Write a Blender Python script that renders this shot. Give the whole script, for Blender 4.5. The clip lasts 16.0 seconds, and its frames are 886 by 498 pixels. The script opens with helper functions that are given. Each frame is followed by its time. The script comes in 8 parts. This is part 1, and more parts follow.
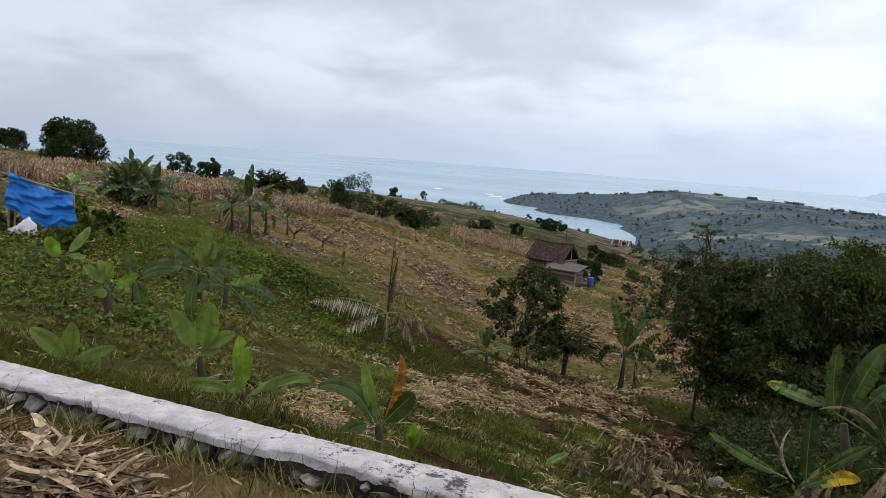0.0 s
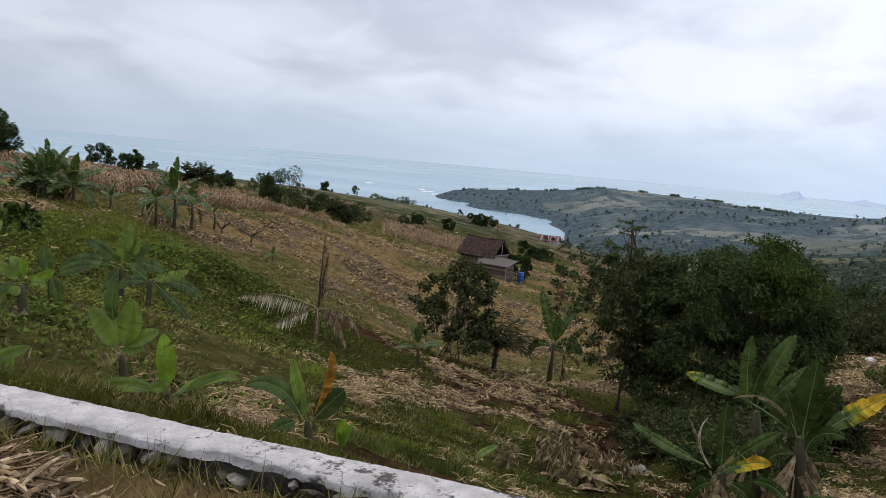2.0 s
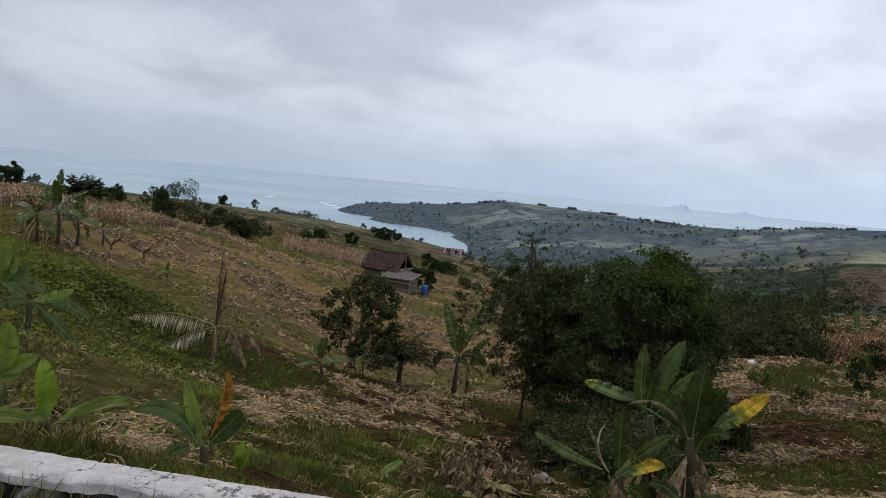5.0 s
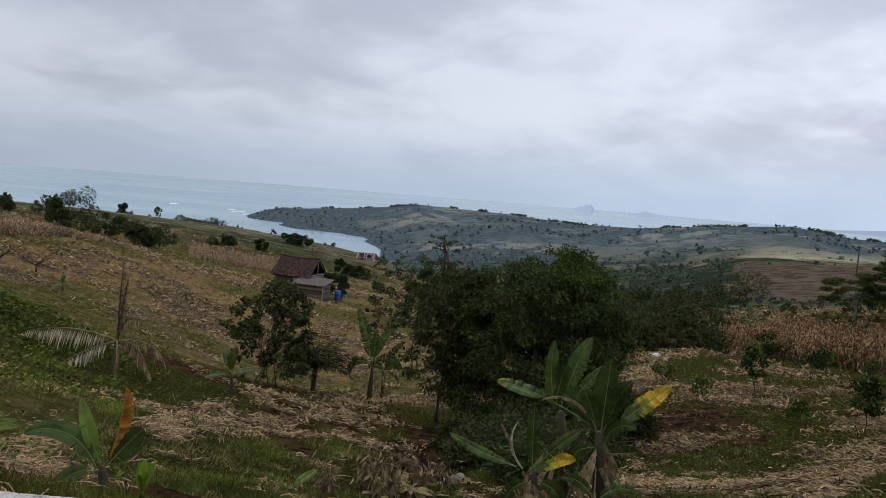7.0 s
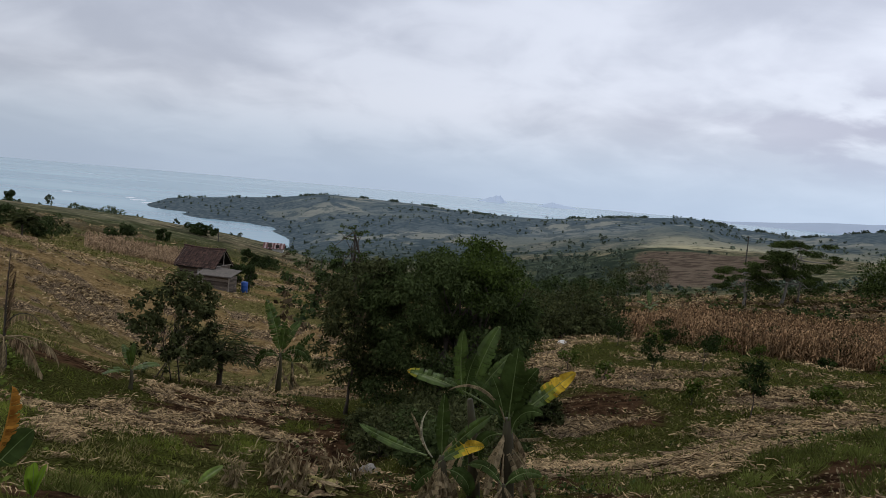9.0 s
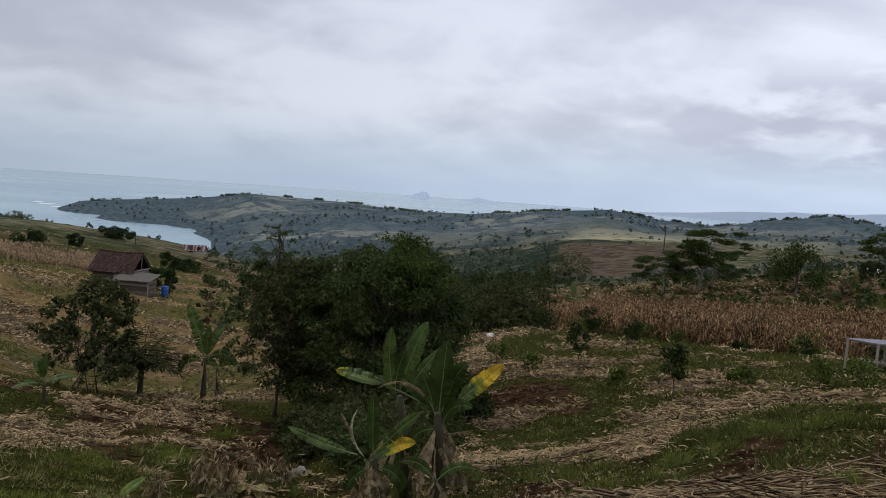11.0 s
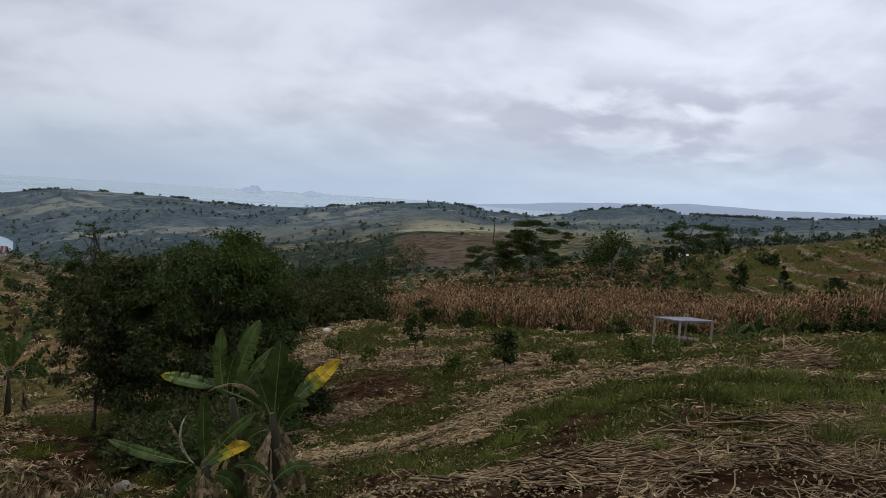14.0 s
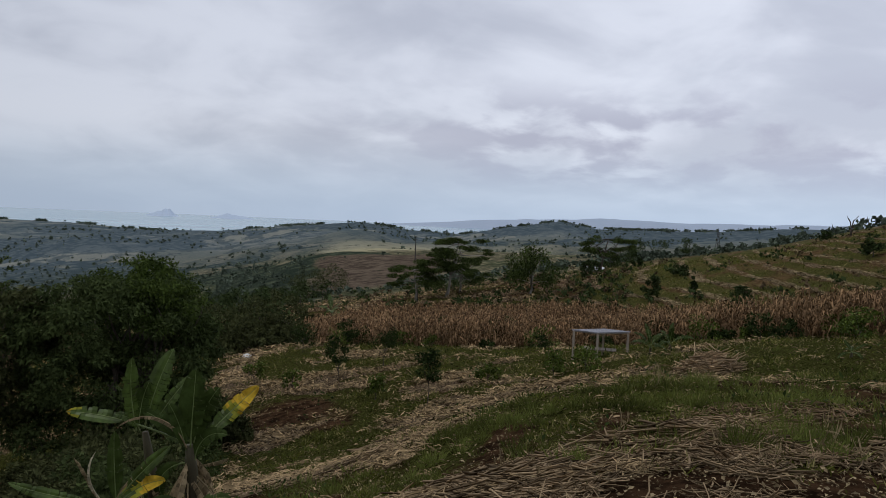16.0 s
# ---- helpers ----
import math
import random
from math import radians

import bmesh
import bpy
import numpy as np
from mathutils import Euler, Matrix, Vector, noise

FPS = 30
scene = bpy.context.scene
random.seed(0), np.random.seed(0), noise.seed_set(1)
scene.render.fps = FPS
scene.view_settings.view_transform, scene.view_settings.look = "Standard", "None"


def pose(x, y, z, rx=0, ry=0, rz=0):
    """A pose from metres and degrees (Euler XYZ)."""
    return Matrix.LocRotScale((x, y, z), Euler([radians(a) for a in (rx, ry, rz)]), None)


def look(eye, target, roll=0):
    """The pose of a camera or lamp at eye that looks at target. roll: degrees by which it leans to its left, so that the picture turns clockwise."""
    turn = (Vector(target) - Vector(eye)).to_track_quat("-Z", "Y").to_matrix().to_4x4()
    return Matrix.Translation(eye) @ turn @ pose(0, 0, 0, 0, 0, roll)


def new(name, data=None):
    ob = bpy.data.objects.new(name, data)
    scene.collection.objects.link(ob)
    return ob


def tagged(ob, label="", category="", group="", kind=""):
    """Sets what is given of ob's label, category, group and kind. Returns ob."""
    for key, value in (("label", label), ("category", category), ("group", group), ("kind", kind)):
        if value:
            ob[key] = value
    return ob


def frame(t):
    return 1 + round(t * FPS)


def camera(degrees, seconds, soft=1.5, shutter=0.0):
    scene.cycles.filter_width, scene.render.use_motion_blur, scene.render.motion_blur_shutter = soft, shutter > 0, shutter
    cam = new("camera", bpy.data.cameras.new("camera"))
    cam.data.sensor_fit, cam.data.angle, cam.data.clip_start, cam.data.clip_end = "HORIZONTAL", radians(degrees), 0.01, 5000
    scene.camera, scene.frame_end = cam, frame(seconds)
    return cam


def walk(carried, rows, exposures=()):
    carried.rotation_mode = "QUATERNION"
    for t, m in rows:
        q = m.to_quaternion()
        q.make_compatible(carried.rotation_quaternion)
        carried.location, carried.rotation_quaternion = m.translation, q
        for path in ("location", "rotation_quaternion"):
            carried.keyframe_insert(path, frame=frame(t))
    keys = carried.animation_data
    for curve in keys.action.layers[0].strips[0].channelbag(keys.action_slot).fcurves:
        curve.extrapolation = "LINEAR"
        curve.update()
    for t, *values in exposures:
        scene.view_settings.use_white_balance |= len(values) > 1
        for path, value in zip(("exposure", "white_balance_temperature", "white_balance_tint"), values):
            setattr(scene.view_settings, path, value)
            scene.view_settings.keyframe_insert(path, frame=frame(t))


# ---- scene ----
cam = camera(62.8, 16.0, soft=0.6)

# seconds, place, yaw to the right of +y, pitch, lean
PATH = [
    (0.0, -0.075, -0.019, 1.575, -26.48, -7.45, 4.35),
    (0.5, -0.075, -0.015, 1.576, -24.96, -7.32, 4.53),
    (1.0, -0.068, -0.017, 1.577, -23.35, -7.24, 4.65),
    (1.5, -0.060, -0.032, 1.586, -22.47, -7.28, 4.88),
    (2.0, -0.050, -0.040, 1.590, -21.06, -7.40, 5.12),
    (2.5, -0.043, -0.044, 1.597, -19.41, -6.83, 5.13),
    (3.0, -0.055, -0.026, 1.586, -17.45, -6.20, 6.20),
    (3.5, -0.048, -0.033, 1.592, -16.63, -6.23, 6.24),
    (4.0, -0.048, -0.029, 1.592, -15.93, -6.06, 5.87),
    (6.5, -0.021, 0.010, 1.599, -8.57, -5.03, 4.78),
    (7.0, -0.013, -0.000, 1.595, -6.73, -4.77, 4.58),
    (7.5, -0.018, -0.018, 1.599, -4.64, -4.51, 4.40),
    (8.0, -0.010, -0.023, 1.605, -2.99, -4.95, 4.71),
    (8.5, -0.002, -0.029, 1.609, -1.30, -5.00, 5.21),
    (9.0, 0.000, 0.000, 1.600, 0.36, -4.95, 5.15),
    (11.5, 0.025, 0.028, 1.594, 8.02, -4.70, 3.79),
    (12.0, 0.032, 0.019, 1.608, 10.23, -4.56, 3.57),
    (12.5, 0.048, 0.018, 1.595, 12.39, -4.40, 3.46),
    (13.0, 0.052, 0.013, 1.599, 14.84, -4.55, 3.37),
    (13.5, 0.055, 0.027, 1.596, 17.27, -4.61, 3.50),
    (14.0, 0.048, 0.024, 1.607, 19.09, -4.43, 3.75),
    (14.5, 0.057, 0.020, 1.611, 19.68, -3.69, 3.41),
    (15.0, 0.058, 0.013, 1.617, 21.58, -3.52, 2.93),
    (15.5, 0.071, -0.005, 1.620, 22.82, -3.41, 2.84),
    (16.0, 0.075, -0.002, 1.618, 25.19, -2.59, 2.57),
]


def facing(x, y, z, yaw, pitch, lean):
    a, b = radians(yaw), radians(pitch)
    ahead = Vector((math.sin(a) * math.cos(b), math.cos(a) * math.cos(b), math.sin(b)))
    return look((x, y, z), Vector((x, y, z)) + ahead, lean)


walk(cam, [(t, facing(*row)) for t, *row in PATH], [(0.0, 0.28), (2.4, 0.19), (3.6, 0.08), (9.0, -0.14), (14.5, -0.24), (16.0, -0.36)])

# ------------------------------------------------------------------ light
SUN_YAW, SUN_UP = -60.0, 58.0
world = bpy.data.worlds.new("overcast_sky")
scene.world = world
world.use_nodes = True
wt = world.node_tree
wt.nodes.clear()


def wlink(a, b):
    wt.links.new(a, b)


def wmath(op, a, b=None, c=None, clamp=False):
    n = wt.nodes.new("ShaderNodeMath")
    n.operation, n.use_clamp = op, clamp
    for k, v in enumerate((a, b, c)):
        if v is None:
            continue
        if isinstance(v, (int, float)):
            n.inputs[k].default_value = v
        else:
            wlink(v, n.inputs[k])
    return n.outputs[0]


def wmix(f, a, b):
    n = wt.nodes.new("ShaderNodeMix")
    n.data_type = "RGBA"
    for s, v in ((n.inputs[0], f), (n.inputs[6], a), (n.inputs[7], b)):
        if isinstance(v, (int, float)):
            s.default_value = v
        elif isinstance(v, tuple):
            s.default_value = (*v, 1)
        else:
            wlink(v, s)
    return n.outputs[2]


def wrange(v, a, b, c=0.0, d=1.0):
    n = wt.nodes.new("ShaderNodeMapRange")
    n.interpolation_type = "SMOOTHSTEP"
    wlink(v, n.inputs[0])
    for k, x in enumerate((a, b, c, d)):
        n.inputs[k + 1].default_value = x
    return n.outputs[0]


co = wt.nodes.new("ShaderNodeTexCoord")
sep = wt.nodes.new("ShaderNodeSeparateXYZ")
wlink(co.outputs["Generated"], sep.inputs[0])
dx, dy, dz = sep.outputs
up = wmath("MAXIMUM", dz, 0.0)
over = wmath("ADD", up, 0.30)
comb = wt.nodes.new("ShaderNodeCombineXYZ")
wlink(wmath("DIVIDE", dx, over), comb.inputs[0])
wlink(wmath("DIVIDE", dy, over), comb.inputs[1])


def cloud(scale, detail, rough, warp, shift):
    n = wt.nodes.new("ShaderNodeTexNoise")
    m = wt.nodes.new("ShaderNodeMapping")
    m.inputs["Location"].default_value = shift
    wlink(comb.outputs[0], m.inputs[0])
    wlink(m.outputs[0], n.inputs["Vector"])
    n.inputs["Scale"].default_value, n.inputs["Detail"].default_value = scale, detail
    n.inputs["Roughness"].default_value, n.inputs["Distortion"].default_value = rough, warp
    return n.outputs[0]


big, small = cloud(1.1, 5, 0.5, 0.3, (3.1, 1.7, 0)), cloud(2.9, 6, 0.5, 0.4, (7.3, 2.2, 4))
puff = wmath("ADD", wmath("MULTIPLY", big, 0.62), wmath("MULTIPLY", small, 0.38))
sky = wt.nodes.new("ShaderNodeTexSky")
sky.sky_type, sky.sun_disc = "NISHITA", False
sky.sun_elevation, sky.sun_rotation = radians(SUN_UP), radians(SUN_YAW)
blue = wt.nodes.new("ShaderNodeVectorMath")
blue.operation = "SCALE"
wlink(sky.outputs[0], blue.inputs[0])
blue.inputs["Scale"].default_value = 0.11
cover = wmix(wrange(puff, 0.40, 0.60), (0.56, 0.595, 0.705), (0.795, 0.835, 0.95))
drift = cloud(3.6, 6, 0.5, 0.2, (1.2, 5.4, 2))
bank = wmath("MULTIPLY", wrange(drift, 0.43, 0.61), wmath("MULTIPLY", wrange(dx, 0.15, 0.55), 0.95))
cover = wmix(wmath("MULTIPLY", bank, wmath("MULTIPLY", wrange(dz, 0.03, 0.06), wrange(dz, 0.21, 0.12))), cover, (0.47, 0.485, 0.605))
side = wmath("ADD", wmath("MULTIPLY", dx, 0.36), 1.045)
low = wrange(dz, 0.115, 0.0)
cover = wmix(wmath("MULTIPLY", low, 0.85), cover, (0.48, 0.605, 0.79))
lit = wt.nodes.new("ShaderNodeVectorMath")
lit.operation = "SCALE"
wlink(cover, lit.inputs[0])
wlink(side, lit.inputs["Scale"])
cover = lit.outputs[0]
full = wmix(0.9, blue.outputs[0], cover)
below = wmix(wrange(dz, -0.03, -0.10), full, (0.12, 0.12, 0.11))
bg = wt.nodes.new("ShaderNodeBackground")
wlink(below, bg.inputs[0])
bg.inputs[1].default_value = 1.0
out = wt.nodes.new("ShaderNodeOutputWorld")
wlink(bg.outputs[0], out.inputs[0])

sun = new("sun", bpy.data.lights.new("sun", "SUN"))
sun.data.energy, sun.data.angle, sun.data.color = 0.9, radians(25), (1.0, 0.95, 0.87)
a, b = radians(SUN_YAW), radians(SUN_UP)
sun.matrix_world = look(Vector((math.sin(a) * math.cos(b), math.cos(a) * math.cos(b), math.sin(b))) * 200, (0, 0, 0))
sun["kind"] = "structure"


# ------------------------------------------------------------------ materials
def material(name):
    m = bpy.data.materials.new(name)
    m.use_nodes = True
    return m, m.node_tree, m.node_tree.nodes["Principled BSDF"]


def set_ramp(ramp, stops):
    while len(ramp.elements) < len(stops):
        ramp.elements.new(0.5)
    for e, (p, c) in zip(ramp.elements, stops):
        e.position, e.color = p, (*c, 1)


def noise_node(t, scale, detail=4, rough=0.55, stretch=None, coords="Object", source=None):
    n = t.nodes.new("ShaderNodeTexNoise")
    n.inputs["Scale"].default_value, n.inputs["Detail"].default_value, n.inputs["Roughness"].default_value = scale, detail, rough
    c = source or t.nodes.new("ShaderNodeTexCoord").outputs[coords]
    if stretch:
        m = t.nodes.new("ShaderNodeMapping")
        m.inputs["Scale"].default_value = stretch
        t.links.new(c, m.inputs[0])
        c = m.outputs[0]
    t.links.new(c, n.inputs["Vector"])
    return n.outputs[0]


def mix_node(t, f, a, b, blend="MIX"):
    n = t.nodes.new("ShaderNodeMix")
    n.data_type, n.blend_type = "RGBA", blend
    for s, v in ((n.inputs[0], f), (n.inputs[6], a), (n.inputs[7], b)):
        if isinstance(v, (int, float)):
            s.default_value = v
        elif isinstance(v, tuple):
            s.default_value = (*v, 1)
        else:
            t.links.new(v, s)
    return n.outputs[2]


def math_node(t, op, a, b=0.0, clamp=False):
    n = t.nodes.new("ShaderNodeMath")
    n.operation, n.use_clamp = op, clamp
    for s, v in zip(n.inputs, (a, b)):
        if isinstance(v, (int, float)):
            s.default_value = v
        else:
            t.links.new(v, s)
    return n.outputs[0]


def range_node(t, v, a, b, c=0.0, d=1.0):
    n = t.nodes.new("ShaderNodeMapRange")
    n.interpolation_type = "SMOOTHSTEP"
    t.links.new(v, n.inputs[0])
    for k, x in enumerate((a, b, c, d)):
        n.inputs[k + 1].default_value = x
    return n.outputs[0]


def bumped(t, bsdf, height, strength, distance):
    n = t.nodes.new("ShaderNodeBump")
    n.inputs["Strength"].default_value, n.inputs["Distance"].default_value = strength, distance
    t.links.new(height, n.inputs["Height"])
    t.links.new(n.outputs[0], bsdf.inputs["Normal"])


def surface(name, stops, scale=3.0, fine=40.0, rough=0.8, bump=0.3, depth=0.01, island=0.0, piece=0.0, stretch=None, metal=0.0, spec=0.3):
    """A weathered surface: colours from a coarse and a fine grain, optional changes from island to island or piece to piece."""
    m, t, bsdf = material(name)
    g = math_node(t, "ADD", math_node(t, "MULTIPLY", noise_node(t, scale, 5, 0.6, stretch), 0.6),
                  math_node(t, "MULTIPLY", noise_node(t, fine, 4, 0.6, stretch), 0.4))
    if island:
        r = t.nodes.new("ShaderNodeNewGeometry").outputs["Random Per Island"]
        g = math_node(t, "ADD", g, math_node(t, "MULTIPLY", math_node(t, "SUBTRACT", r, 0.5), island))
    if piece:
        r = t.nodes.new("ShaderNodeObjectInfo").outputs["Random"]
        g = math_node(t, "ADD", g, math_node(t, "MULTIPLY", math_node(t, "SUBTRACT", r, 0.5), piece))
    ramp = t.nodes.new("ShaderNodeValToRGB")
    set_ramp(ramp.color_ramp, stops)
    t.links.new(g, ramp.inputs[0])
    t.links.new(ramp.outputs[0], bsdf.inputs["Base Color"])
    bsdf.inputs["Roughness"].default_value, bsdf.inputs["Metallic"].default_value = rough, metal
    bsdf.inputs["Specular IOR Level"].default_value = spec
    if bump:
        bumped(t, bsdf, noise_node(t, fine, 6, 0.65, stretch), bump, depth)
    return m


def foliage(name, dark, light, rough=0.7, through_light=0.25, scale=0.8, spread=0.6, spec=0.03):
    """Leaves: every island of a mesh has its own shade, and some light passes through."""
    m, t, bsdf = material(name)
    fade = 0.7 if light[1] > light[0] else 0.84
    dark, light = tuple(c * 0.36 for c in (dark[0], dark[1], dark[2] * fade)), tuple(c * 1.3 for c in (light[0], light[1], light[2] * fade))
    r = t.nodes.new("ShaderNodeNewGeometry").outputs["Random Per Island"]
    g = math_node(t, "ADD", math_node(t, "MULTIPLY", r, spread), math_node(t, "MULTIPLY", range_node(t, noise_node(t, scale, 4, 0.6), 0.33, 0.67), 1.0 - spread))
    ramp = t.nodes.new("ShaderNodeValToRGB")
    set_ramp(ramp.color_ramp, [(0.0, dark), (0.55, tuple((p + q) / 2 for p, q in zip(dark, light))), (1.0, light)])
    t.links.new(g, ramp.inputs[0])
    t.links.new(ramp.outputs[0], bsdf.inputs["Base Color"])
    bsdf.inputs["Roughness"].default_value = rough
    bsdf.inputs["Specular IOR Level"].default_value = spec
    if through_light:
        tr = t.nodes.new("ShaderNodeBsdfTranslucent")
        t.links.new(ramp.outputs[0], tr.inputs[0])
        mx = t.nodes.new("ShaderNodeMixShader")
        mx.inputs[0].default_value = through_light
        t.links.new(bsdf.outputs[0], mx.inputs[1])
        t.links.new(tr.outputs[0], mx.inputs[2])
        t.links.new(mx.outputs[0], t.nodes["Material Output"].inputs[0])
    return m


M_MANGO = foliage("mango_leaves", (0.062, 0.088, 0.046), (0.080, 0.106, 0.050), scale=1.2)
M_BUSH = foliage("coarse_dark_leaves", (0.036, 0.044, 0.026), (0.098, 0.108, 0.060))
M_FAR_TREE = foliage("distant_leaves", (0.026, 0.042, 0.026), (0.070, 0.098, 0.048))
M_ACACIA = foliage("feathery_leaves", (0.030, 0.050, 0.022), (0.085, 0.115, 0.045))
M_SAPLING = foliage("sapling_leaves", (0.022, 0.038, 0.018), (0.050, 0.074, 0.030))
M_YOUNG_TOP = foliage("light_mango_leaves", (0.045, 0.070, 0.024), (0.078, 0.112, 0.034))
M_YOUNG = foliage("fresh_leaves", (0.30, 0.46, 0.06), (0.21, 0.33, 0.05), through_light=0.5, scale=4, spread=0.12)
M_BANANA = foliage("banana_leaf_green", (0.265, 0.375, 0.066), (0.165, 0.240, 0.050), rough=0.38, through_light=0.22, scale=4, spread=0.2, spec=0.30)
M_BANANA_DARK = foliage("banana_leaf_dull", (0.100, 0.152, 0.034), (0.078, 0.120, 0.034), rough=0.40, through_light=0.2, scale=4, spread=0.2, spec=0.28)
M_BANANA_DEEP = foliage("banana_leaf_deep", (0.066, 0.100, 0.026), (0.046, 0.070, 0.024), rough=0.55, through_light=0.25, scale=4, spread=0.2, spec=0.08)
M_BANANA_YELLOW = foliage("banana_leaf_yellow", (0.55, 0.33, 0.03), (0.75, 0.50, 0.06), rough=0.5, through_light=0.3, scale=3, spread=0.2)
M_BANANA_LIME = foliage("banana_leaf_turning", (0.30, 0.34, 0.05), (0.40, 0.38, 0.06), rough=0.45, through_light=0.3, scale=3, spread=0.2)
M_ORANGE = foliage("withered_orange_leaf", (0.45, 0.17, 0.04), (0.52, 0.25, 0.05), rough=0.8, through_light=0.2, scale=16, spread=0.7)
M_RIB = surface("leaf_midrib", [(0.3, (0.11, 0.15, 0.045)), (0.7, (0.19, 0.24, 0.08))], 4, 40, 0.5, 0)
M_STEM = surface("banana_stem", [(0.25, (0.030, 0.021, 0.013)), (0.5, (0.062, 0.052, 0.026)), (0.75, (0.095, 0.100, 0.042))], 3, 25, 0.7, 0.4, 0.01, stretch=(1, 1, 0.25))
M_BLEACH = foliage("bleached_frond", (0.42, 0.36, 0.27), (0.68, 0.61, 0.50), rough=0.9, through_light=0.1, scale=5)
M_DEAD = foliage("dry_hanging_leaf", (0.13, 0.085, 0.05), (0.40, 0.31, 0.21), rough=0.85, through_light=0.15, scale=5)
M_STALK = foliage("weathered_stalks", (0.055, 0.035, 0.023), (0.32, 0.220, 0.150), rough=0.9, through_light=0.0, scale=1.5, spread=0.7)
M_PALE_STALK = foliage("pale_dry_stalks", (0.09, 0.062, 0.042), (0.34, 0.245, 0.170), rough=0.9, through_light=0.0, scale=2.5, spread=0.75)
# pale stalks raised in tone: light on the heap's top put into colour
M_HEAP = foliage("lightened_stalks", (0.34, 0.245, 0.175), (0.56, 0.42, 0.31), rough=0.9, through_light=0.0, scale=2.5, spread=0.75)
M_STRAW = foliage("dry_stalk_litter", (0.064, 0.043, 0.026), (0.450, 0.325, 0.208), rough=0.9, through_light=0.05, scale=1.2, spread=0.75)
M_CORN = foliage("dry_corn", (0.036, 0.022, 0.014), (0.35, 0.222, 0.140), rough=0.9, through_light=0.15, scale=0.5, spread=0.85)
M_CORN_PALE = foliage("pale_dry_corn", (0.16, 0.105, 0.075), (0.52, 0.37, 0.27), rough=0.9, through_light=0.15, scale=0.5)
M_GRASS = foliage("grass_blades", (0.040, 0.047, 0.011), (0.134, 0.148, 0.038), rough=0.7, through_light=0.3, scale=0.9, spread=0.5)
M_GRASS_DRY = foliage("dry_grass_blades", (0.16, 0.13, 0.055), (0.36, 0.31, 0.15), rough=0.8, through_light=0.2, scale=1)
M_BANK = foliage("dark_creeper_leaves", (0.036, 0.056, 0.014), (0.130, 0.165, 0.046), rough=0.7, through_light=0.15, scale=0.6, spread=0.6)
M_WEED = foliage("ground_weed_leaves", (0.030, 0.038, 0.010), (0.205, 0.222, 0.055), rough=0.7, through_light=0.1, scale=0.5, spread=0.6, spec=0.04)
M_CREEPER = foliage("creeper_leaves", (0.040, 0.062, 0.016), (0.125, 0.170, 0.048), rough=0.5, through_light=0.2, scale=0.6)
M_BARK = surface("grey_brown_bark", [(0.3, (0.040, 0.031, 0.024)), (0.7, (0.105, 0.085, 0.066))], 6, 60, 0.9, 0.5, 0.02, stretch=(1, 1, 0.3))
M_PALE_BARK = surface("pale_bark", [(0.3, (0.16, 0.145, 0.12)), (0.7, (0.33, 0.30, 0.26))], 6, 60, 0.9, 0.4, 0.02, stretch=(1, 1, 0.3))


# ------------------------------------------------------------------ mesh kit
def solid(name, verts, faces, mat, parent=None, label="", smooth=False, slots=None):
    """One mesh object from arrays of places and faces; slots: the material number of every face."""
    me = bpy.data.meshes.new(name)
    me.from_pydata([tuple(v) for v in np.asarray(verts, float)] if not isinstance(verts, list) else verts, [], faces)
    for m in mat if isinstance(mat, (list, tuple)) else (mat,):
        me.materials.append(m)
    if slots is not None:
        me.polygons.foreach_set("material_index", slots)
    if smooth:
        me.polygons.foreach_set("use_smooth", [True] * len(me.polygons))
    me.update()
    ob = new(name, me)
    ob.parent = parent
    if label:
        ob["label"] = label
    return ob


def fast(name, verts, quads, mat, parent=None, label="", smooth=False):
    """One large mesh of quads (or triangles) straight from arrays."""
    me = bpy.data.meshes.new(name)
    verts, quads = np.ascontiguousarray(verts, np.float32), np.ascontiguousarray(quads, np.int32)
    k = quads.shape[1]
    me.vertices.add(len(verts))
    me.vertices.foreach_set("co", verts.ravel())
    me.loops.add(quads.size)
    me.loops.foreach_set("vertex_index", quads.ravel())
    me.polygons.add(len(quads))
    me.polygons.foreach_set("loop_start", np.arange(0, quads.size, k, dtype=np.int32))
    me.polygons.foreach_set("loop_total", np.full(len(quads), k, np.int32))
    me.update(calc_edges=True)
    for m in mat if isinstance(mat, (list, tuple)) else (mat,):
        me.materials.append(m)
    if smooth:
        me.polygons.foreach_set("use_smooth", np.ones(len(quads), bool))
    ob = new(name, me)
    ob.parent = parent
    if label:
        ob["label"] = label
    return ob


def part(name, bm, mat, parent, label=""):
    """Link a bmesh as one part under a thing."""
    me = bpy.data.meshes.new(name)
    bm.to_mesh(me)
    bm.free()
    me.materials.append(mat)
    ob = new(name, me)
    ob.parent = parent
    if label:
        ob["label"] = label
    return ob


class Bag:
    """Gathers pieces of one mesh."""

    def __init__(self):
        self.v, self.f, self.s, self.n = [], [], [], 0

    def add(self, v, f, slot=0):
        self.v.append(np.asarray(v, float))
        self.f += [tuple(int(i) + self.n for i in face) for face in f]
        self.s += [slot] * len(f)
        self.n += len(v)
        return self

    def make(self, name, mat, parent=None, label="", smooth=False):
        return solid(name, np.concatenate(self.v), self.f, mat, parent, label, smooth, self.s)


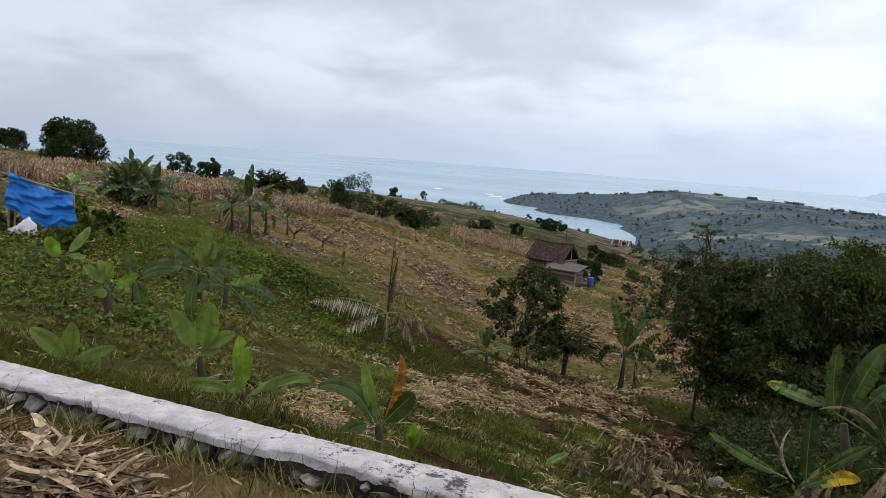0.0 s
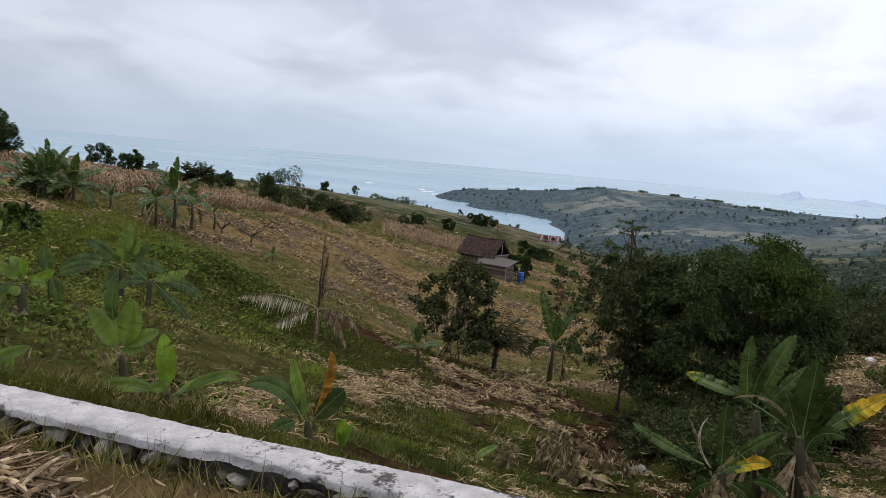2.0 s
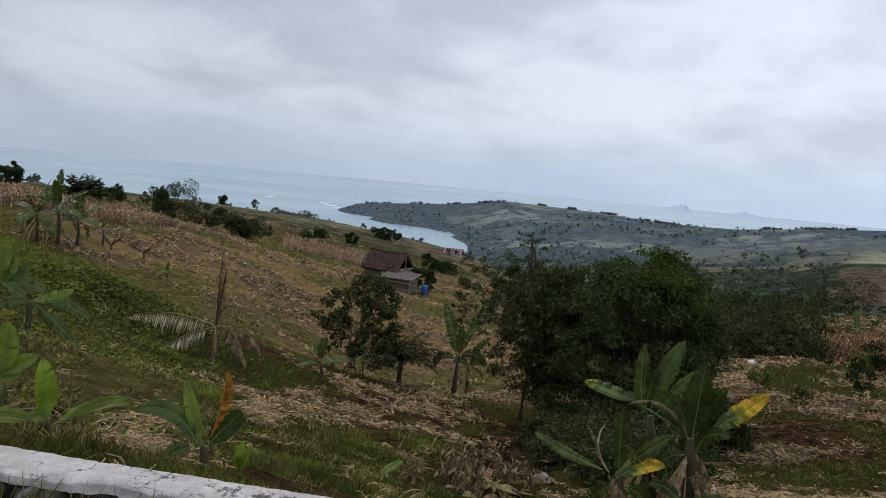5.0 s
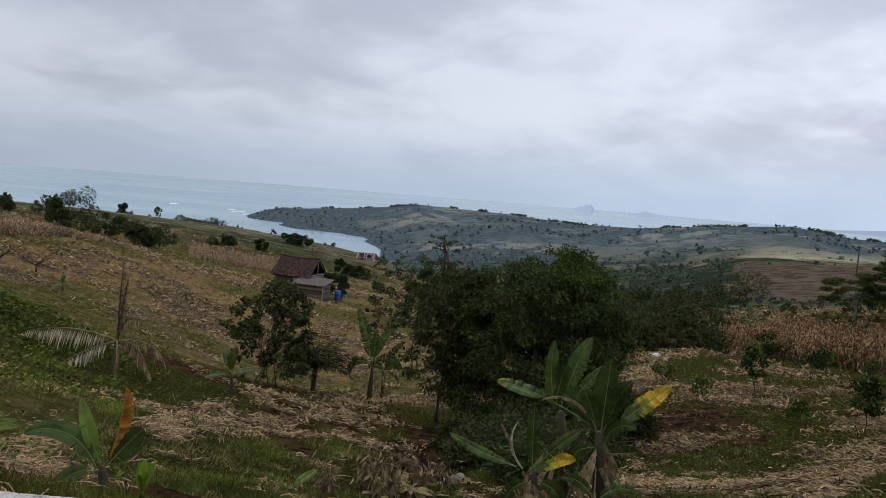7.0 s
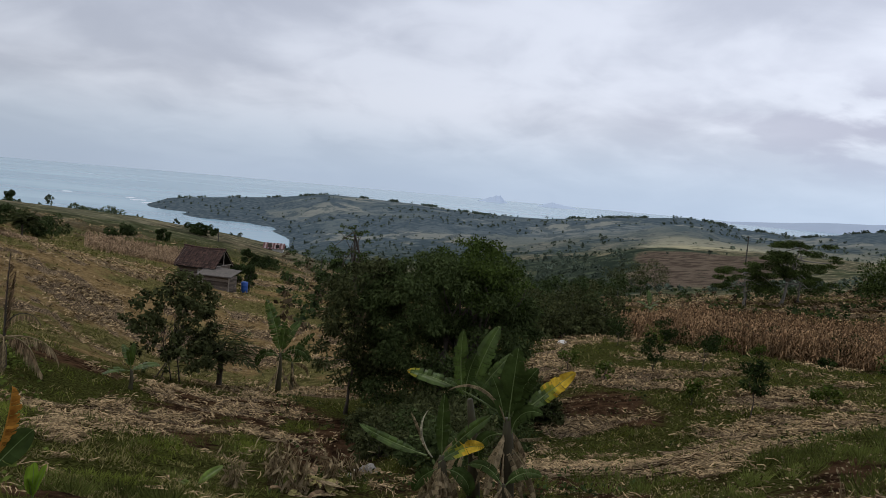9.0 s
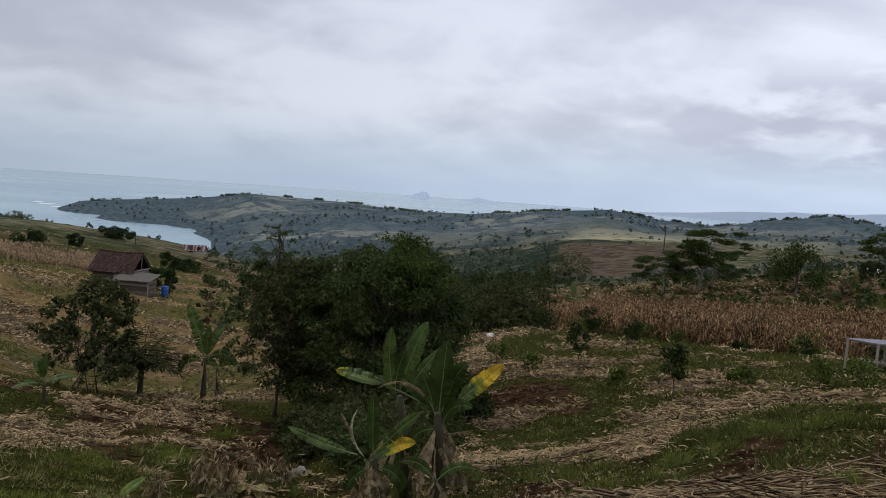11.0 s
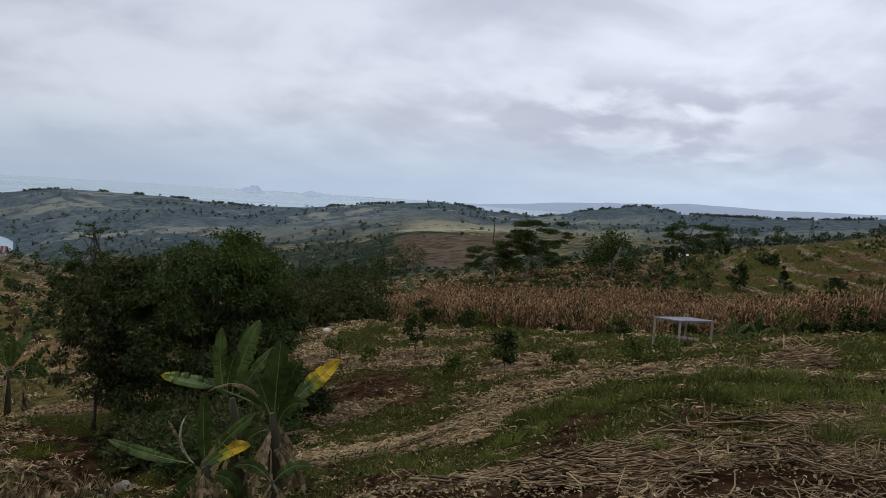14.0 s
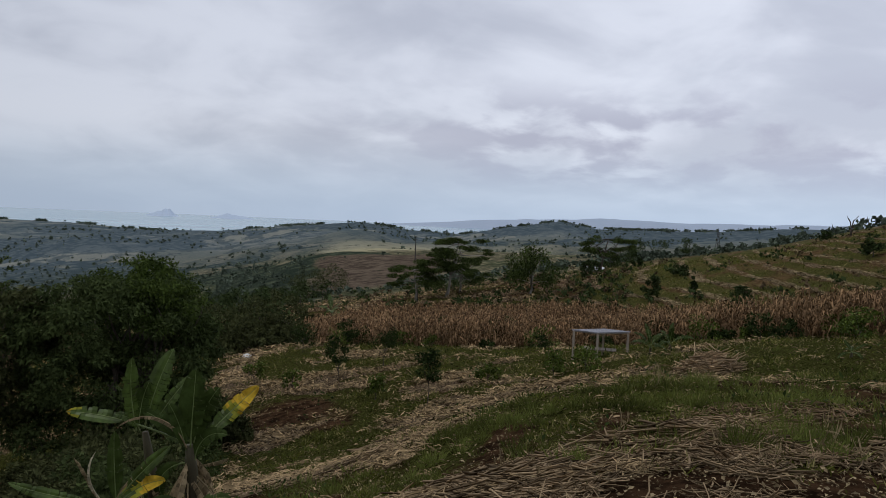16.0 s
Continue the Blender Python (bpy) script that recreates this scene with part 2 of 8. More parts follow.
def tube(path, radii, n=7, cap=True):
    """A tapered tube along a path."""
    path = np.asarray(path, float)
    ahead = np.gradient(path, axis=0)
    ahead /= np.linalg.norm(ahead, axis=1)[:, None] + 1e-9
    side = np.cross(ahead, (0.31, 0.95, 0.05))
    side /= np.linalg.norm(side, axis=1)[:, None] + 1e-9
    other = np.cross(ahead, side)
    a = np.linspace(0, 2 * np.pi, n, endpoint=False)
    ring = np.cos(a)[None, :, None] * side[:, None] + np.sin(a)[None, :, None] * other[:, None]
    v = (path[:, None] + ring * np.asarray(radii, float)[:, None, None]).reshape(-1, 3)
    f = []
    for i in range(len(path) - 1):
        for j in range(n):
            f.append((i * n + j, i * n + (j + 1) % n, (i + 1) * n + (j + 1) % n, (i + 1) * n + j))
    if cap:
        f.append(tuple(range((len(path) - 1) * n, len(path) * n)))
        f.append(tuple(reversed(range(n))))
    return v, f


def box(cx, cy, cz, sx, sy, sz, turn=0.0):
    """A box by its middle and sizes, turned about the upright axis."""
    v = np.array([(x, y, z) for z in (-.5, .5) for x, y in ((-.5, -.5), (.5, -.5), (.5, .5), (-.5, .5))]) * (sx, sy, sz)
    c, s = math.cos(turn), math.sin(turn)
    v = np.c_[v[:, 0] * c - v[:, 1] * s, v[:, 0] * s + v[:, 1] * c, v[:, 2]] + (cx, cy, cz)
    return v, [(3, 2, 1, 0), (4, 5, 6, 7), (0, 1, 5, 4), (1, 2, 6, 5), (2, 3, 7, 6), (3, 0, 4, 7)]


def kites(places, ways, normals, length, width, fold=0.25):
    """Many small leaves, each two triangles folded at the rib, as arrays."""
    ways = ways / (np.linalg.norm(ways, axis=1)[:, None] + 1e-9)
    side = np.cross(ways, normals)
    side /= np.linalg.norm(side, axis=1)[:, None] + 1e-9
    nor = np.cross(side, ways)
    L, W = np.asarray(length)[:, None], np.asarray(width)[:, None]
    mid = places + ways * L * 0.45 - nor * W * fold
    a, b, c = places, mid + side * W * 0.5 + nor * W * fold * 2, places + ways * L
    d = mid - side * W * 0.5 + nor * W * fold * 2
    v = np.stack([a, b, c, d], 1).reshape(-1, 3)
    i = np.arange(len(places))[:, None] * 4
    f = np.concatenate([i + [0, 1, 2], i + [0, 2, 3]], 1).reshape(-1, 3)
    return v, f


# ------------------------------------------------------------------ the lie of the land
SEA = -60.0


def lattice(i, j, seed):
    h = (i.astype(np.int64) * 374761393 + j.astype(np.int64) * 668265263 + seed * 1274126177) & 0x7FFFFFFF
    h = ((h ^ (h >> 13)) * 1103515245 + 12345) & 0x7FFFFFFF
    h = ((h ^ (h >> 15)) * 69069 + 1) & 0x7FFFFFFF
    return ((h >> 7) & 0xFFFF) / 65535.0


def vnoise(x, y, seed=0):
    i, j = np.floor(x), np.floor(y)
    u, v = x - i, y - j
    u, v = u * u * (3 - 2 * u), v * v * (3 - 2 * v)
    return (lattice(i, j, seed) * (1 - u) + lattice(i + 1, j, seed) * u) * (1 - v) + (lattice(i, j + 1, seed) * (1 - u) + lattice(i + 1, j + 1, seed) * u) * v


def fbm(x, y, seed=0, octaves=4):
    total, size, norm = 0, 1.0, 0.0
    for o in range(octaves):
        total = total + size * vnoise(x * 2**o + 17.3 * o, y * 2**o - 9.1 * o, seed + o)
        norm += size
        size *= 0.5
    return total / norm


def smooth(x, a, b):
    u = np.clip((x - a) / (b - a), 0, 1)
    return u * u * (3 - 2 * u)


# heights of the land: a row for each bearing from -64 to 64 degrees, by distance out to 320 m
REACH = np.log([2.5, 5, 9, 14, 20, 28, 40, 60, 100, 180, 320])
LAND = np.array([
    [-0, 0.04, -0.29, -0.71, -1.15, -1.96, -1.50, -1.10, -1.06, -7.12, -33.67],
    [0.01, -0.21, -0.98, -1.49, -2.34, -1.92, -3, -2.52, -3.82, -9.33, -36.77],
    [0.02, -0.44, -1.88, -2.69, -4.29, -4.62, -6.03, -4.85, -8.04, -10.43, -40.13],
    [0.01, -0.82, -2.41, -3.76, -5.57, -6.99, -9.51, -9.24, -12.23, -15.18, -45.34],
    [0.01, -0.91, -2.62, -3.87, -5.82, -6.89, -8.13, -9.92, -14.57, -24.76, -43.89],
    [0.01, -0.54, -2.12, -3.47, -5.16, -5.61, -6.16, -8.71, -11.59, -17.58, -16.36],
    [0, -0.35, -1.22, -1.99, -3.45, -4.22, -5.38, -8.32, -7.23, -10.48, -12.86],
    [0, -0.03, -0.62, -1.18, -2.17, -2.48, -3.96, -5.88, -3.01, -3.05, -10.34],
    [0, -0.01, -0.41, -0.9, -1.52, -1.59, -2.06, -1.48, 3.64, 7.91, -3.03],
])
# the far coast and ridges by bearing: foot distance, foot height, crest distance, crest height
RIDGE_YAW = np.array([-70, -23, -21.8, -20.5, -18, -13, -8.8, -2, 3, 8, 13, 18.7, 22.5, 26.7, 30.3, 34.2, 37.2, 45, 50, 56])
RIDGE_FOOT = np.array([900, 980, 980, 890, 790, 700, 560, 480, 460, 440, 420, 400, 420, 430, 430, 430, 430, 420, 420, 420])
RIDGE_LOW = np.array([-66, -66, -64, -64, -64, -64, -50, -44, -40, -34, -27, -19, -19, -20, -19, -18, -18, -15, -12, -10])
RIDGE_FAR = np.array([1100, 1100, 1060, 1120, 1180, 1180, 1150, 1050, 1000, 960, 900, 850, 860, 880, 850, 820, 800, 760, 720, 680])
RIDGE_TOP = np.array([-70, -68, -58, -51, -49, -40, -27.5, -28, -32.5, -29.5, -18.5, -9.4, -16.4, -19.3, -7.6, 1.6, -5, -2.4, 2.6, 6.5])
# small banks, humps and hollows: x, y, reach across x and y, height
HUMPS = [(-2.2, 13.6, 1.2, 1.1, -0.8), (-2.3, 16.0, 0.8, 1.5, -0.85), (-2.2, 18.6, 1.0, 1.6, -0.7), (-17.0, 22.5, 3.0, 1.6, 0.35), (-14.2, 20.2, 2.6, 1.4, -0.35),
         (8.0, 10.2, 3.0, 1.6, 0.22), (2.0, 7.6, 1.6, 1.2, -0.2), (-2.5, 4.6, 2.0, 0.8, -0.1)]
WALL = ((-9.0, 2.15), (0.9, 3.07))


def behind_wall(x, y):
    """Metres past the wall's line, away from the road."""
    (x0, y0), (x1, y1) = WALL
    return y - (y0 + (x - x0) * (y1 - y0) / (x1 - x0))


def spline(u):
    return (-.5 * u + u * u - .5 * u**3, 1 - 2.5 * u * u + 1.5 * u**3, .5 * u + 2 * u * u - 1.5 * u**3, -.5 * u * u + .5 * u**3)


def land(x, y, rough=True):
    """Height of the ground at x, y (arrays)."""
    x, y = np.asarray(x, float), np.asarray(y, float)
    r, yaw = np.hypot(x, y) + 1e-6, np.degrees(np.arctan2(x, y))
    a = np.clip((yaw + 64) / 16, 0, 8 - 1e-9)
    i = a.astype(int)
    lr = np.clip(np.log(r), REACH[0], REACH[-1] - 1e-9)
    j = np.searchsorted(REACH, lr, side="right") - 1
    v = (lr - REACH[j]) / (REACH[j + 1] - REACH[j])
    wa, wb, near = spline(a - i), spline(v), 0
    for k in range(4):
        for m in range(4):
            near = near + wa[k] * wb[m] * LAND[np.clip(i - 1 + k, 0, 8), np.clip(j - 1 + m, 0, 10)]
    near = near * (1 - smooth(np.abs(yaw), 70, 110))
    foot, low = np.interp(yaw, RIDGE_YAW, RIDGE_FOOT), np.interp(yaw, RIDGE_YAW, RIDGE_LOW)
    far, top = np.interp(yaw, RIDGE_YAW, RIDGE_FAR), np.interp(yaw, RIDGE_YAW, RIDGE_TOP)
    lumps = (fbm(x / 90, y / 90, 5) - 0.5)
    rise = low + (top - low) * smooth(r, foot, far) ** 0.8 + lumps * 16 * smooth(r, foot, foot + 120) * smooth(far - r, 20, 180)
    rise = np.where(r > far, top + (-72 - top) * smooth(r, far, far + 260), rise)
    rise = rise * (1 - smooth(np.abs(yaw), 70, 110))
    w = smooth(r, 300, foot)
    z = near * (1 - w) + rise * w
    z = z + (fbm(x / 45, y / 45, 8) - 0.5) * 5 * smooth(r, 110, 260) * (1 - smooth(r, 600, 900))
    for hx, hy, sx, sy, h in HUMPS:
        z = z + h * np.exp(-((x - hx) / sx) ** 2 - ((y - hy) / sy) ** 2)
    d = behind_wall(x, y)
    road = (1 - smooth(d, 0.02, 0.30)) * (1 - smooth(x, 0.6, 2.2)) * (r < 30)
    road = np.maximum(road, (y < 0) * (r < 30))
    z = z * (1 - road) - 0.01 * road
    if rough:
        z = z + (fbm(x / 1.7, y / 1.7, 3) - 0.5) * (0.05 + 0.25 * smooth(r, 6, 25)) * (1 - 0.8 * road)
        z = z + (fbm(x / 4.5, y / 1.7, 6) - 0.5) * 0.55 * smooth(r, 26, 36) * (1 - smooth(r, 90, 130)) * (1 - smooth(yaw, -8, 0))
        z = z + 0.05 * np.exp(-((d + 0.42) / 0.16) ** 2) * road * (x < 1.2)
        z = z + (fbm(x / 0.35, y / 0.35, 4) - 0.5) * 0.11 * (1 - smooth(r, 12, 40)) * (1 - 0.5 * road)
    return z


def ground_at(x, y):
    return float(land(np.array([x]), np.array([y]))[0])


def corn_back(yaw):
    return np.interp(yaw, [11, 16, 20, 34, 44, 52, 66], [56, 66, 74, 72, 64, 54, 46])


def blob(x, y, cx, cy, sx, sy):
    return np.exp(-((x - cx) / sx) ** 2 - ((y - cy) / sy) ** 2)


# patches of the fields: bearing, distance, reach in degrees, reach in log distance
STRAW_WEST = [(-27.2, 12.6, 2.0, 0.11), (-23.2, 18.0, 2.1, 0.26), (-18.6, 22.3, 2.4, 0.23), (-14.2, 25.0, 2.2, 0.22), (-10.6, 25.7, 1.6, 0.07), (-12.7, 45.5, 1.8, 0.15), (-25.1, 43.5, 2.4, 0.09), (-27.9, 49.5, 4.3, 0.05), (-34.1, 50.3, 2.4, 0.05), (-19.1, 72.9, 2.6, 0.11), (-10.4, 102.5, 2.2, 0.23),
              (-34.6, 8.4, 1.6, 0.22), (-51.3, 37.9, 2.1, 0.11), (-47.8, 43.2, 1.8, 0.05), (-40.9, 44.0, 3.9, 0.05), (-27.6, 57.0, 3.6, 0.06), (-24.8, 53.5, 2.7, 0.05), (-36.3, 7.8, 2.8, 0.23), (-8.0, 40.0, 2.0, 0.1)]
STRAW_EAST = [(9.8, 37.4, 1.6, 0.11), (15.9, 31.3, 4.6, 0.06), (20.8, 13.8, 6.0, 0.22), (25.6, 28.9, 2.3, 0.06), (26.9, 21.1, 1.9, 0.08), (26.4, 27.6, 4.9, 0.09), (19.7, 13.7, 4.2, 0.20), (28.8, 21.6, 5.4, 0.07),
              (34.8, 22.7, 2.1, 0.05), (12.3, 23.1, 2.7, 0.05), (28.7, 6.2, 5.8, 0.23), (44.1, 7.7, 5.3, 0.16), (40.4, 5.6, 2.4, 0.07), (10.4, 13.6, 2.2, 0.16), (9.5, 43.0, 2.0, 0.05)]
GRASS_WEST = [(-30.7, 13.7, 2.1, 0.26), (-26.9, 22.1, 2.0, 0.05), (-19.3, 12.7, 4.4, 0.10), (-13.6, 17.0, 2.3, 0.15), (-6.6, 27.1, 2.0, 0.08), (-17.3, 28.8, 1.3, 0.06), (-9.6, 22.6, 1.4, 0.06), (-35.0, 24.5, 2.1, 0.28), (-26.5, 24.5, 3.2, 0.06), (-34.0, 36.8, 2.1, 0.24), (-22.6, 9.3, 8.7, 0.11), (-11.2, 37.9, 2.7, 0.06),
              (-47.5, 27.1, 6.2, 0.21), (-52.4, 41.8, 2.2, 0.05), (-20.4, 11.6, 7.3, 0.12), (-27.6, 52.4, 2.7, 0.05), (-46.3, 49.8, 3.2, 0.05), (-21.5, 62.0, 3.0, 0.06), (-31.0, 60.0, 3.0, 0.06)]
GRASS_EAST = [(13.7, 38.1, 2.8, 0.09), (14.0, 21.7, 4.4, 0.06), (22.5, 42.7, 4.0, 0.12), (22.3, 24.2, 2.8, 0.05), (18.1, 35.0, 3.0, 0.05), (20.6, 26.6, 3.2, 0.05), (13.7, 20.2, 4.0, 0.08), (27.3, 11.8, 3.2, 0.28),
              (43.8, 11.1, 11.4, 0.2), (35.5, 11.7, 2.6, 0.3), (52.0, 21.3, 3.0, 0.26), (51.6, 6.8, 3.6, 0.21), (31.3, 28.4, 2.6, 0.06), (20.3, 9.6, 2.8, 0.12), (36.0, 33.0, 6.0, 0.10), (30.0, 36.0, 5.0, 0.06)]
BARE = [(13.7, 26.6, 3.6, 0.07), (-7.7, 20.0, 1.8, 0.16), (-5.3, 18.5, 1.8, 0.2), (-27.0, 28.6, 2.4, 0.2), (-13.9, 40.6, 1.8, 0.05), (17.0, 23.6, 2.3, 0.05), (-9.9, 14.7, 2.7, 0.18), (31.4, 10.1, 2.7, 0.11), (39.8, 10.1, 2.0, 0.11),
        (28.9, 5.1, 8.8, 0.08), (16.8, 9.8, 2.3, 0.07), (48.4, 4.9, 4.2, 0.07), (9.6, 30.4, 1.3, 0.06)]


def patches(yaw, far, rows):
    """How deep inside the nearest of these patches a place lies, 0 to 1."""
    best = 0
    for y0, r0, sy, sr in rows:
        best = np.maximum(best, np.exp(-((yaw - y0) / sy) ** 2 - ((far - math.log(r0)) / sr) ** 2))
    return best


def covered(x, y):
    """How green and how littered with straw the ground is."""
    r, yaw = np.hypot(x, y), np.degrees(np.arctan2(x, y))
    far = np.log(r + 1e-6)
    wide, streak = fbm(x / 5, y / 5, 21), fbm(x / 3.2 + 3, y / 1.3, 22)
    near_heap, far_heap = smooth(fbm(x / 1.1, y / 0.7, 27), 0.36, 0.56), smooth(fbm(x / 2.0, y / 1.1, 28), 0.42, 0.54)
    heaps = near_heap + (far_heap - near_heap) * smooth(r, 20, 45)
    left = (1 - smooth(yaw, -37, -30)) * (1 - smooth(r, 26, 34))
    upper = smooth(r, 25, 31) * (1 - smooth(yaw, -8, 0)) * (1 - left)
    right = smooth(yaw, 4, 10)
    band = fbm(x / 13 + 5, y / 4.5, 25)
    strawy, grassy, bare = patches(yaw, far, STRAW_WEST + STRAW_EAST), patches(yaw, far, GRASS_WEST + GRASS_EAST), patches(yaw, far, BARE)
    green = 0.42 + 0.9 * (wide - 0.5) + 0.22 * left - 0.10 * right * (1 - smooth(r, 9, 16)) + upper * (0.24 + 2.6 * (0.5 - band)) + 0.15 * right * smooth(r, 13, 18) * (1 - smooth(r, 48, 60))
    straw = (0.16 + 1.3 * (streak - 0.5)) * (1 - left) * (1 - upper) + upper * (0.36 + 4.0 * (band - 0.5)) + right * (0.24 + 0.9 * (fbm(x / 4, y / 1.6, 26) - 0.5)) * smooth(r, 12, 16) * (1 - smooth(yaw, 38, 44))
    green = green + 0.55 * grassy - 0.55 * bare - 0.25 * strawy + 0.5 * blob(x, y, -24, 24, 5, 5) + 0.35 * blob(x, y, -9.5, 13, 3, 3) + 0.5 * blob(x, y, -20, 18.5, 4.0, 3.0)
    straw = straw + 0.85 * strawy - 0.55 * grassy - 0.12 * bare + 0.25 * upper * strawy
    hill = smooth(yaw, 33, 40) * smooth(r, 62, 76)
    height = land(x, y, False) + 0.7 * fbm(x / 14, y / 14, 29)
    ledge = smooth(np.abs(height / 0.8 % 1.0 - 0.5), 0.30, 0.44)
    straw = straw * (1 - hill) + hill * (0.10 + 0.70 * ledge)
    green = green * (1 - hill) + hill * (0.66 - 0.40 * ledge - 0.10 * smooth(yaw, 46, 52) + 1.2 * (wide - 0.5))
    d = behind_wall(x, y)
    road = (1 - smooth(d, -0.5, 0.1)) * (1 - smooth(x, 0.5, 2)) * (r < 25)
    green, straw = green * (1 - 0.6 * road) + 0.5 * smooth(d, 0.05, 0.3) * (1 - smooth(d, 1.2, 2.6)) * (x < 0.5) * (x > -4.5), straw * (1 - 0.85 * road)
    straw = straw * (0.18 + 0.12 * upper + (1.0 - 0.1 * upper) * heaps)
    straw = straw * (1 - 0.8 * upper * (1 - smooth(fbm(x / 6.5, y / 2.2, 34), 0.40, 0.56)))
    green = green * (1 - 0.5 * np.clip(straw, 0, 1))
    return np.clip(green, 0, 1), np.clip(straw, 0, 1)


# ------------------------------------------------------------------ ground, sea and distance
def ground_material():
    m, t, bsdf = material("field_ground")
    at = t.nodes.new("ShaderNodeAttribute")
    at.attribute_name = "cover"
    sp = t.nodes.new("ShaderNodeSeparateColor")
    t.links.new(at.outputs["Color"], sp.inputs[0])
    green, straw, wood = sp.outputs
    a2 = t.nodes.new("ShaderNodeAttribute")
    a2.attribute_name = "fields"
    s2 = t.nodes.new("ShaderNodeSeparateColor")
    t.links.new(a2.outputs["Color"], s2.inputs[0])
    plough, pale, distant = s2.outputs
    fine, mid, wide = noise_node(t, 14, 6, 0.7), noise_node(t, 2.2, 5, 0.6), noise_node(t, 0.05, 5, 0.65)
    soil = mix_node(t, range_node(t, mid, 0.35, 0.65), (0.020, 0.012, 0.007), (0.100, 0.056, 0.030))
    soil = mix_node(t, range_node(t, fine, 0.55, 0.75), soil, (0.13, 0.080, 0.046))
    grass = mix_node(t, range_node(t, fine, 0.35, 0.65), (0.012, 0.013, 0.003), (0.092, 0.096, 0.026))
    straw_c = mix_node(t, range_node(t, fine, 0.42, 0.62), (0.040, 0.028, 0.017), (0.33, 0.242, 0.150))
    grass = mix_node(t, at.outputs["Alpha"], grass, mix_node(t, range_node(t, mid, 0.35, 0.65), (0.070, 0.064, 0.022), (0.185, 0.158, 0.060)))
    jitter = math_node(t, "SUBTRACT", math_node(t, "MULTIPLY", math_node(t, "ADD", fine, mid), 0.5), 0.5)
    g = range_node(t, math_node(t, "ADD", green, math_node(t, "MULTIPLY", jitter, 1.4)), 0.30, 0.55)
    s = range_node(t, math_node(t, "ADD", straw, math_node(t, "MULTIPLY", jitter, 1.8)), 0.42, 0.62)
    earth = mix_node(t, range_node(t, mid, 0.3, 0.7), (0.150, 0.100, 0.042), (0.330, 0.228, 0.104))
    earth = mix_node(t, range_node(t, fine, 0.55, 0.8), earth, (0.34, 0.26, 0.16))
    soil = mix_node(t, at.outputs["Alpha"], soil, earth)
    c = mix_node(t, g, soil, grass)
    c = mix_node(t, s, c, straw_c)
    # farther land: rough pasture, woods, ploughland
    patch = noise_node(t, 0.22, 6, 0.7)
    furrow = noise_node(t, 0.55, 5, 0.65, (0.45, 1.0, 1.0))
    hill = mix_node(t, range_node(t, wide, 0.38, 0.62), (0.080, 0.090, 0.048), (0.135, 0.118, 0.074))
    hill = mix_node(t, math_node(t, "MULTIPLY", range_node(t, furrow, 0.50, 0.66), 0.7), hill, (0.34, 0.29, 0.18))
    hill = mix_node(t, math_node(t, "MULTIPLY", range_node(t, furrow, 0.48, 0.34), 0.7), hill, (0.018, 0.020, 0.011))
    hill = mix_node(t, math_node(t, "MULTIPLY", range_node(t, patch, 0.50, 0.60), 0.75), hill, (0.030, 0.040, 0.026))
    hill = mix_node(t, math_node(t, "MULTIPLY", range_node(t, noise_node(t, 0.018, 4, 0.6), 0.56, 0.62), 0.5), hill, (0.23, 0.205, 0.135))
    furrows = noise_node(t, 0.35, 6, 0.7, (0.5, 1.0, 1.0))
    ploughed = mix_node(t, range_node(t, furrows, 0.38, 0.62), (0.060, 0.045, 0.034), (0.150, 0.116, 0.084))
    ploughed = mix_node(t, range_node(t, patch, 0.58, 0.66), ploughed, (0.045, 0.048, 0.030))
    hill = mix_node(t, plough, hill, ploughed)
    hill = mix_node(t, math_node(t, "MULTIPLY", pale, range_node(t, noise_node(t, 0.12, 5, 0.65), 0.68, 0.52)), hill, (0.36, 0.33, 0.21))
    wooded = range_node(t, math_node(t, "ADD", wood, math_node(t, "MULTIPLY", math_node(t, "SUBTRACT", noise_node(t, 0.05, 6, 0.7), 0.5), 2.2)), 0.35, 0.65)
    cells = t.nodes.new("ShaderNodeTexVoronoi")
    cells.inputs["Scale"].default_value, cells.inputs["Randomness"].default_value = 0.16, 1.0
    t.links.new(t.nodes.new("ShaderNodeTexCoord").outputs["Object"], cells.inputs["Vector"])
    # crowns painted light in the middle, with shade coloured in between them
    tops = math_node(t, "ADD", range_node(t, cells.outputs["Distance"], 0.75, 0.1), math_node(t, "SUBTRACT", noise_node(t, 0.06, 6, 0.7), 0.5))
    hill = mix_node(t, wooded, hill, mix_node(t, tops, (0.026, 0.036, 0.026), (0.074, 0.088, 0.056)))
    plots = t.nodes.new("ShaderNodeTexVoronoi")
    plots.inputs["Scale"].default_value, plots.inputs["Randomness"].default_value = 0.011, 1.0
    t.links.new(t.nodes.new("ShaderNodeTexCoord").outputs["Object"], plots.inputs["Vector"])
    plot = t.nodes.new("ShaderNodeSeparateColor")
    t.links.new(plots.outputs["Color"], plot.inputs[0])
    # the farthest land: blue haze of distance mixed into the base colours
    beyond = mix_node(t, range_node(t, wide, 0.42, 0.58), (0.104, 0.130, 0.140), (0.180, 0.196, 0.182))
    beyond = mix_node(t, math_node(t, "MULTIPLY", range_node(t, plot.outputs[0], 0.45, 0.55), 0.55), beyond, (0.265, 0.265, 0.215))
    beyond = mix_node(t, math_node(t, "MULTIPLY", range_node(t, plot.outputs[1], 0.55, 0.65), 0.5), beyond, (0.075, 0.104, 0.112))
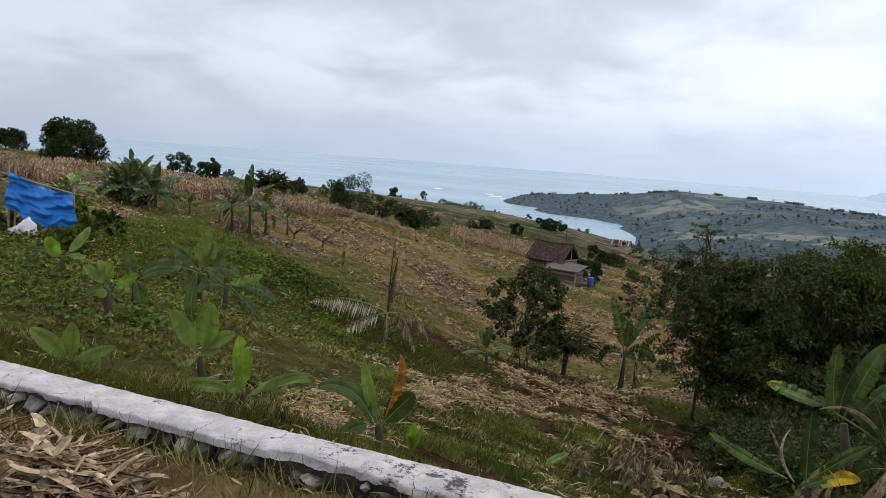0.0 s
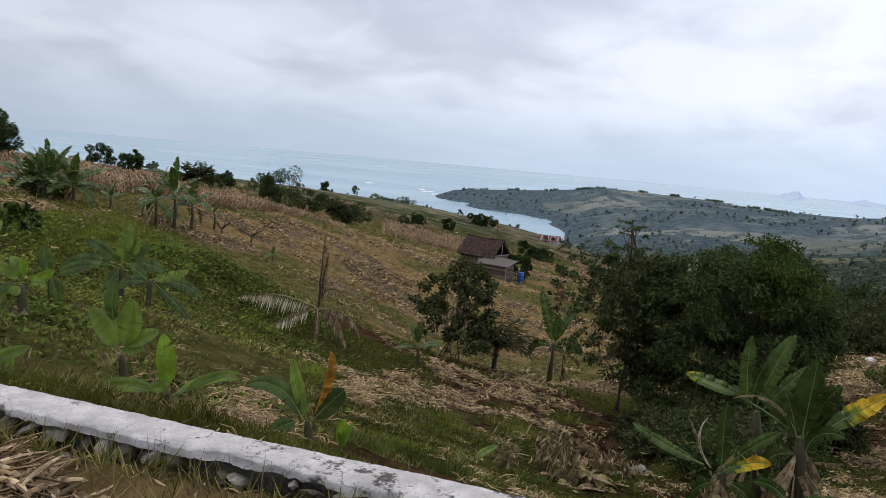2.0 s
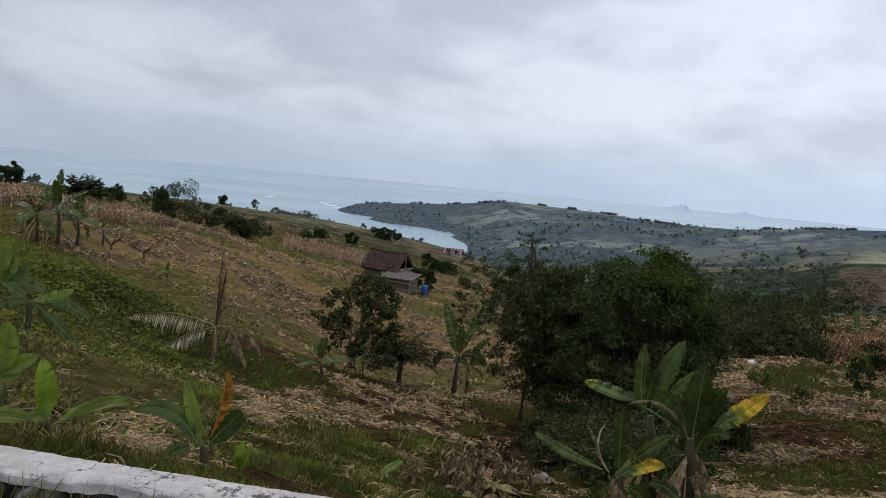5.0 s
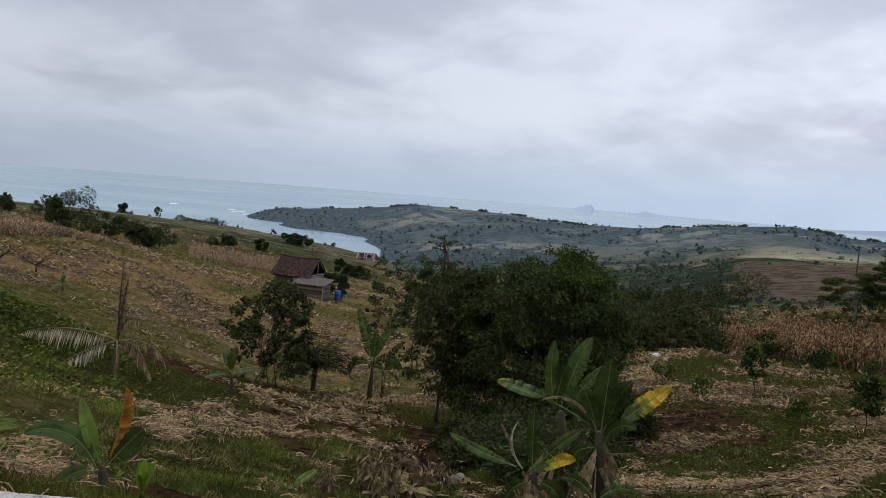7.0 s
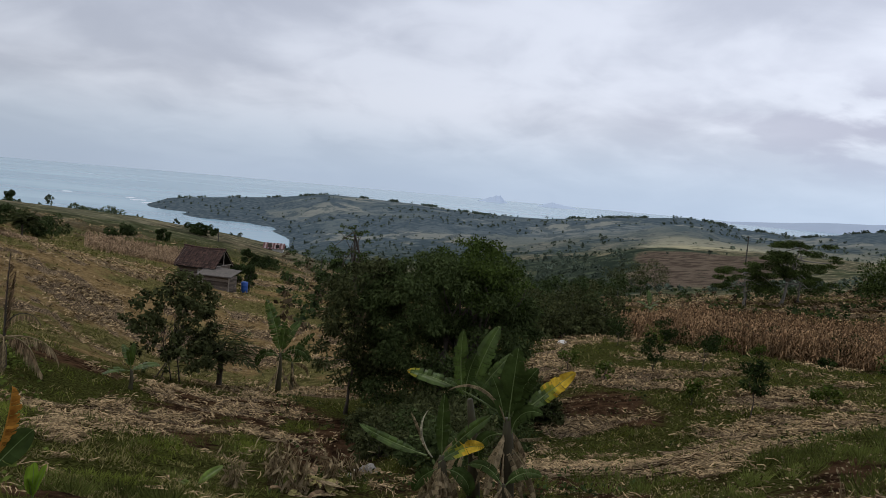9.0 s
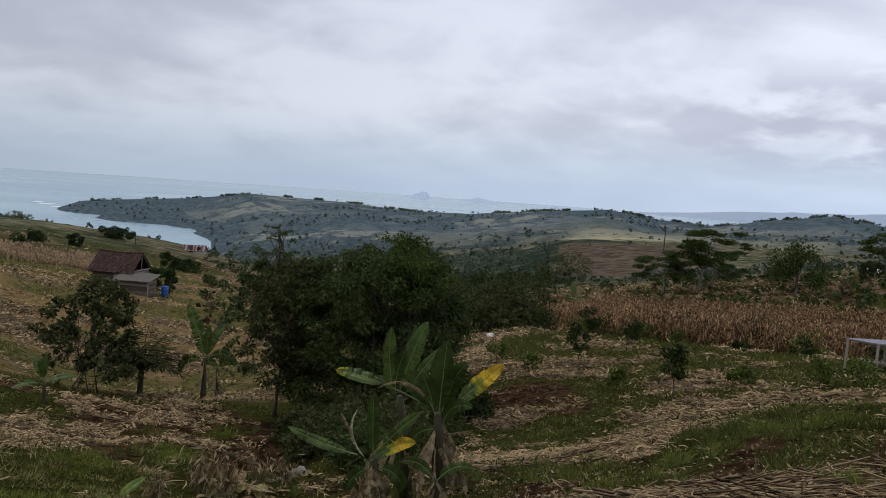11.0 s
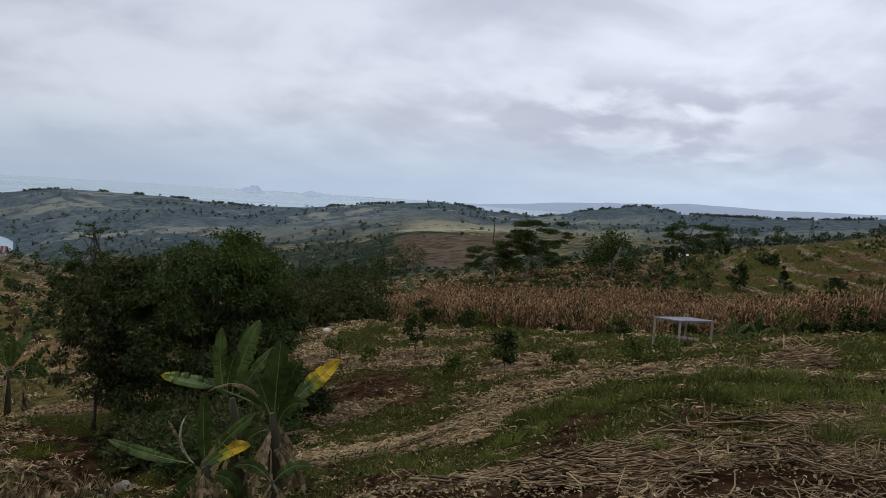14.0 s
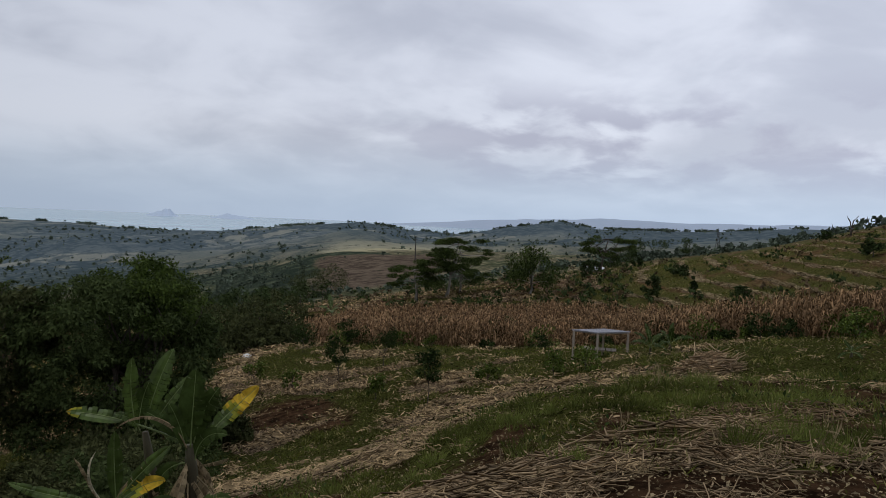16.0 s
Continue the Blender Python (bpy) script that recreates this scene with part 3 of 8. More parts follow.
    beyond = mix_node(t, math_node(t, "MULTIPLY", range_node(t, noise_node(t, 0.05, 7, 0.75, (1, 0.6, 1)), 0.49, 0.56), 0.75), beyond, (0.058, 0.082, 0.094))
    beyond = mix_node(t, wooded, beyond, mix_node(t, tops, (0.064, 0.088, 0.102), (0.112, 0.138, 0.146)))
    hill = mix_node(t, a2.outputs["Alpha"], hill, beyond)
    c = mix_node(t, distant, c, hill)
    t.links.new(c, bsdf.inputs["Base Color"])
    bsdf.inputs["Roughness"].default_value = 0.95
    bsdf.inputs["Specular IOR Level"].default_value = 0.0
    bumped(t, bsdf, math_node(t, "ADD", math_node(t, "ADD", fine, mid), noise_node(t, 45, 4, 0.7)), 0.9, 0.08)
    return m


def build_ground():
    r = np.concatenate([[0.01, 0.4], np.geomspace(0.9, 4900, 400)])
    ang = np.radians(np.concatenate([np.arange(-72, 72, 0.3), np.arange(72, 288, 3)]))
    n = len(ang)
    R, A = np.meshgrid(r, ang, indexing="ij")
    x, y = (R * np.sin(A)).ravel(), (R * np.cos(A)).ravel()
    z = land(x, y)
    v = np.c_[x, y, z]
    i, j = np.meshgrid(np.arange(len(r) - 1), np.arange(n), indexing="ij")
    k = (j + 1) % n
    q = np.stack([i * n + j, (i + 1) * n + j, (i + 1) * n + k, i * n + k], -1).reshape(-1, 4)
    q = q[:, ::-1]
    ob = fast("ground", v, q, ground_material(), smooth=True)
    rr, yaw = np.hypot(x, y), np.degrees(np.arctan2(x, y))
    green, straw = covered(x, y)
    straw = straw * (1 - 0.15 * smooth(rr, 27, 34) * (1 - smooth(yaw, -8, 2)))
    spots = fbm(x / 60, y / 60, 31, 5)
    wood = smooth(spots, 0.50, 0.60) * smooth(rr, 130, 260)
    wood = np.maximum(wood, smooth(rr, 500, 800) * smooth(fbm(x / 130, y / 130, 33, 5), 0.46, 0.58))
    wood = np.maximum(wood, smooth(z, -49, -56) * smooth(rr, 500, 650))
    wood = np.maximum(wood, np.exp(-((yaw - 12.5) / 5) ** 2 - ((rr - 165) / 40) ** 2))
    edge = (fbm(x / 20, y / 20, 37) - 0.5)
    plough = smooth(yaw + 3 * edge, 14.5, 15.8) * (1 - smooth(yaw + 4 * edge, 24.5, 26.5)) * smooth(rr + 40 * edge, 175, 190) * (1 - smooth(rr + 30 * edge, 272, 285))
    pale = smooth(yaw + 3 * edge, 15.5, 17) * (1 - smooth(yaw + 6 * edge, 25, 28)) * smooth(rr + 30 * edge, 292, 302) * (1 - smooth(rr + 60 * edge, 480, 530))
    pale = np.maximum(pale, 0.55 * smooth(yaw + 5 * edge, 26, 28) * (1 - smooth(yaw, 33, 35)) * smooth(rr + 50 * edge, 330, 360) * (1 - smooth(rr, 480, 520)))
    wood = np.maximum(wood, 0.9 * smooth(yaw, 24, 31) * smooth(rr, 540, 640))
    wood = wood * (1 - plough) * (1 - pale)
    distant = smooth(rr, 100 + 25 * smooth(yaw, 33, 40), 150 + 40 * smooth(yaw, 33, 40))
    earth = (1 - smooth(behind_wall(x, y), -0.35, 0.1)) * (1 - smooth(x, 0.8, 2.5)) * (rr < 25)
    earth = np.maximum(earth, 0.90 * smooth(rr, 27, 34) * (1 - smooth(yaw, -6, 2)) * (1 - smooth(rr, 95, 130)))
    earth = np.maximum(earth, 0.60 * (1 - smooth(rr, 18, 26)) * (1 - smooth(yaw, -36, -28)))
    earth = np.maximum(earth, 0.25 * smooth(yaw, 33, 40) * smooth(rr, 58, 70))
    # alpha of fields brings in the haze-tinted colours from 330 m on
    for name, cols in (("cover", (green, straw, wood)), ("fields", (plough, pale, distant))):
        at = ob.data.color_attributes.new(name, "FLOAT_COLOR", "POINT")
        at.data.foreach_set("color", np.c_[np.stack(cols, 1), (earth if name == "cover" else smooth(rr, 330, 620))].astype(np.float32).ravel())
    return tagged(ob, "uneven brown field ground with grass and straw litter", "ground", kind="structure")


build_ground()


def water_material():
    m, t, bsdf = material("sea_water")
    streaks = noise_node(t, 0.004, 5, 0.6, (0.35, 1.0, 1.0))
    c = mix_node(t, range_node(t, streaks, 0.35, 0.65), (0.15, 0.30, 0.38), (0.25, 0.41, 0.48))
    t.links.new(c, bsdf.inputs["Base Color"])
    bsdf.inputs["Roughness"].default_value, bsdf.inputs["IOR"].default_value = 0.20, 1.33
    bumped(t, bsdf, noise_node(t, 0.25, 4, 0.6), 0.06, 0.3)
    return m


def build_sea():
    ang = np.radians(np.arange(-80, 81, 2.0))
    r = np.array([420, 700, 1000, 1500, 2300, 3400, 4930.0])
    R, A = np.meshgrid(r, ang, indexing="ij")
    n = len(ang)
    i, j = np.meshgrid(np.arange(len(r) - 1), np.arange(n - 1), indexing="ij")
    q = np.stack([i * n + j, i * n + j + 1, (i + 1) * n + j + 1, (i + 1) * n + j], -1).reshape(-1, 4)
    ob = fast("water", np.c_[(R * np.sin(A)).ravel(), (R * np.cos(A)).ravel(), np.full(R.size, SEA)], q, water_material())
    tagged(ob, "pale blue-green sea with a narrow inlet", "sea", kind="structure")


build_sea()


def hazed_material(name, dark, light):
    """Land so far away that only its blue shape is left; the haze is put into its base colour."""
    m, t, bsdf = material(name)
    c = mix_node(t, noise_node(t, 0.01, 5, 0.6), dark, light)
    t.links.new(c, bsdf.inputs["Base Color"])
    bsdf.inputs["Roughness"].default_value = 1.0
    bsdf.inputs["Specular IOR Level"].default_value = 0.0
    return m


M_ISLAND = hazed_material("hazed_island", (0.46, 0.55, 0.67), (0.50, 0.59, 0.70))
M_RANGE = hazed_material("hazed_range", (0.37, 0.44, 0.54), (0.43, 0.50, 0.60))


def far_land(name, yaw0, yaw1, dist, tops, mat, label, category):
    """A distant island or range: a ridge with slopes on both sides, its crest following a few heights."""
    n = 60
    u = np.linspace(0, 1, n)
    crest = np.interp(u, np.linspace(0, 1, len(tops)), tops)
    crest = crest + (fbm(u * 14, u * 0 + dist, 44) - 0.5) * 0.5 * crest * np.sin(np.pi * u) ** 0.3
    yaw = np.radians(yaw0 + (yaw1 - yaw0) * u)
    rows = []
    for k, (off, h) in enumerate(((-180, -0.02), (-90, 0.55), (-20, 0.95), (0, 1.0), (60, 0.7), (200, -0.02))):
        d = dist + off
        rows.append(np.c_[np.sin(yaw) * d, np.cos(yaw) * d, SEA - 1 + crest * h])
    i, j = np.meshgrid(np.arange(5), np.arange(n - 1), indexing="ij")
    q = np.stack([i * n + j, i * n + j + 1, (i + 1) * n + j + 1, (i + 1) * n + j], -1).reshape(-1, 4)
    ob = fast(name, np.concatenate(rows), q, mat, smooth=True)
    tagged(ob, label, category, kind="structure")


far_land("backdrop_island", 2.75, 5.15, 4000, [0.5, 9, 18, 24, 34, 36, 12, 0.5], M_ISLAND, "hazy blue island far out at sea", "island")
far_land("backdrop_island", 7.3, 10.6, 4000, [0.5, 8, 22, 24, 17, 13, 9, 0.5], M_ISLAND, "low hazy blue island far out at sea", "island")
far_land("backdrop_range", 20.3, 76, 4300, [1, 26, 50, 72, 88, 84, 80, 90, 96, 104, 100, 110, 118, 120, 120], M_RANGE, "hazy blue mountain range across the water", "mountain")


# ------------------------------------------------------------------ plants
def crown_mesh(name, clumps, n, leaf, mat, parent, seed, flat=1.0, aspect=0.45, droop=0.3, hollow=0.5):
    """A crown of many small leaves gathered in clumps (x, y, z, radius)."""
    g = np.random.default_rng(seed)
    c = np.asarray(clumps, float)
    pick = g.choice(len(c), n, p=c[:, 3] ** 2 / (c[:, 3] ** 2).sum())
    d = g.normal(size=(n, 3))
    d /= np.linalg.norm(d, axis=1)[:, None]
    rad = c[pick, 3] * (hollow + (1.12 - hollow) * g.random(n) ** 0.6)
    p = c[pick, :3] + d * rad[:, None] * (1, 1, flat)
    way = d + g.normal(size=(n, 3)) * 0.6 - (0, 0, droop)
    nor = g.normal(size=(n, 3)) * 0.5 + (0, 0, 0.8) + d * 0.4
    size = leaf * (0.6 + 0.8 * g.random(n))
    v, f = kites(p - way / (np.linalg.norm(way, axis=1)[:, None]) * size[:, None] * 0.5, way, nor, size, size * aspect)
    return fast(name, v, f, mat, parent)


def limbs(name, trunk, clumps, r0, mat, parent, seed, count=8, n=7):
    """A tapered, slightly crooked trunk with limbs to some of the clumps."""
    g = np.random.default_rng(seed)
    bag, trunk = Bag(), np.asarray(trunk, float)
    u = np.linspace(0, 1, 7)
    path = np.stack([np.interp(u, np.linspace(0, 1, len(trunk)), trunk[:, k]) for k in range(3)], 1)
    path[1:-1] += g.normal(size=(5, 3)) * r0 * 0.35 * (1, 1, 0)
    radii = r0 * (1.25 - 0.75 * u ** 0.6)
    radii[0] *= 1.35
    bag.add(*tube(path, radii, n))
    order = g.permutation(len(clumps))[:count]
    for k in order:
        end = np.asarray(clumps[k][:3], float)
        a = path[3 + g.integers(0, 4)]
        mid = a * 0.5 + end * 0.5 + g.normal(size=3) * 0.12 * np.linalg.norm(end - a) + (0, 0, 0.06 * np.linalg.norm(end - a))
        s = np.linspace(0, 1, 6)[:, None]
        bag.add(*tube(a * (1 - s) ** 2 + 2 * mid * s * (1 - s) + end * s ** 2, r0 * np.linspace(0.5, 0.1, 6), 5))
    return bag.make(name, mat, parent, smooth=True)


def dome(height, width, base, seed, n=26, clump=0.3):
    """Clumps spread through a rounded, uneven crown."""
    g = np.random.default_rng(seed)
    out = []
    for k in range(n):
        a, t = g.random() * 2 * np.pi, g.random()
        z = base + (height - base) * (0.08 + 0.84 * t)
        reach = width / 2 * math.sqrt(max(0.05, 1 - ((t - 0.38) / 0.66) ** 2)) * (0.35 + 0.65 * math.sqrt(g.random()))
        out.append((math.cos(a) * reach, math.sin(a) * reach, z, clump * width * (0.35 + 0.35 * g.random())))
    return out


def canopy(lobes, n, size, seed, low=-0.55):
    """Clumps over the outside, and some through the inside, of a crown made of rounded lobes (x, y, z, and three reaches)."""
    g = np.random.default_rng(seed)
    L = np.asarray(lobes, float)
    share = L[:, 3] * L[:, 5]
    out = []
    while len(out) < n:
        k = g.choice(len(L), p=share / share.sum())
        d = g.normal(size=3)
        d /= np.linalg.norm(d)
        if d[2] < low:
            continue
        p = L[k, :3] + d * L[k, 3:] * (0.90 + 0.14 * g.random() if g.random() < 0.78 else 0.75 * g.random())
        if any(j != k and np.sum(((p - L[j, :3]) / L[j, 3:]) ** 2) < 0.55 for j in range(len(L))):
            continue
        out.append((*p, size * (0.55 + 0.8 * g.random() ** 2)))
    return out


def lobed_tree(name, x, y, lobes, n, size, leaves, leaf, mat, bark, label, seed, trunks, thick, category="tree", flat=0.6, aspect=0.4, droop=0.5, hollow=0.2, count=10, fork=0.4):
    """A tree whose crown is built of lobes: (across, height, reach across, reach up); the lobes are as deep as they are wide."""
    g = np.random.default_rng(seed)
    root = new(name)
    root.location = (x, y, ground_at(x, y) - 0.15)
    root.rotation_euler = (0, 0, -math.atan2(x, y))
    cl = canopy([(u, 0.35 * w * g.normal(), z, w, 0.85 * w, h) for u, z, w, h in lobes], n, size, seed)
    top = max(z for u, z, w, h in lobes)
    for k in range(trunks):
        u0, u1 = 0.12 * g.normal() * trunks, lobes[k % len(lobes)][0] * 0.7
        near = sorted(cl, key=lambda c: abs(c[0] - u1))[:max(count, len(cl) // trunks)]
        limbs("trunk", [(u0, 0.1 * g.normal(), 0), (u0 * 0.5 + u1 * 0.4, 0.1 * g.normal(), top * fork), (u1, 0, top * (fork + 0.3))], near, thick, bark, root, seed + 11 + k, count)
    crown_mesh("crown", cl, leaves, leaf, mat, root, seed + 2, flat, aspect, droop, hollow)
    return tagged(root, label, category)


def tree(name, x, y, height, width, trunk, seed, leaves, leaf, mat, bark, label, category="tree", group="", base=None, flat=0.85, sink=0.1, n=26, clump=0.3, droop=0.3, count=8, thick=None, aspect=0.45, hollow=0.5):
    """A leafy tree: trunk with limbs, crown of leaves in clumps."""
    root = new(name)
    root.location = (x, y, ground_at(x, y) - sink)
    base = trunk if base is None else base
    cl = dome(height, width, base, seed, n, clump)
    limbs("trunk", [(0, 0, 0), (0.03 * height, 0.02 * height, trunk * 0.6), (0, 0.01 * height, trunk + 0.25 * (height - trunk))], cl, thick or 0.028 * height, bark, root, seed + 1, count)
    crown_mesh("crown", cl, leaves, leaf, mat, root, seed + 2, flat, aspect, droop, hollow)
    return tagged(root, label, category, group)


def layered(name, x, y, height, width, seed, leaves, leaf, mat, bark, label, group="", tiers=5, lean=0.0, sink=0.1, thick=0.022):
    """A tall tree with feathery leaves in flat, spread tiers on bare limbs."""
    g = np.random.default_rng(seed)
    root = new(name)
    root.location = (x, y, ground_at(x, y) - sink)
    cl = []
    for k in range(tiers * 9):
        t = (k // 9 + g.random() * 0.8) / tiers
        a = g.random() * 2 * np.pi
        reach = width / 2 * (0.62 + 0.38 * math.sin(math.pi * min(1.0, 0.25 + 0.6 * t))) * math.sqrt(g.random() * 0.9 + 0.1)
        cl.append((math.cos(a) * reach + lean * t, math.sin(a) * reach, height * (0.44 + 0.52 * t - 0.35 * (reach / width) ** 2), width * (0.06 + 0.09 * g.random())))
    limbs("trunk", [(0, 0, 0), (lean * 0.2, 0, height * 0.35), (lean * 0.6, 0, height * 0.85)], cl, thick * height, bark, root, seed + 1, len(cl) // 2, 7)
    crown_mesh("crown", cl, leaves, leaf, mat, root, seed + 2, 0.30, 0.4, 0.05, 0.0)
    return tagged(root, label, "tree", group)


def blade(length, width, yaw, rise, droop, seed, torn=0.3, fold=18.0, yellow=2.0, base=(0, 0, 0), stalk=0.16, roll=0.0, steps=16, toward=None, turned=0.0):
    """A banana leaf: stalk and midrib, the blade in slips that tear apart. Slots: blade, turning, yellowed."""
    g = np.random.default_rng(seed)
    bag = Bag()
    s = np.linspace(0, 1, steps + 4)
    el = np.radians(rise - droop * s ** 1.4)
    az = radians(yaw) + np.radians(roll) * s
    step = np.stack([np.sin(az) * np.cos(el), np.cos(az) * np.cos(el), np.sin(el)], 1) * length / (steps + 3)
    path = np.concatenate([[np.zeros(3)], np.cumsum(step, 0)[:-1]]) + base
    ahead = np.gradient(path, axis=0)
    ahead /= np.linalg.norm(ahead, axis=1)[:, None]
    side = np.stack([np.cos(az), -np.sin(az), 0 * az], 1)
    nor = np.cross(side, ahead)
    if toward is not None:
        nor = nor + np.asarray(toward) * turned
        side = np.cross(ahead, nor)
        side /= np.linalg.norm(side, axis=1)[:, None] + 1e-9
        nor = np.cross(side, ahead)
    bag.rib = Bag().add(*tube(path, np.linspace(0.010, 0.002, len(path)) * length ** 0.7 * 1.2, 5))
    u = np.clip((s - stalk) / (1 - stalk), 0, 1)
    w = width * 0.5 * np.clip(np.sin(np.pi * np.clip(u, 0, 1) ** 0.85), 0, 1) ** 0.55
    for k in range(len(path) - 1):
        if u[k + 1] <= 0:
            continue
        for sgn in (-1, 1):
            rip = g.random() < torn
            gap = (0.05 + 0.10 * g.random()) if rip else 0.0
            sag = radians(fold) - (radians(10 + 25 * g.random()) if rip else 0) - radians(8) * g.random() * torn
            rows = []
            for q, i in ((gap, k), (1 - 0.4 * gap, k + 1)):
                p = path[k] * (1 - q) + path[k + 1] * q
                ww = w[k] * (1 - q) + w[k + 1] * q
                nn, ss = nor[i], side[i] * sgn
                m = p + (ss * math.cos(sag) + nn * math.sin(sag)) * ww * 0.5
                e = m + (ss * math.cos(sag - 0.35) + nn * math.sin(sag - 0.35)) * ww * 0.5 + ahead[i] * ww * 0.12
                rows.append((p, m, e))
            v = [rows[0][0], rows[0][1], rows[0][2], rows[1][0], rows[1][1], rows[1][2]]
            ripe = u[k] - yellow + 0.10 * (g.random() - 0.5)
            if ripe < -0.3:
                bag.add(v, [(0, 1, 4, 3), (1, 2, 5, 4)], slot=0)
            else:
                bag.add([v[i] for i in (0, 1, 4, 3)], [(0, 1, 2, 3)], slot=2 if ripe > 0.12 else 1 if ripe > -0.06 else 0)
                bag.add([v[i] for i in (1, 2, 5, 4)], [(0, 1, 2, 3)], slot=2 if ripe > 0.02 else 1 if ripe > -0.16 else 0)
    return bag


def hang_leaf(bag, mats, root, label="", name="leaf"):
    """A leaf as a part of its plant, with the midrib as a part of the leaf."""
    ob = bag.make(name, [mats[0], M_BANANA_LIME, mats[2]], root, label)
    bag.rib.make("midrib", mats[1], ob, smooth=True)
    return ob


def shaped_banana(x, y, stems, leaves, seed, label, group, torn=0.1, dead=0):
    """A banana plant leaf by leaf, each leaf shaped to fit the camera's view. Stems: offset across, height, radius.
    Leaves: offset across, height of the base, bearing from the line of sight along the slope, rise, droop, length,
    width, material, where it yellows, bare share of the stalk."""
    g = np.random.default_rng(seed)
    root = new("banana_plant")
    root.location = (x, y, ground_at(x, y) - 0.04)
    # blades are swung to face the camera near the origin
    bearing, camera_side = math.degrees(math.atan2(x, y)), -np.array([x, y, 0.0]) / math.hypot(x, y)
    across = np.array([math.cos(radians(bearing)), -math.sin(radians(bearing)), 0])
    u = np.linspace(0, 1, 6)[:, None]
    for off, high, r in stems:
        top = across * off + (0, 0, max(high, 0.05) + 0.04)
        Bag().add(*tube(u * top + np.sin(u * 3) * np.array([0.02, 0.015, 0]) * high, r * np.array([1.3, 1.15, 1.0, 0.9, 0.75, 0.5]), 9)).make("pseudostem", M_STEM, root, smooth=True)
    for k, (off, high, turn, rise, droop, length, width, mat, yellow, stalk) in enumerate(leaves):
        dry = mat in (M_ORANGE, M_DEAD, M_BLEACH)
        start = across * off + (0, 0, high + 0.04) + camera_side * 0.05 * g.random()
        b = blade(length, width * (2.0 if mat is M_ORANGE else 1.15), bearing + turn, rise, droop, seed * 41 + k, 0.85 if dry else torn, fold=-55 if mat is M_ORANGE else -25 if dry else 22, yellow=yellow, base=start, stalk=stalk, toward=camera_side, turned=0.8 if dry else 1.7, steps=20)
        hang_leaf(b, [mat, mat if dry else M_RIB, M_BANANA_YELLOW], root, "withered orange leaf" if mat is M_ORANGE else "dry pale torn leaf" if dry else "leaf yellowing at the tip" if yellow < 1 else "")
    for k in range(dead):
        off, high, r = stems[k % len(stems)]
        b = blade(high * (0.45 + 0.45 * g.random()), 0.12 + 0.08 * g.random(), bearing + 180 + 75 * g.normal(), -40, 52, seed * 91 + k, 0.8, fold=-30, base=across * off + (0, 0, high * (0.5 + 0.45 * g.random())), steps=8, stalk=0.05)
        hang_leaf(b, [M_DEAD, M_DEAD, M_DEAD], root, "dry brown leaf hanging at the stem", "dry_leaf")
    return tagged(root, label, "banana plant", group)


def banana(x, y, height, leaf, leaves, seed, mat, label, group="", stem=None, spread=(35, 80), droop=(40, 100), torn=0.3, dead=0, extra=(), width=0.27, lean=(0, 0), turn=0.0, name="banana_plant", r=None, sink=0.05, bearing=0.0, turned=0.9, broad=1.0):
    """A banana plant: a sheathed stem, arched leaves, and dry leaves hanging at the stem."""
    g = np.random.default_rng(seed)
    root = new(name)
    root.location = (x, y, ground_at(x, y) - sink)
    stem = height * 0.45 if stem is None else stem
    r = r or 0.055 * height ** 0.5 * 0.9
    u = np.linspace(0, 1, 6)[:, None]
    top = np.array([lean[0], lean[1], stem])
    path = u * top + np.sin(u * 3) * np.array([0.02, 0.015, 0]) * height
    Bag().add(*tube(path, r * np.array([1.3, 1.15, 1.0, 0.9, 0.75, 0.5]), 9)).make("pseudostem", M_STEM, root, smooth=True)
    mats = [mat, M_RIB, M_BANANA_YELLOW]
    # direction to the camera, which the blades are turned to face
    camera_side = -np.array([x, y, 0.0]) / math.hypot(x, y)
    for k in range(leaves):
        t = k / max(1, leaves - 1)
        yaw = turn + k * 137.5 + g.normal() * 12
        rise = spread[1] * (1 - t) + spread[0] * t + g.normal() * 5
        b = blade(leaf * (0.75 + 0.35 * g.random()), leaf * width * (0.85 + 0.3 * g.random()), yaw, rise, droop[0] * (1 - t) + droop[1] * t, seed * 31 + k, torn,
                  base=top - (0, 0, 0.1 * stem * t), toward=camera_side, turned=turned * 0.6)
        hang_leaf(b, mats, root)
    for k, (yaw, rise, drp, length, wid, kind, yel) in enumerate(extra):
        b = blade(length, wid * broad, yaw + bearing, rise, drp, seed * 57 + k, 0.85 if kind is M_ORANGE else torn, fold=-35 if kind is M_ORANGE else 18, yellow=yel, base=top - (0, 0, 0.12 * stem), toward=camera_side, turned=0 if kind in (M_ORANGE, M_DEAD) else turned)
        hang_leaf(b, [kind, M_RIB if kind not in (M_DEAD, M_ORANGE) else M_DEAD, M_BANANA_YELLOW], root, "withered orange leaf" if kind is M_ORANGE else ("leaf yellowing at the tip" if yel < 1 else ""))
    for k in range(dead):
        yaw = g.random() * 360
        b = blade(min(leaf * (0.5 + 0.4 * g.random()), 0.75 * stem + 0.15), leaf * 0.11, yaw, -42, 46, seed * 91 + k, 0.8, fold=-30, base=(top * (0.6 + 0.38 * g.random())), steps=8, stalk=0.05)
        hang_leaf(b, [M_DEAD, M_DEAD, M_DEAD], root, "dry brown leaf hanging at the stem", "dry_leaf")
    return tagged(root, label, "banana plant", group)


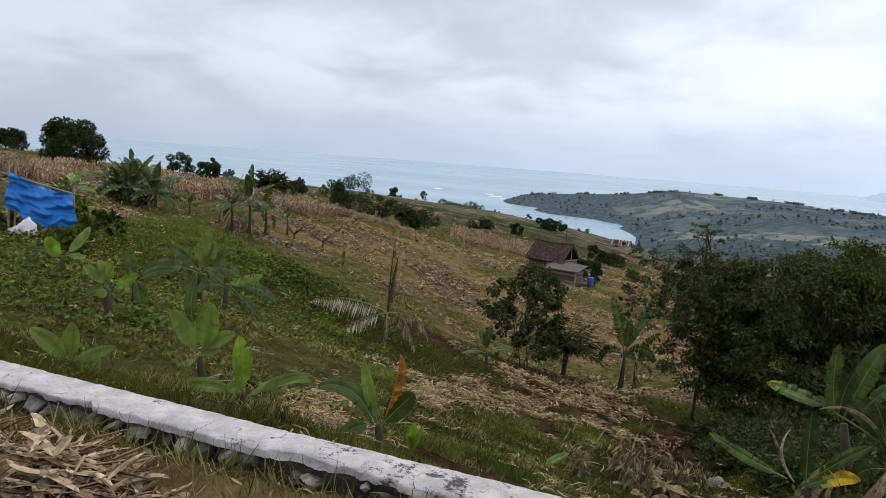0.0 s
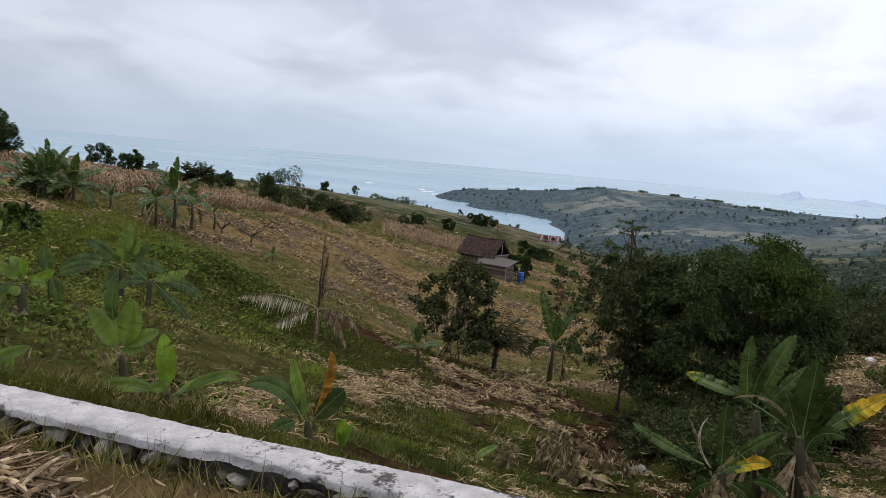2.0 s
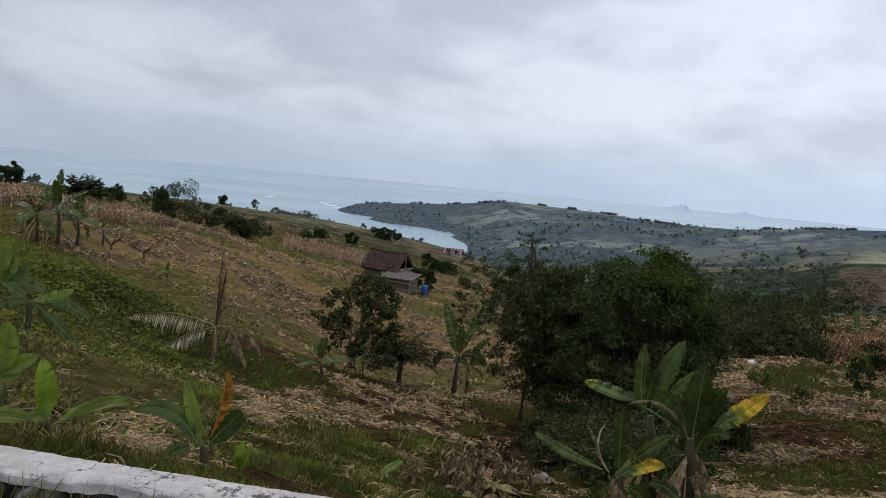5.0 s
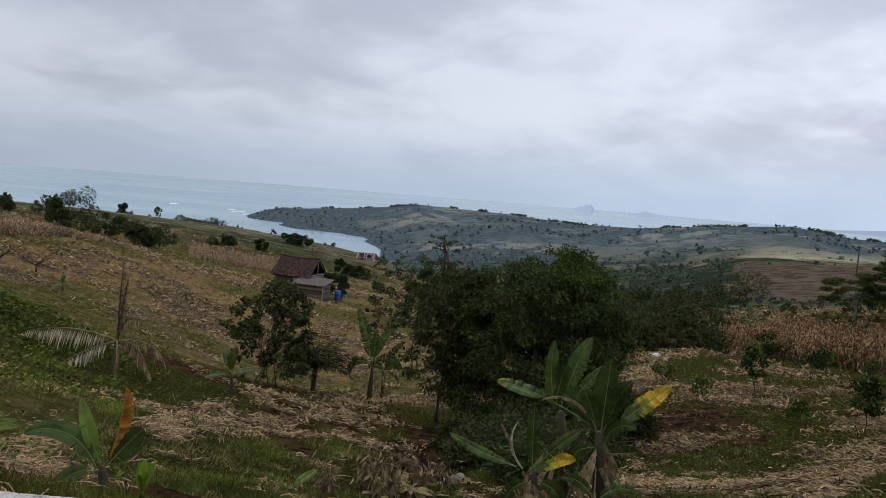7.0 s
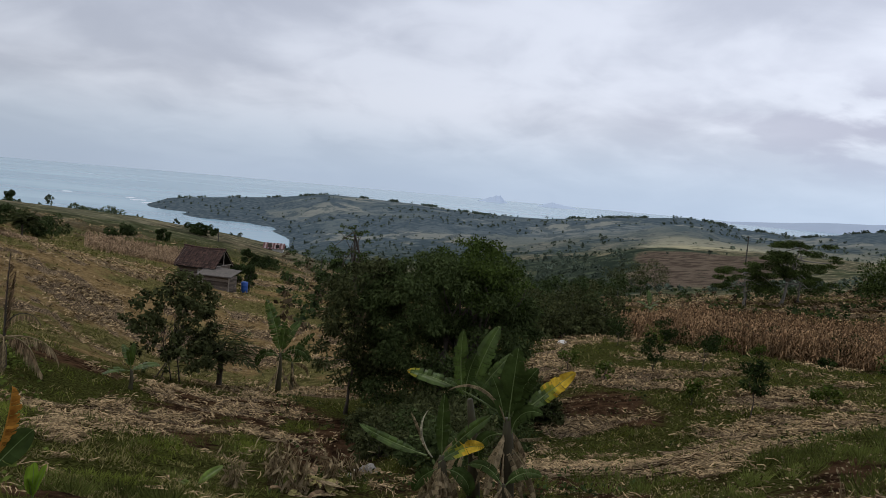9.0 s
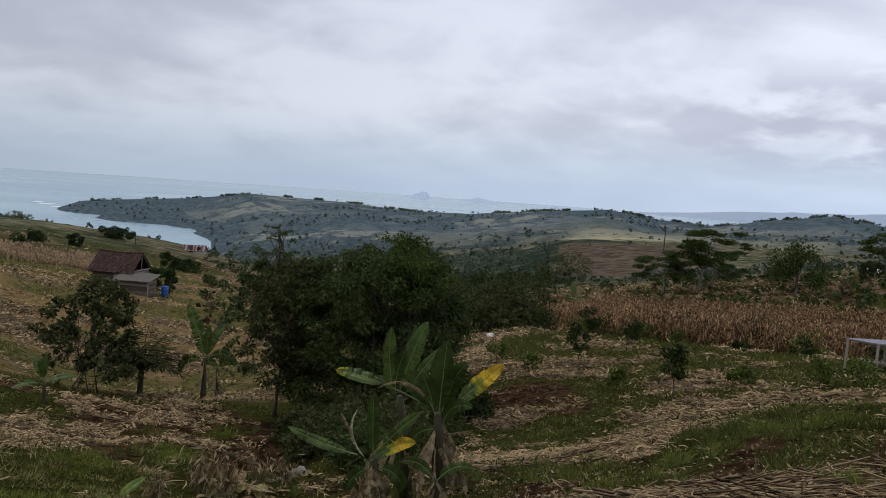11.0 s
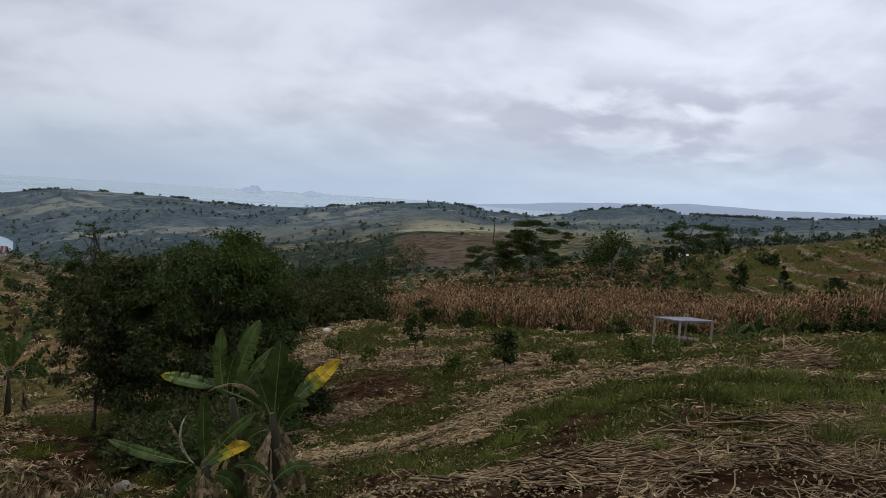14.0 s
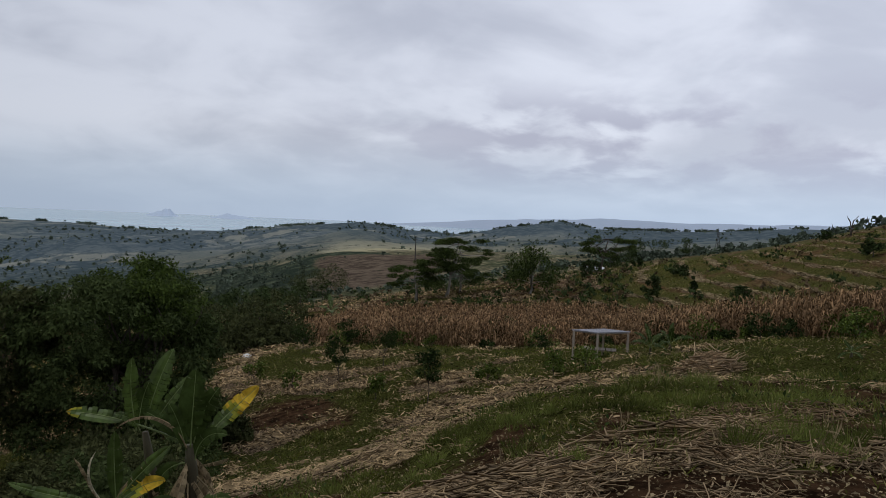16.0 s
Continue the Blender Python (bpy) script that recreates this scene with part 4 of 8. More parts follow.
def frond(length, yaw, rise, droop, seed, count=22, leaflet=0.35, base=(0, 0, 0), hang=0.5, fat=0.12):
    """A palm frond: an arched rib with two combs of narrow leaflets."""
    g = np.random.default_rng(seed)
    s = np.linspace(0, 1, 14)
    el, az = np.radians(rise - droop * s ** 1.3), radians(yaw)
    step = np.stack([math.sin(az) * np.cos(el), math.cos(az) * np.cos(el), np.sin(el)], 1) * length / 13
    path = np.concatenate([[np.zeros(3)], np.cumsum(step, 0)[:-1]]) + base
    bag = Bag().add(*tube(path, np.linspace(0.022, 0.004, 14) * length ** 0.5, 5), slot=1)
    t = np.repeat(np.linspace(0.15, 0.99, count), 2)
    sgn = np.tile([-1.0, 1.0], count)
    p = np.stack([np.interp(t, s, path[:, k]) for k in range(3)], 1)
    ahead = np.array([math.sin(az), math.cos(az), 0])
    side = np.array([math.cos(az), -math.sin(az), 0])
    way = side * sgn[:, None] + ahead * 0.7 + np.array([0, 0, -1.0]) * hang + g.normal(size=(len(t), 3)) * 0.12
    ln = leaflet * np.sin(np.pi * (0.12 + 0.8 * t)) * (0.8 + 0.4 * g.random(len(t)))
    v, f = kites(p, way, np.tile([0.0, 0, 1.0], (len(t), 1)) + g.normal(size=(len(t), 3)) * 0.2, ln, ln * fat + 0.012)
    bag.add(v, [tuple(q) for q in f], slot=0)
    return bag


def palm(x, y, trunk, length, fronds, seed, mat, label, thick=0.09, fat=0.12):
    g = np.random.default_rng(seed)
    root = new("palm_tree")
    root.location = (x, y, ground_at(x, y) - 0.05)
    u = np.linspace(0, 1, 6)[:, None]
    Bag().add(*tube(u * np.array([0.05, 0.03, trunk]), thick * np.array([1.5, 1.1, 1, 1, 1.1, 0.9]), 8)).make("trunk", M_BARK, root, smooth=True)
    for k in range(fronds):
        t = k / fronds
        frond(length * (0.8 + 0.3 * g.random()), k * 137.5, 80 - 70 * t, 50 + 40 * t, seed * 7 + k, 18, length * 0.3, (0.05, 0.03, trunk), 0.25, fat).make("frond", [mat, M_BUSH], root)
    return tagged(root, label, "palm")


# ------------------------------------------------------------------ wall by the road
def whitewash_material():
    m, t, bsdf = material("worn_whitewash")
    fine, mid, grime = noise_node(t, 60, 6, 0.75), noise_node(t, 7, 6, 0.7), noise_node(t, 5.5, 9, 0.78)
    c = mix_node(t, range_node(t, mid, 0.3, 0.7), (0.47, 0.435, 0.41), (0.70, 0.655, 0.63))
    c = mix_node(t, math_node(t, "MULTIPLY", range_node(t, fine, 0.54, 0.66), 0.6), c, (0.27, 0.24, 0.215))
    # hairline cracks
    cells = t.nodes.new("ShaderNodeTexVoronoi")
    cells.feature = "DISTANCE_TO_EDGE"
    cells.inputs["Scale"].default_value = 3.2
    warp = t.nodes.new("ShaderNodeVectorMath")
    warp.operation = "MULTIPLY_ADD"
    n = t.nodes.new("ShaderNodeTexNoise")
    n.inputs["Scale"].default_value, n.inputs["Detail"].default_value = 5, 5
    place = t.nodes.new("ShaderNodeTexCoord").outputs["Object"]
    t.links.new(place, n.inputs["Vector"])
    t.links.new(n.outputs["Color"], warp.inputs[0])
    warp.inputs[1].default_value = (0.35, 0.35, 0.35)
    t.links.new(place, warp.inputs[2])
    t.links.new(warp.outputs[0], cells.inputs["Vector"])
    crack = math_node(t, "MULTIPLY", range_node(t, cells.outputs["Distance"], 0.012, 0.002), range_node(t, mid, 0.46, 0.56))
    c = mix_node(t, math_node(t, "MULTIPLY", crack, 0.8), c, (0.06, 0.05, 0.042))
    sp = t.nodes.new("ShaderNodeSeparateXYZ")
    t.links.new(place, sp.inputs[0])
    worn = math_node(t, "MULTIPLY", range_node(t, sp.outputs[0], 6.1, 7.3), 0.15)
    dirt = range_node(t, math_node(t, "ADD", math_node(t, "ADD", grime, math_node(t, "MULTIPLY", fine, 0.22)), worn), 0.80, 0.86)
    c = mix_node(t, math_node(t, "MULTIPLY", dirt, 0.88), c, (0.045, 0.038, 0.032))
    t.links.new(c, bsdf.inputs["Base Color"])
    bsdf.inputs["Roughness"].default_value = 0.95
    bsdf.inputs["Specular IOR Level"].default_value = 0.15
    bumped(t, bsdf, math_node(t, "SUBTRACT", math_node(t, "ADD", fine, mid), crack), 0.7, 0.012)
    return m


M_WHITE = whitewash_material()
M_STONE = surface("field_stone", [(0.2, (0.05, 0.044, 0.036)), (0.5, (0.15, 0.135, 0.11)), (0.8, (0.46, 0.42, 0.36))], 9, 50, 0.9, 0.8, 0.02, piece=0.6)
M_MORTAR = surface("dark_mortar", [(0.3, (0.020, 0.017, 0.013)), (0.7, (0.09, 0.08, 0.062))], 8, 50, 0.95, 0.7, 0.03)
WALL_TOP = 0.15


def stone_mesh(seed, w, d, h):
    """A rough stone: a ball of few faces, squared and dented."""
    g = np.random.default_rng(seed)
    bm = bmesh.new()
    bmesh.ops.create_icosphere(bm, subdivisions=2, radius=0.5)
    ph = g.random(6) * 6
    for v in bm.verts:
        p = v.co.normalized()
        q = Vector([math.copysign(abs(c) ** 0.7, c) for c in p])
        k = 0.5 + 0.06 * math.sin(5 * p.x + ph[0]) + 0.06 * math.sin(6 * p.y + ph[1]) + 0.05 * math.sin(7 * p.z + ph[2])
        v.co = Vector((q.x * w * k, q.y * d * k, q.z * h * k))
    return bm


def build_wall():
    (x0, y0), (x1, y1) = WALL
    length, turn = math.hypot(x1 - x0, y1 - y0), math.atan2(y1 - y0, x1 - x0)
    root = new("wall_roadside")
    root.matrix_world = Matrix.Translation((x0, y0, 0)) @ Matrix.Rotation(turn, 4, "Z")
    g = np.random.default_rng(4)
    # the whitewashed cap: a long slab with chipped, wavy edges
    n = 420
    xs = np.linspace(0, length, n)
    wob = lambda s, f, a: (fbm(xs * f, xs * 0 + s, 60 + s) - 0.5) * a
    prof = []
    bites = smooth(fbm(xs * 5.5, xs * 0, 66), 0.52, 0.72) * 0.05
    for off, z, s in ((-0.240, -0.045, 1), (-0.250, -0.010, 2), (-0.246, 0.0, 3), (-0.12, 0.004, 4), (-0.006, 0.0, 5), (0.0, -0.008, 6), (-0.003, -0.06, 7)):
        edge = 2.4 if s in (1, 2, 3) else 1.0
        off = off + (bites if s < 4 else 0)
        prof.append(np.c_[xs, off + wob(s, 2.0, 0.012 * edge) + wob(s + 9, 22, 0.014 * edge), WALL_TOP + z + wob(20, 0.9, 0.014) + wob(s + 30, 20, 0.006)])
    v = np.concatenate(prof)
    i, j = np.meshgrid(np.arange(len(prof) - 1), np.arange(n - 1), indexing="ij")
    q = np.stack([i * n + j, i * n + j + 1, (i + 1) * n + j + 1, (i + 1) * n + j], -1).reshape(-1, 4)
    fast("coping", v, q, M_WHITE, root, "whitewashed flaking cement top")
    core = Bag()
    prof = []
    for off, z, s in ((-0.20, -0.35, 1), (-0.195, 0.06, 2), (-0.20, 0.105, 3), (-0.02, 0.105, 4), (-0.02, -0.9, 5)):
        prof.append(np.c_[xs, off + wob(s + 40, 7, 0.04), z + wob(s + 50, 5, 0.02) * (s < 3)])
    i, j = np.meshgrid(np.arange(4), np.arange(n - 1), indexing="ij")
    q = np.stack([i * n + j, i * n + j + 1, (i + 1) * n + j + 1, (i + 1) * n + j], -1).reshape(-1, 4)
    fast("rubble_core", np.concatenate(prof), q, M_MORTAR, root, "dark crumbling mortar")
    x = 3.6
    k = 0
    while x < length - 0.05:
        w = 0.035 + 0.11 * g.random() ** 1.6
        h = 0.025 + 0.05 * g.random()
        if g.random() < 0.85:
            st = part("stone", stone_mesh(100 + k, w, 0.14, h), M_STONE, root)
            st.location = (x + w / 2, -0.195 - 0.03 * g.random(), 0.025 + 0.055 * g.random())
            st.rotation_euler = (g.normal() * 0.4, g.normal() * 0.35, g.normal() * 0.3)
        if g.random() < 0.35:
            st = part("stone", stone_mesh(300 + k, w * 0.9, 0.16, h * 0.8), M_STONE, root)
            st.location = (x + w / 2 + 0.05, -0.31 - 0.06 * g.random(), -0.01)
            st.rotation_euler = (g.normal() * 0.2, g.normal() * 0.2, g.normal() * 0.5)
        x += w + 0.012 + 0.03 * g.random()
        k += 1
    tagged(root, "low rubble stone wall with a whitewashed top", "wall", kind="structure")


build_wall()


# ------------------------------------------------------------------ trees and bananas of the slope below
lobed_tree("mango_tree", 0.56, 24.38, [(-0.12, 3.45, 2.6, 2.3), (1.48, 3.55, 1.55, 1.95), (-0.72, 1.45, 2.5, 1.4), (1.2, 1.4, 1.9, 1.3), (-1.0, 4.4, 1.7, 1.4)], 420, 0.50, 52000, 0.15, M_MANGO, M_BARK,
           "broad dense dark green mango tree in the hollow", 11, 2, 0.12)
lobed_tree("mango_tree", 1.76, 25.12, [(-0.59, 5.2, 1.35, 1.1), (0.23, 4.7, 1.2, 1.0)], 90, 0.48, 9000, 0.14, M_YOUNG_TOP, M_BARK, "lighter green leafy treetop above the mango tree", 13, 1, 0.11)
lobed_tree("broadleaf_tree", -2.42, 24.87, [(0.06, 4.1, 1.35, 1.4), (-0.41, 2.4, 1.0, 1.4), (0.58, 5.0, 0.95, 0.75)], 130, 0.34, 7500, 0.17, M_BUSH, M_BARK, "open dark leafy tree at the edge of the hollow", 14, 1, 0.055, flat=0.7)
for k, (x, y, h, w) in enumerate(((-1.2, 22.9, 1.3, 1.9), (-0.3, 21.6, 1.5, 2.0), (-1.0, 19.8, 1.1, 1.6), (-0.2, 16.6, 1.1, 1.6), (0.5, 20.6, 1.6, 2.0), (1.2, 22.0, 1.4, 2.2), (0.2, 13.4, 0.8, 1.3), (-1.6, 21.4, 0.9, 1.3), (0.1, 18.4, 1.3, 1.9), (3.3, 23.9, 1.3, 1.7), (1.3, 17.8, 1.3, 1.9), (-0.9, 15.4, 0.7, 1.2), (2.2, 20.0, 1.2, 1.8))):
    tree("leafy_shrub", x, y, h, w, 0.2, 230 + 3 * k, 1900, 0.13, M_BUSH if k % 3 else M_MANGO, M_BARK, "rank dark green shrub under the mango tree", "shrub", "shrubs in the hollow", n=18, base=0.0, clump=0.38, thick=0.03)
tree("leafy_shrub", -35.0, 29.0, 1.3, 2.6, 0.2, 260, 2200, 0.2, M_BUSH, M_BARK, "dark undergrowth at the foot of the banana clump", "shrub", n=18, base=0.05, thick=0.03)
tree("leafy_shrub", 4.1, 23.5, 1.0, 1.2, 0.3, 17, 1600, 0.16, M_BUSH, M_BARK, "dark shrub beside the mango trees", "shrub", n=14, base=0.1)
lobed_tree("broadleaf_tree", -10.13, 28.44, [(-0.76, 2.5, 1.15, 1.35), (0.42, 3.1, 1.2, 1.3), (-0.03, 1.5, 1.4, 0.8), (0.84, 1.8, 0.95, 1.1)], 170, 0.26, 5200, 0.19, M_BUSH, M_BARK,
           "dark coarse-leaved tree with several thin stems", 21, 4, 0.026, flat=0.8, aspect=0.6, droop=0.3, fork=0.35, count=12)

# bananas on the near slope
SLOPE = "bananas on the near slope"
shaped_banana(-5.03, 3.59, [(0, 0.02, 0.03)], [
    (0, 0.06, -109, 48, 6, 0.4, 0.13, M_BANANA, 2, 0.12),
    (0.02, 0.06, 85, 92, 10, 0.28, 0.13, M_BANANA, 2, 0.12),
    (0.01, 0.04, 105, 21, -1, 0.35, 0.09, M_BANANA, 2, 0.12),
    (0.03, 0.04, 78, -30, -89, 0.21, 0.13, M_BANANA, 2, 0.12),
    (-0.01, 0.03, -98, -12, 35, 0.16, 0.1, M_BANANA_DARK, 2, 0.12)],
    31, "low young banana plant behind the wall", SLOPE, torn=0.03, dead=0)
shaped_banana(-5.03, 4.99, [(-0.03, 0.29, 0.04)], [
    (-0.05, 0.32, -103, 64, 13, 0.5, 0.18, M_BANANA, 2, 0.12),
    (-0.02, 0.34, 86, 74, -16, 0.48, 0.22, M_BANANA, 2, 0.12),
    (-0.02, 0.36, 98, 33, 14, 0.35, 0.13, M_BANANA, 2, 0.12),
    (-0.04, 0.32, 82, 9, 0, 0.21, 0.09, M_BANANA, 2, 0.12),
    (-0.04, 0.28, -111, 4, 46, 0.21, 0.1, M_GRASS_DRY, 2, 0.12),
    (-0.09, 0.58, 85, 102, 32, 0.44, 0.12, M_BANANA_DARK, 2, 0.12)],
    32, "young banana plant with broad upright leaves", SLOPE, torn=0.05, dead=0)
shaped_banana(-4.09, 4.51, [(0, 0.11, 0.03)], [
    (0, 0.1, -93, 84, 0, 0.51, 0.16, M_YOUNG, 2, 0.12),
    (-0.03, 0.11, -76, 19, 52, 0.59, 0.11, M_BANANA, 2, 0.12),
    (-0.01, 0.11, -111, 72, 149, 0.17, 0.11, M_BANANA, 2, 0.12),
    (0.02, 0.07, 70, 27, 52, 0.62, 0.08, M_BANANA, 2, 0.12),
    (0.09, 0.09, 109, 41, 40, 0.54, 0.07, M_BANANA, 2, 0.12)],
    33, "young banana plant with one tall upright leaf", SLOPE, torn=0.03, dead=0)
shaped_banana(-2.62, 4.32, [(-0.03, 0.17, 0.035)], [
    (-0.03, 0.17, -94, 70, -11, 0.49, 0.09, M_BANANA, 2, 0.12),
    (-0.06, 0.18, -76, 67, 104, 0.56, 0.11, M_BANANA_DARK, 2, 0.12),
    (-0.08, 0.17, -107, -1, 72, 0.27, 0.1, M_BANANA_DARK, 2, 0.12),
    (0, 0.18, 82, 49, 9, 0.32, 0.15, M_BANANA_DEEP, 2, 0.12),
    (0.02, 0.23, 94, 75, -14, 0.48, 0.08, M_ORANGE, 2, 0.12)],
    34, "young banana plant with a withered orange leaf", SLOPE, torn=0.06, dead=0)
banana(-2.43, 4.45, 0.2, 0.24, 4, 35, M_YOUNG, "tiny bright green banana shoot", SLOPE, stem=0.05, spread=(70, 86), droop=(10, 20), torn=0.0, width=0.3, turn=150)
banana(-2.88, 9.1, 0.3, 0.42, 0, 36, M_BANANA, "low banana shoot in the grass", SLOPE, stem=0.06, torn=0.0, bearing=-17, extra=((70, 38, 20, 0.44, 0.12, M_BANANA, 2), (-60, 20, 30, 0.25, 0.08, M_BANANA, 2)))
shaped_banana(-11.74, 8.27, [(0.06, 0.42, 0.05)], [
    (0.04, 0.38, -101, 45, -34, 0.46, 0.25, M_YOUNG, 2, 0.12),
    (0.1, 0.44, 70, 40, -26, 0.65, 0.16, M_BANANA, 2, 0.12),
    (0.11, 0.42, 98, 0, 21, 0.32, 0.11, M_BANANA, 2, 0.12),
    (0.01, 0.42, -73, 27, 46, 0.52, 0.09, M_BANANA_DARK, 2, 0.12),
    (0.06, 0.42, -96, -96, -104, 0.31, 0.09, M_BANANA_DARK, 2, 0.12)],
    37, "young banana plant with light green leaves", SLOPE, torn=0.08, dead=0)
shaped_banana(-7.92, 6.23, [(-0.01, 0.46, 0.06)], [
    (-0.01, 0.52, -101, 38, -10, 0.37, 0.14, M_BANANA, 2, 0.12),
    (0.01, 0.54, -84, 74, 25, 0.3, 0.15, M_BANANA, 2, 0.12),
    (0.03, 0.54, -96, 86, 13, 0.26, 0.11, M_YOUNG, 2, 0.12),
    (0.06, 0.52, 82, 4, -52, 0.33, 0.13, M_YOUNG, 2, 0.12),
    (0.07, 0.46, 107, 33, 96, 0.22, 0.09, M_BANANA, 2, 0.12),
    (-0.03, 0.49, -82, -23, 24, 0.3, 0.09, M_BANANA_DARK, 2, 0.12),
    (-0.01, 0.45, -105, -41, 16, 0.14, 0.13, M_BANANA, 2, 0.12)],
    38, "banana plant with a dark stem and drooping leaves", SLOPE, torn=0.12, dead=3)
shaped_banana(-9.27, 7.78, [(-0.01, 0.49, 0.04)], [
    (-0.01, 0.47, -94, 75, -15, 0.48, 0.21, M_BANANA_DARK, 2, 0.12),
    (-0.01, 0.49, 80, -65, 32, 0.5, 0.22, M_BANANA_DARK, 2, 0.12),
    (0.04, 0.45, 102, 36, 44, 0.63, 0.17, M_BANANA_DARK, 2, 0.12),
    (-0.01, 0.49, -71, -9, 56, 0.32, 0.12, M_BANANA_DARK, 2, 0.12)],
    39, "slim banana plant with few leaves", SLOPE, torn=0.1, dead=0)
shaped_banana(-12.12, 11.97, [(-0.01, 0.83, 0.06)], [
    (-0.01, 0.88, 93, 81, 13, 0.88, 0.32, M_BANANA, 2, 0.12),
    (0.03, 0.88, 80, 65, -9, 0.69, 0.4, M_BANANA, 2, 0.12),
    (-0.06, 0.86, -107, 52, 30, 0.82, 0.27, M_BANANA_DARK, 2, 0.12),
    (-0.08, 0.78, -76, 22, 79, 1.29, 0.3, M_BANANA_DARK, 2, 0.12),
    (-0.04, 0.78, -109, -58, -8, 0.5, 0.25, M_BANANA_DARK, 2, 0.12),
    (0.08, 0.88, 79, 6, 50, 0.88, 0.27, M_BANANA_DARK, 2, 0.12),
    (0.11, 0.91, 102, 38, -10, 0.66, 0.19, M_BANANA_DARK, 2, 0.12)],
    40, "broad banana plant with arching leaves", SLOPE, torn=0.2, dead=0)
shaped_banana(-11.46, 12.06, [(0.04, 0.67, 0.06)], [
    (0.03, 0.7, 109, 10, -19, 0.88, 0.22, M_BANANA, 2, 0.12),
    (0.08, 0.66, 75, 0, 57, 1.3, 0.25, M_BANANA_DARK, 2, 0.12),
    (0.1, 0.66, 105, -40, 20, 1.36, 0.15, M_BANANA_DARK, 2, 0.12),
    (0.1, 0.6, 79, -46, 41, 1.04, 0.1, M_BANANA_DARK, 2, 0.12),
    (0.01, 0.62, -98, 27, 100, 0.66, 0.22, M_BANANA_DARK, 2, 0.12),
    (0.01, 0.65, -69, 50, 29, 0.53, 0.2, M_BANANA_DARK, 2, 0.12)],
    41, "broad banana plant with torn arching leaves", SLOPE, torn=0.4, dead=0)

# the large clump in the gully mouth
CLUMP = "banana clump in the gully"
shaped_banana(1.23, 9.75, [(-0.08, 1.24, 0.1)], [
    (-0.06, 1.22, 92, 88, 1, 1.03, 0.34, M_BANANA_DEEP, 2, 0.12),
    (0.04, 1.26, 71, 42, 5, 1.05, 0.22, M_BANANA_DARK, 0.42, 0.2),
    (-0.02, 1.27, 93, 79, 29, 0.79, 0.25, M_BANANA_DEEP, 2, 0.12),
    (-0.15, 1.29, -69, 46, 29, 0.68, 0.18, M_BANANA_DEEP, 2, 0.12),
    (-0.11, 1.22, -103, 67, 110, 1.06, 0.07, M_DEAD, 2, 0.02),
    (-0.19, 1.31, -69, 19, 21, 1.56, 0.18, M_BANANA_DARK, 0.86, 0.5),
    (0.06, 0.97, 105, 16, -1, 0.39, 0.09, M_DEAD, 2, 0.12),
    (-0.11, 1.18, -87, 77, 18, 0.67, 0.19, M_BANANA_DEEP, 2, 0.12),
    (0, 1.03, 108, 85, 112, 0.65, 0.18, M_BANANA_DEEP, 2, 0.12),
    (-0.13, 1.02, -73, -15, 125, 0.67, 0.18, M_BANANA_DEEP, 2, 0.12)],
    51, "tall banana plant with torn wind-split leaves and a yellow leaf tip", CLUMP, torn=0.25, dead=18)
shaped_banana(0.82, 10.05, [(-0.19, 1.51, 0.08)], [
    (-0.29, 1.54, -95, 79, -17, 0.97, 0.2, M_BANANA_DARK, 2, 0.12),
    (-0.2, 1.56, 86, 77, 13, 1.1, 0.25, M_BANANA_DARK, 2, 0.12),
    (-0.26, 1.56, 93, 89, 23, 0.63, 0.19, M_BANANA_DEEP, 2, 0.12),
    (-0.12, 1.53, 74, 59, 16, 0.86, 0.15, M_BANANA_DARK, 2, 0.12),
    (-0.24, 1.53, -99, 64, 64, 0.42, 0.12, M_BANANA_DARK, 2, 0.12)],
    52, "slim banana plant with upright split leaves", CLUMP, torn=0.4, dead=5)
shaped_banana(0.35, 9.52, [(-0.06, 0.76, 0.08)], [
    (-0.05, 0.69, -95, 85, -6, 0.93, 0.19, M_BANANA_DEEP, 2, 0.12),
    (-0.26, 0.76, -74, 8, -15, 1.05, 0.13, M_BANANA_DARK, 2, 0.12),
    (0, 0.82, 103, 51, 10, 0.83, 0.15, M_BANANA_DARK, 2, 0.12),
    (-0.09, 0.68, 71, 39, 53, 0.7, 0.18, M_BANANA_DARK, 0.38, 0.1),
    (-0.18, 0.73, -100, 52, -72, 0.71, 0.05, M_BLEACH, 2, 0.02),
    (-0.28, 0.84, -77, 71, 22, 0.54, 0.07, M_DEAD, 2, 0.05),
    (0.02, 0.6, 109, 2, 108, 0.53, 0.19, M_BANANA_DEEP, 2, 0.12),
    (-0.1, 0.59, -77, -30, 52, 0.5, 0.18, M_BANANA_DEEP, 2, 0.12)],
    53, "shorter banana plant with drooping leaves and one dying leaf", CLUMP, torn=0.2, dead=11)
banana(1.12, 9.2, 0.9, 0.7, 0, 54, M_BANANA_DEEP, "withered young banana plant at the foot of the clump", CLUMP, stem=0.45, torn=0.3, dead=12, bearing=5,
       extra=((80, 55, 90, 0.6, 0.18, M_BANANA_DEEP, 2), (-80, 60, 90, 0.6, 0.16, M_BANANA_DEEP, 2)))

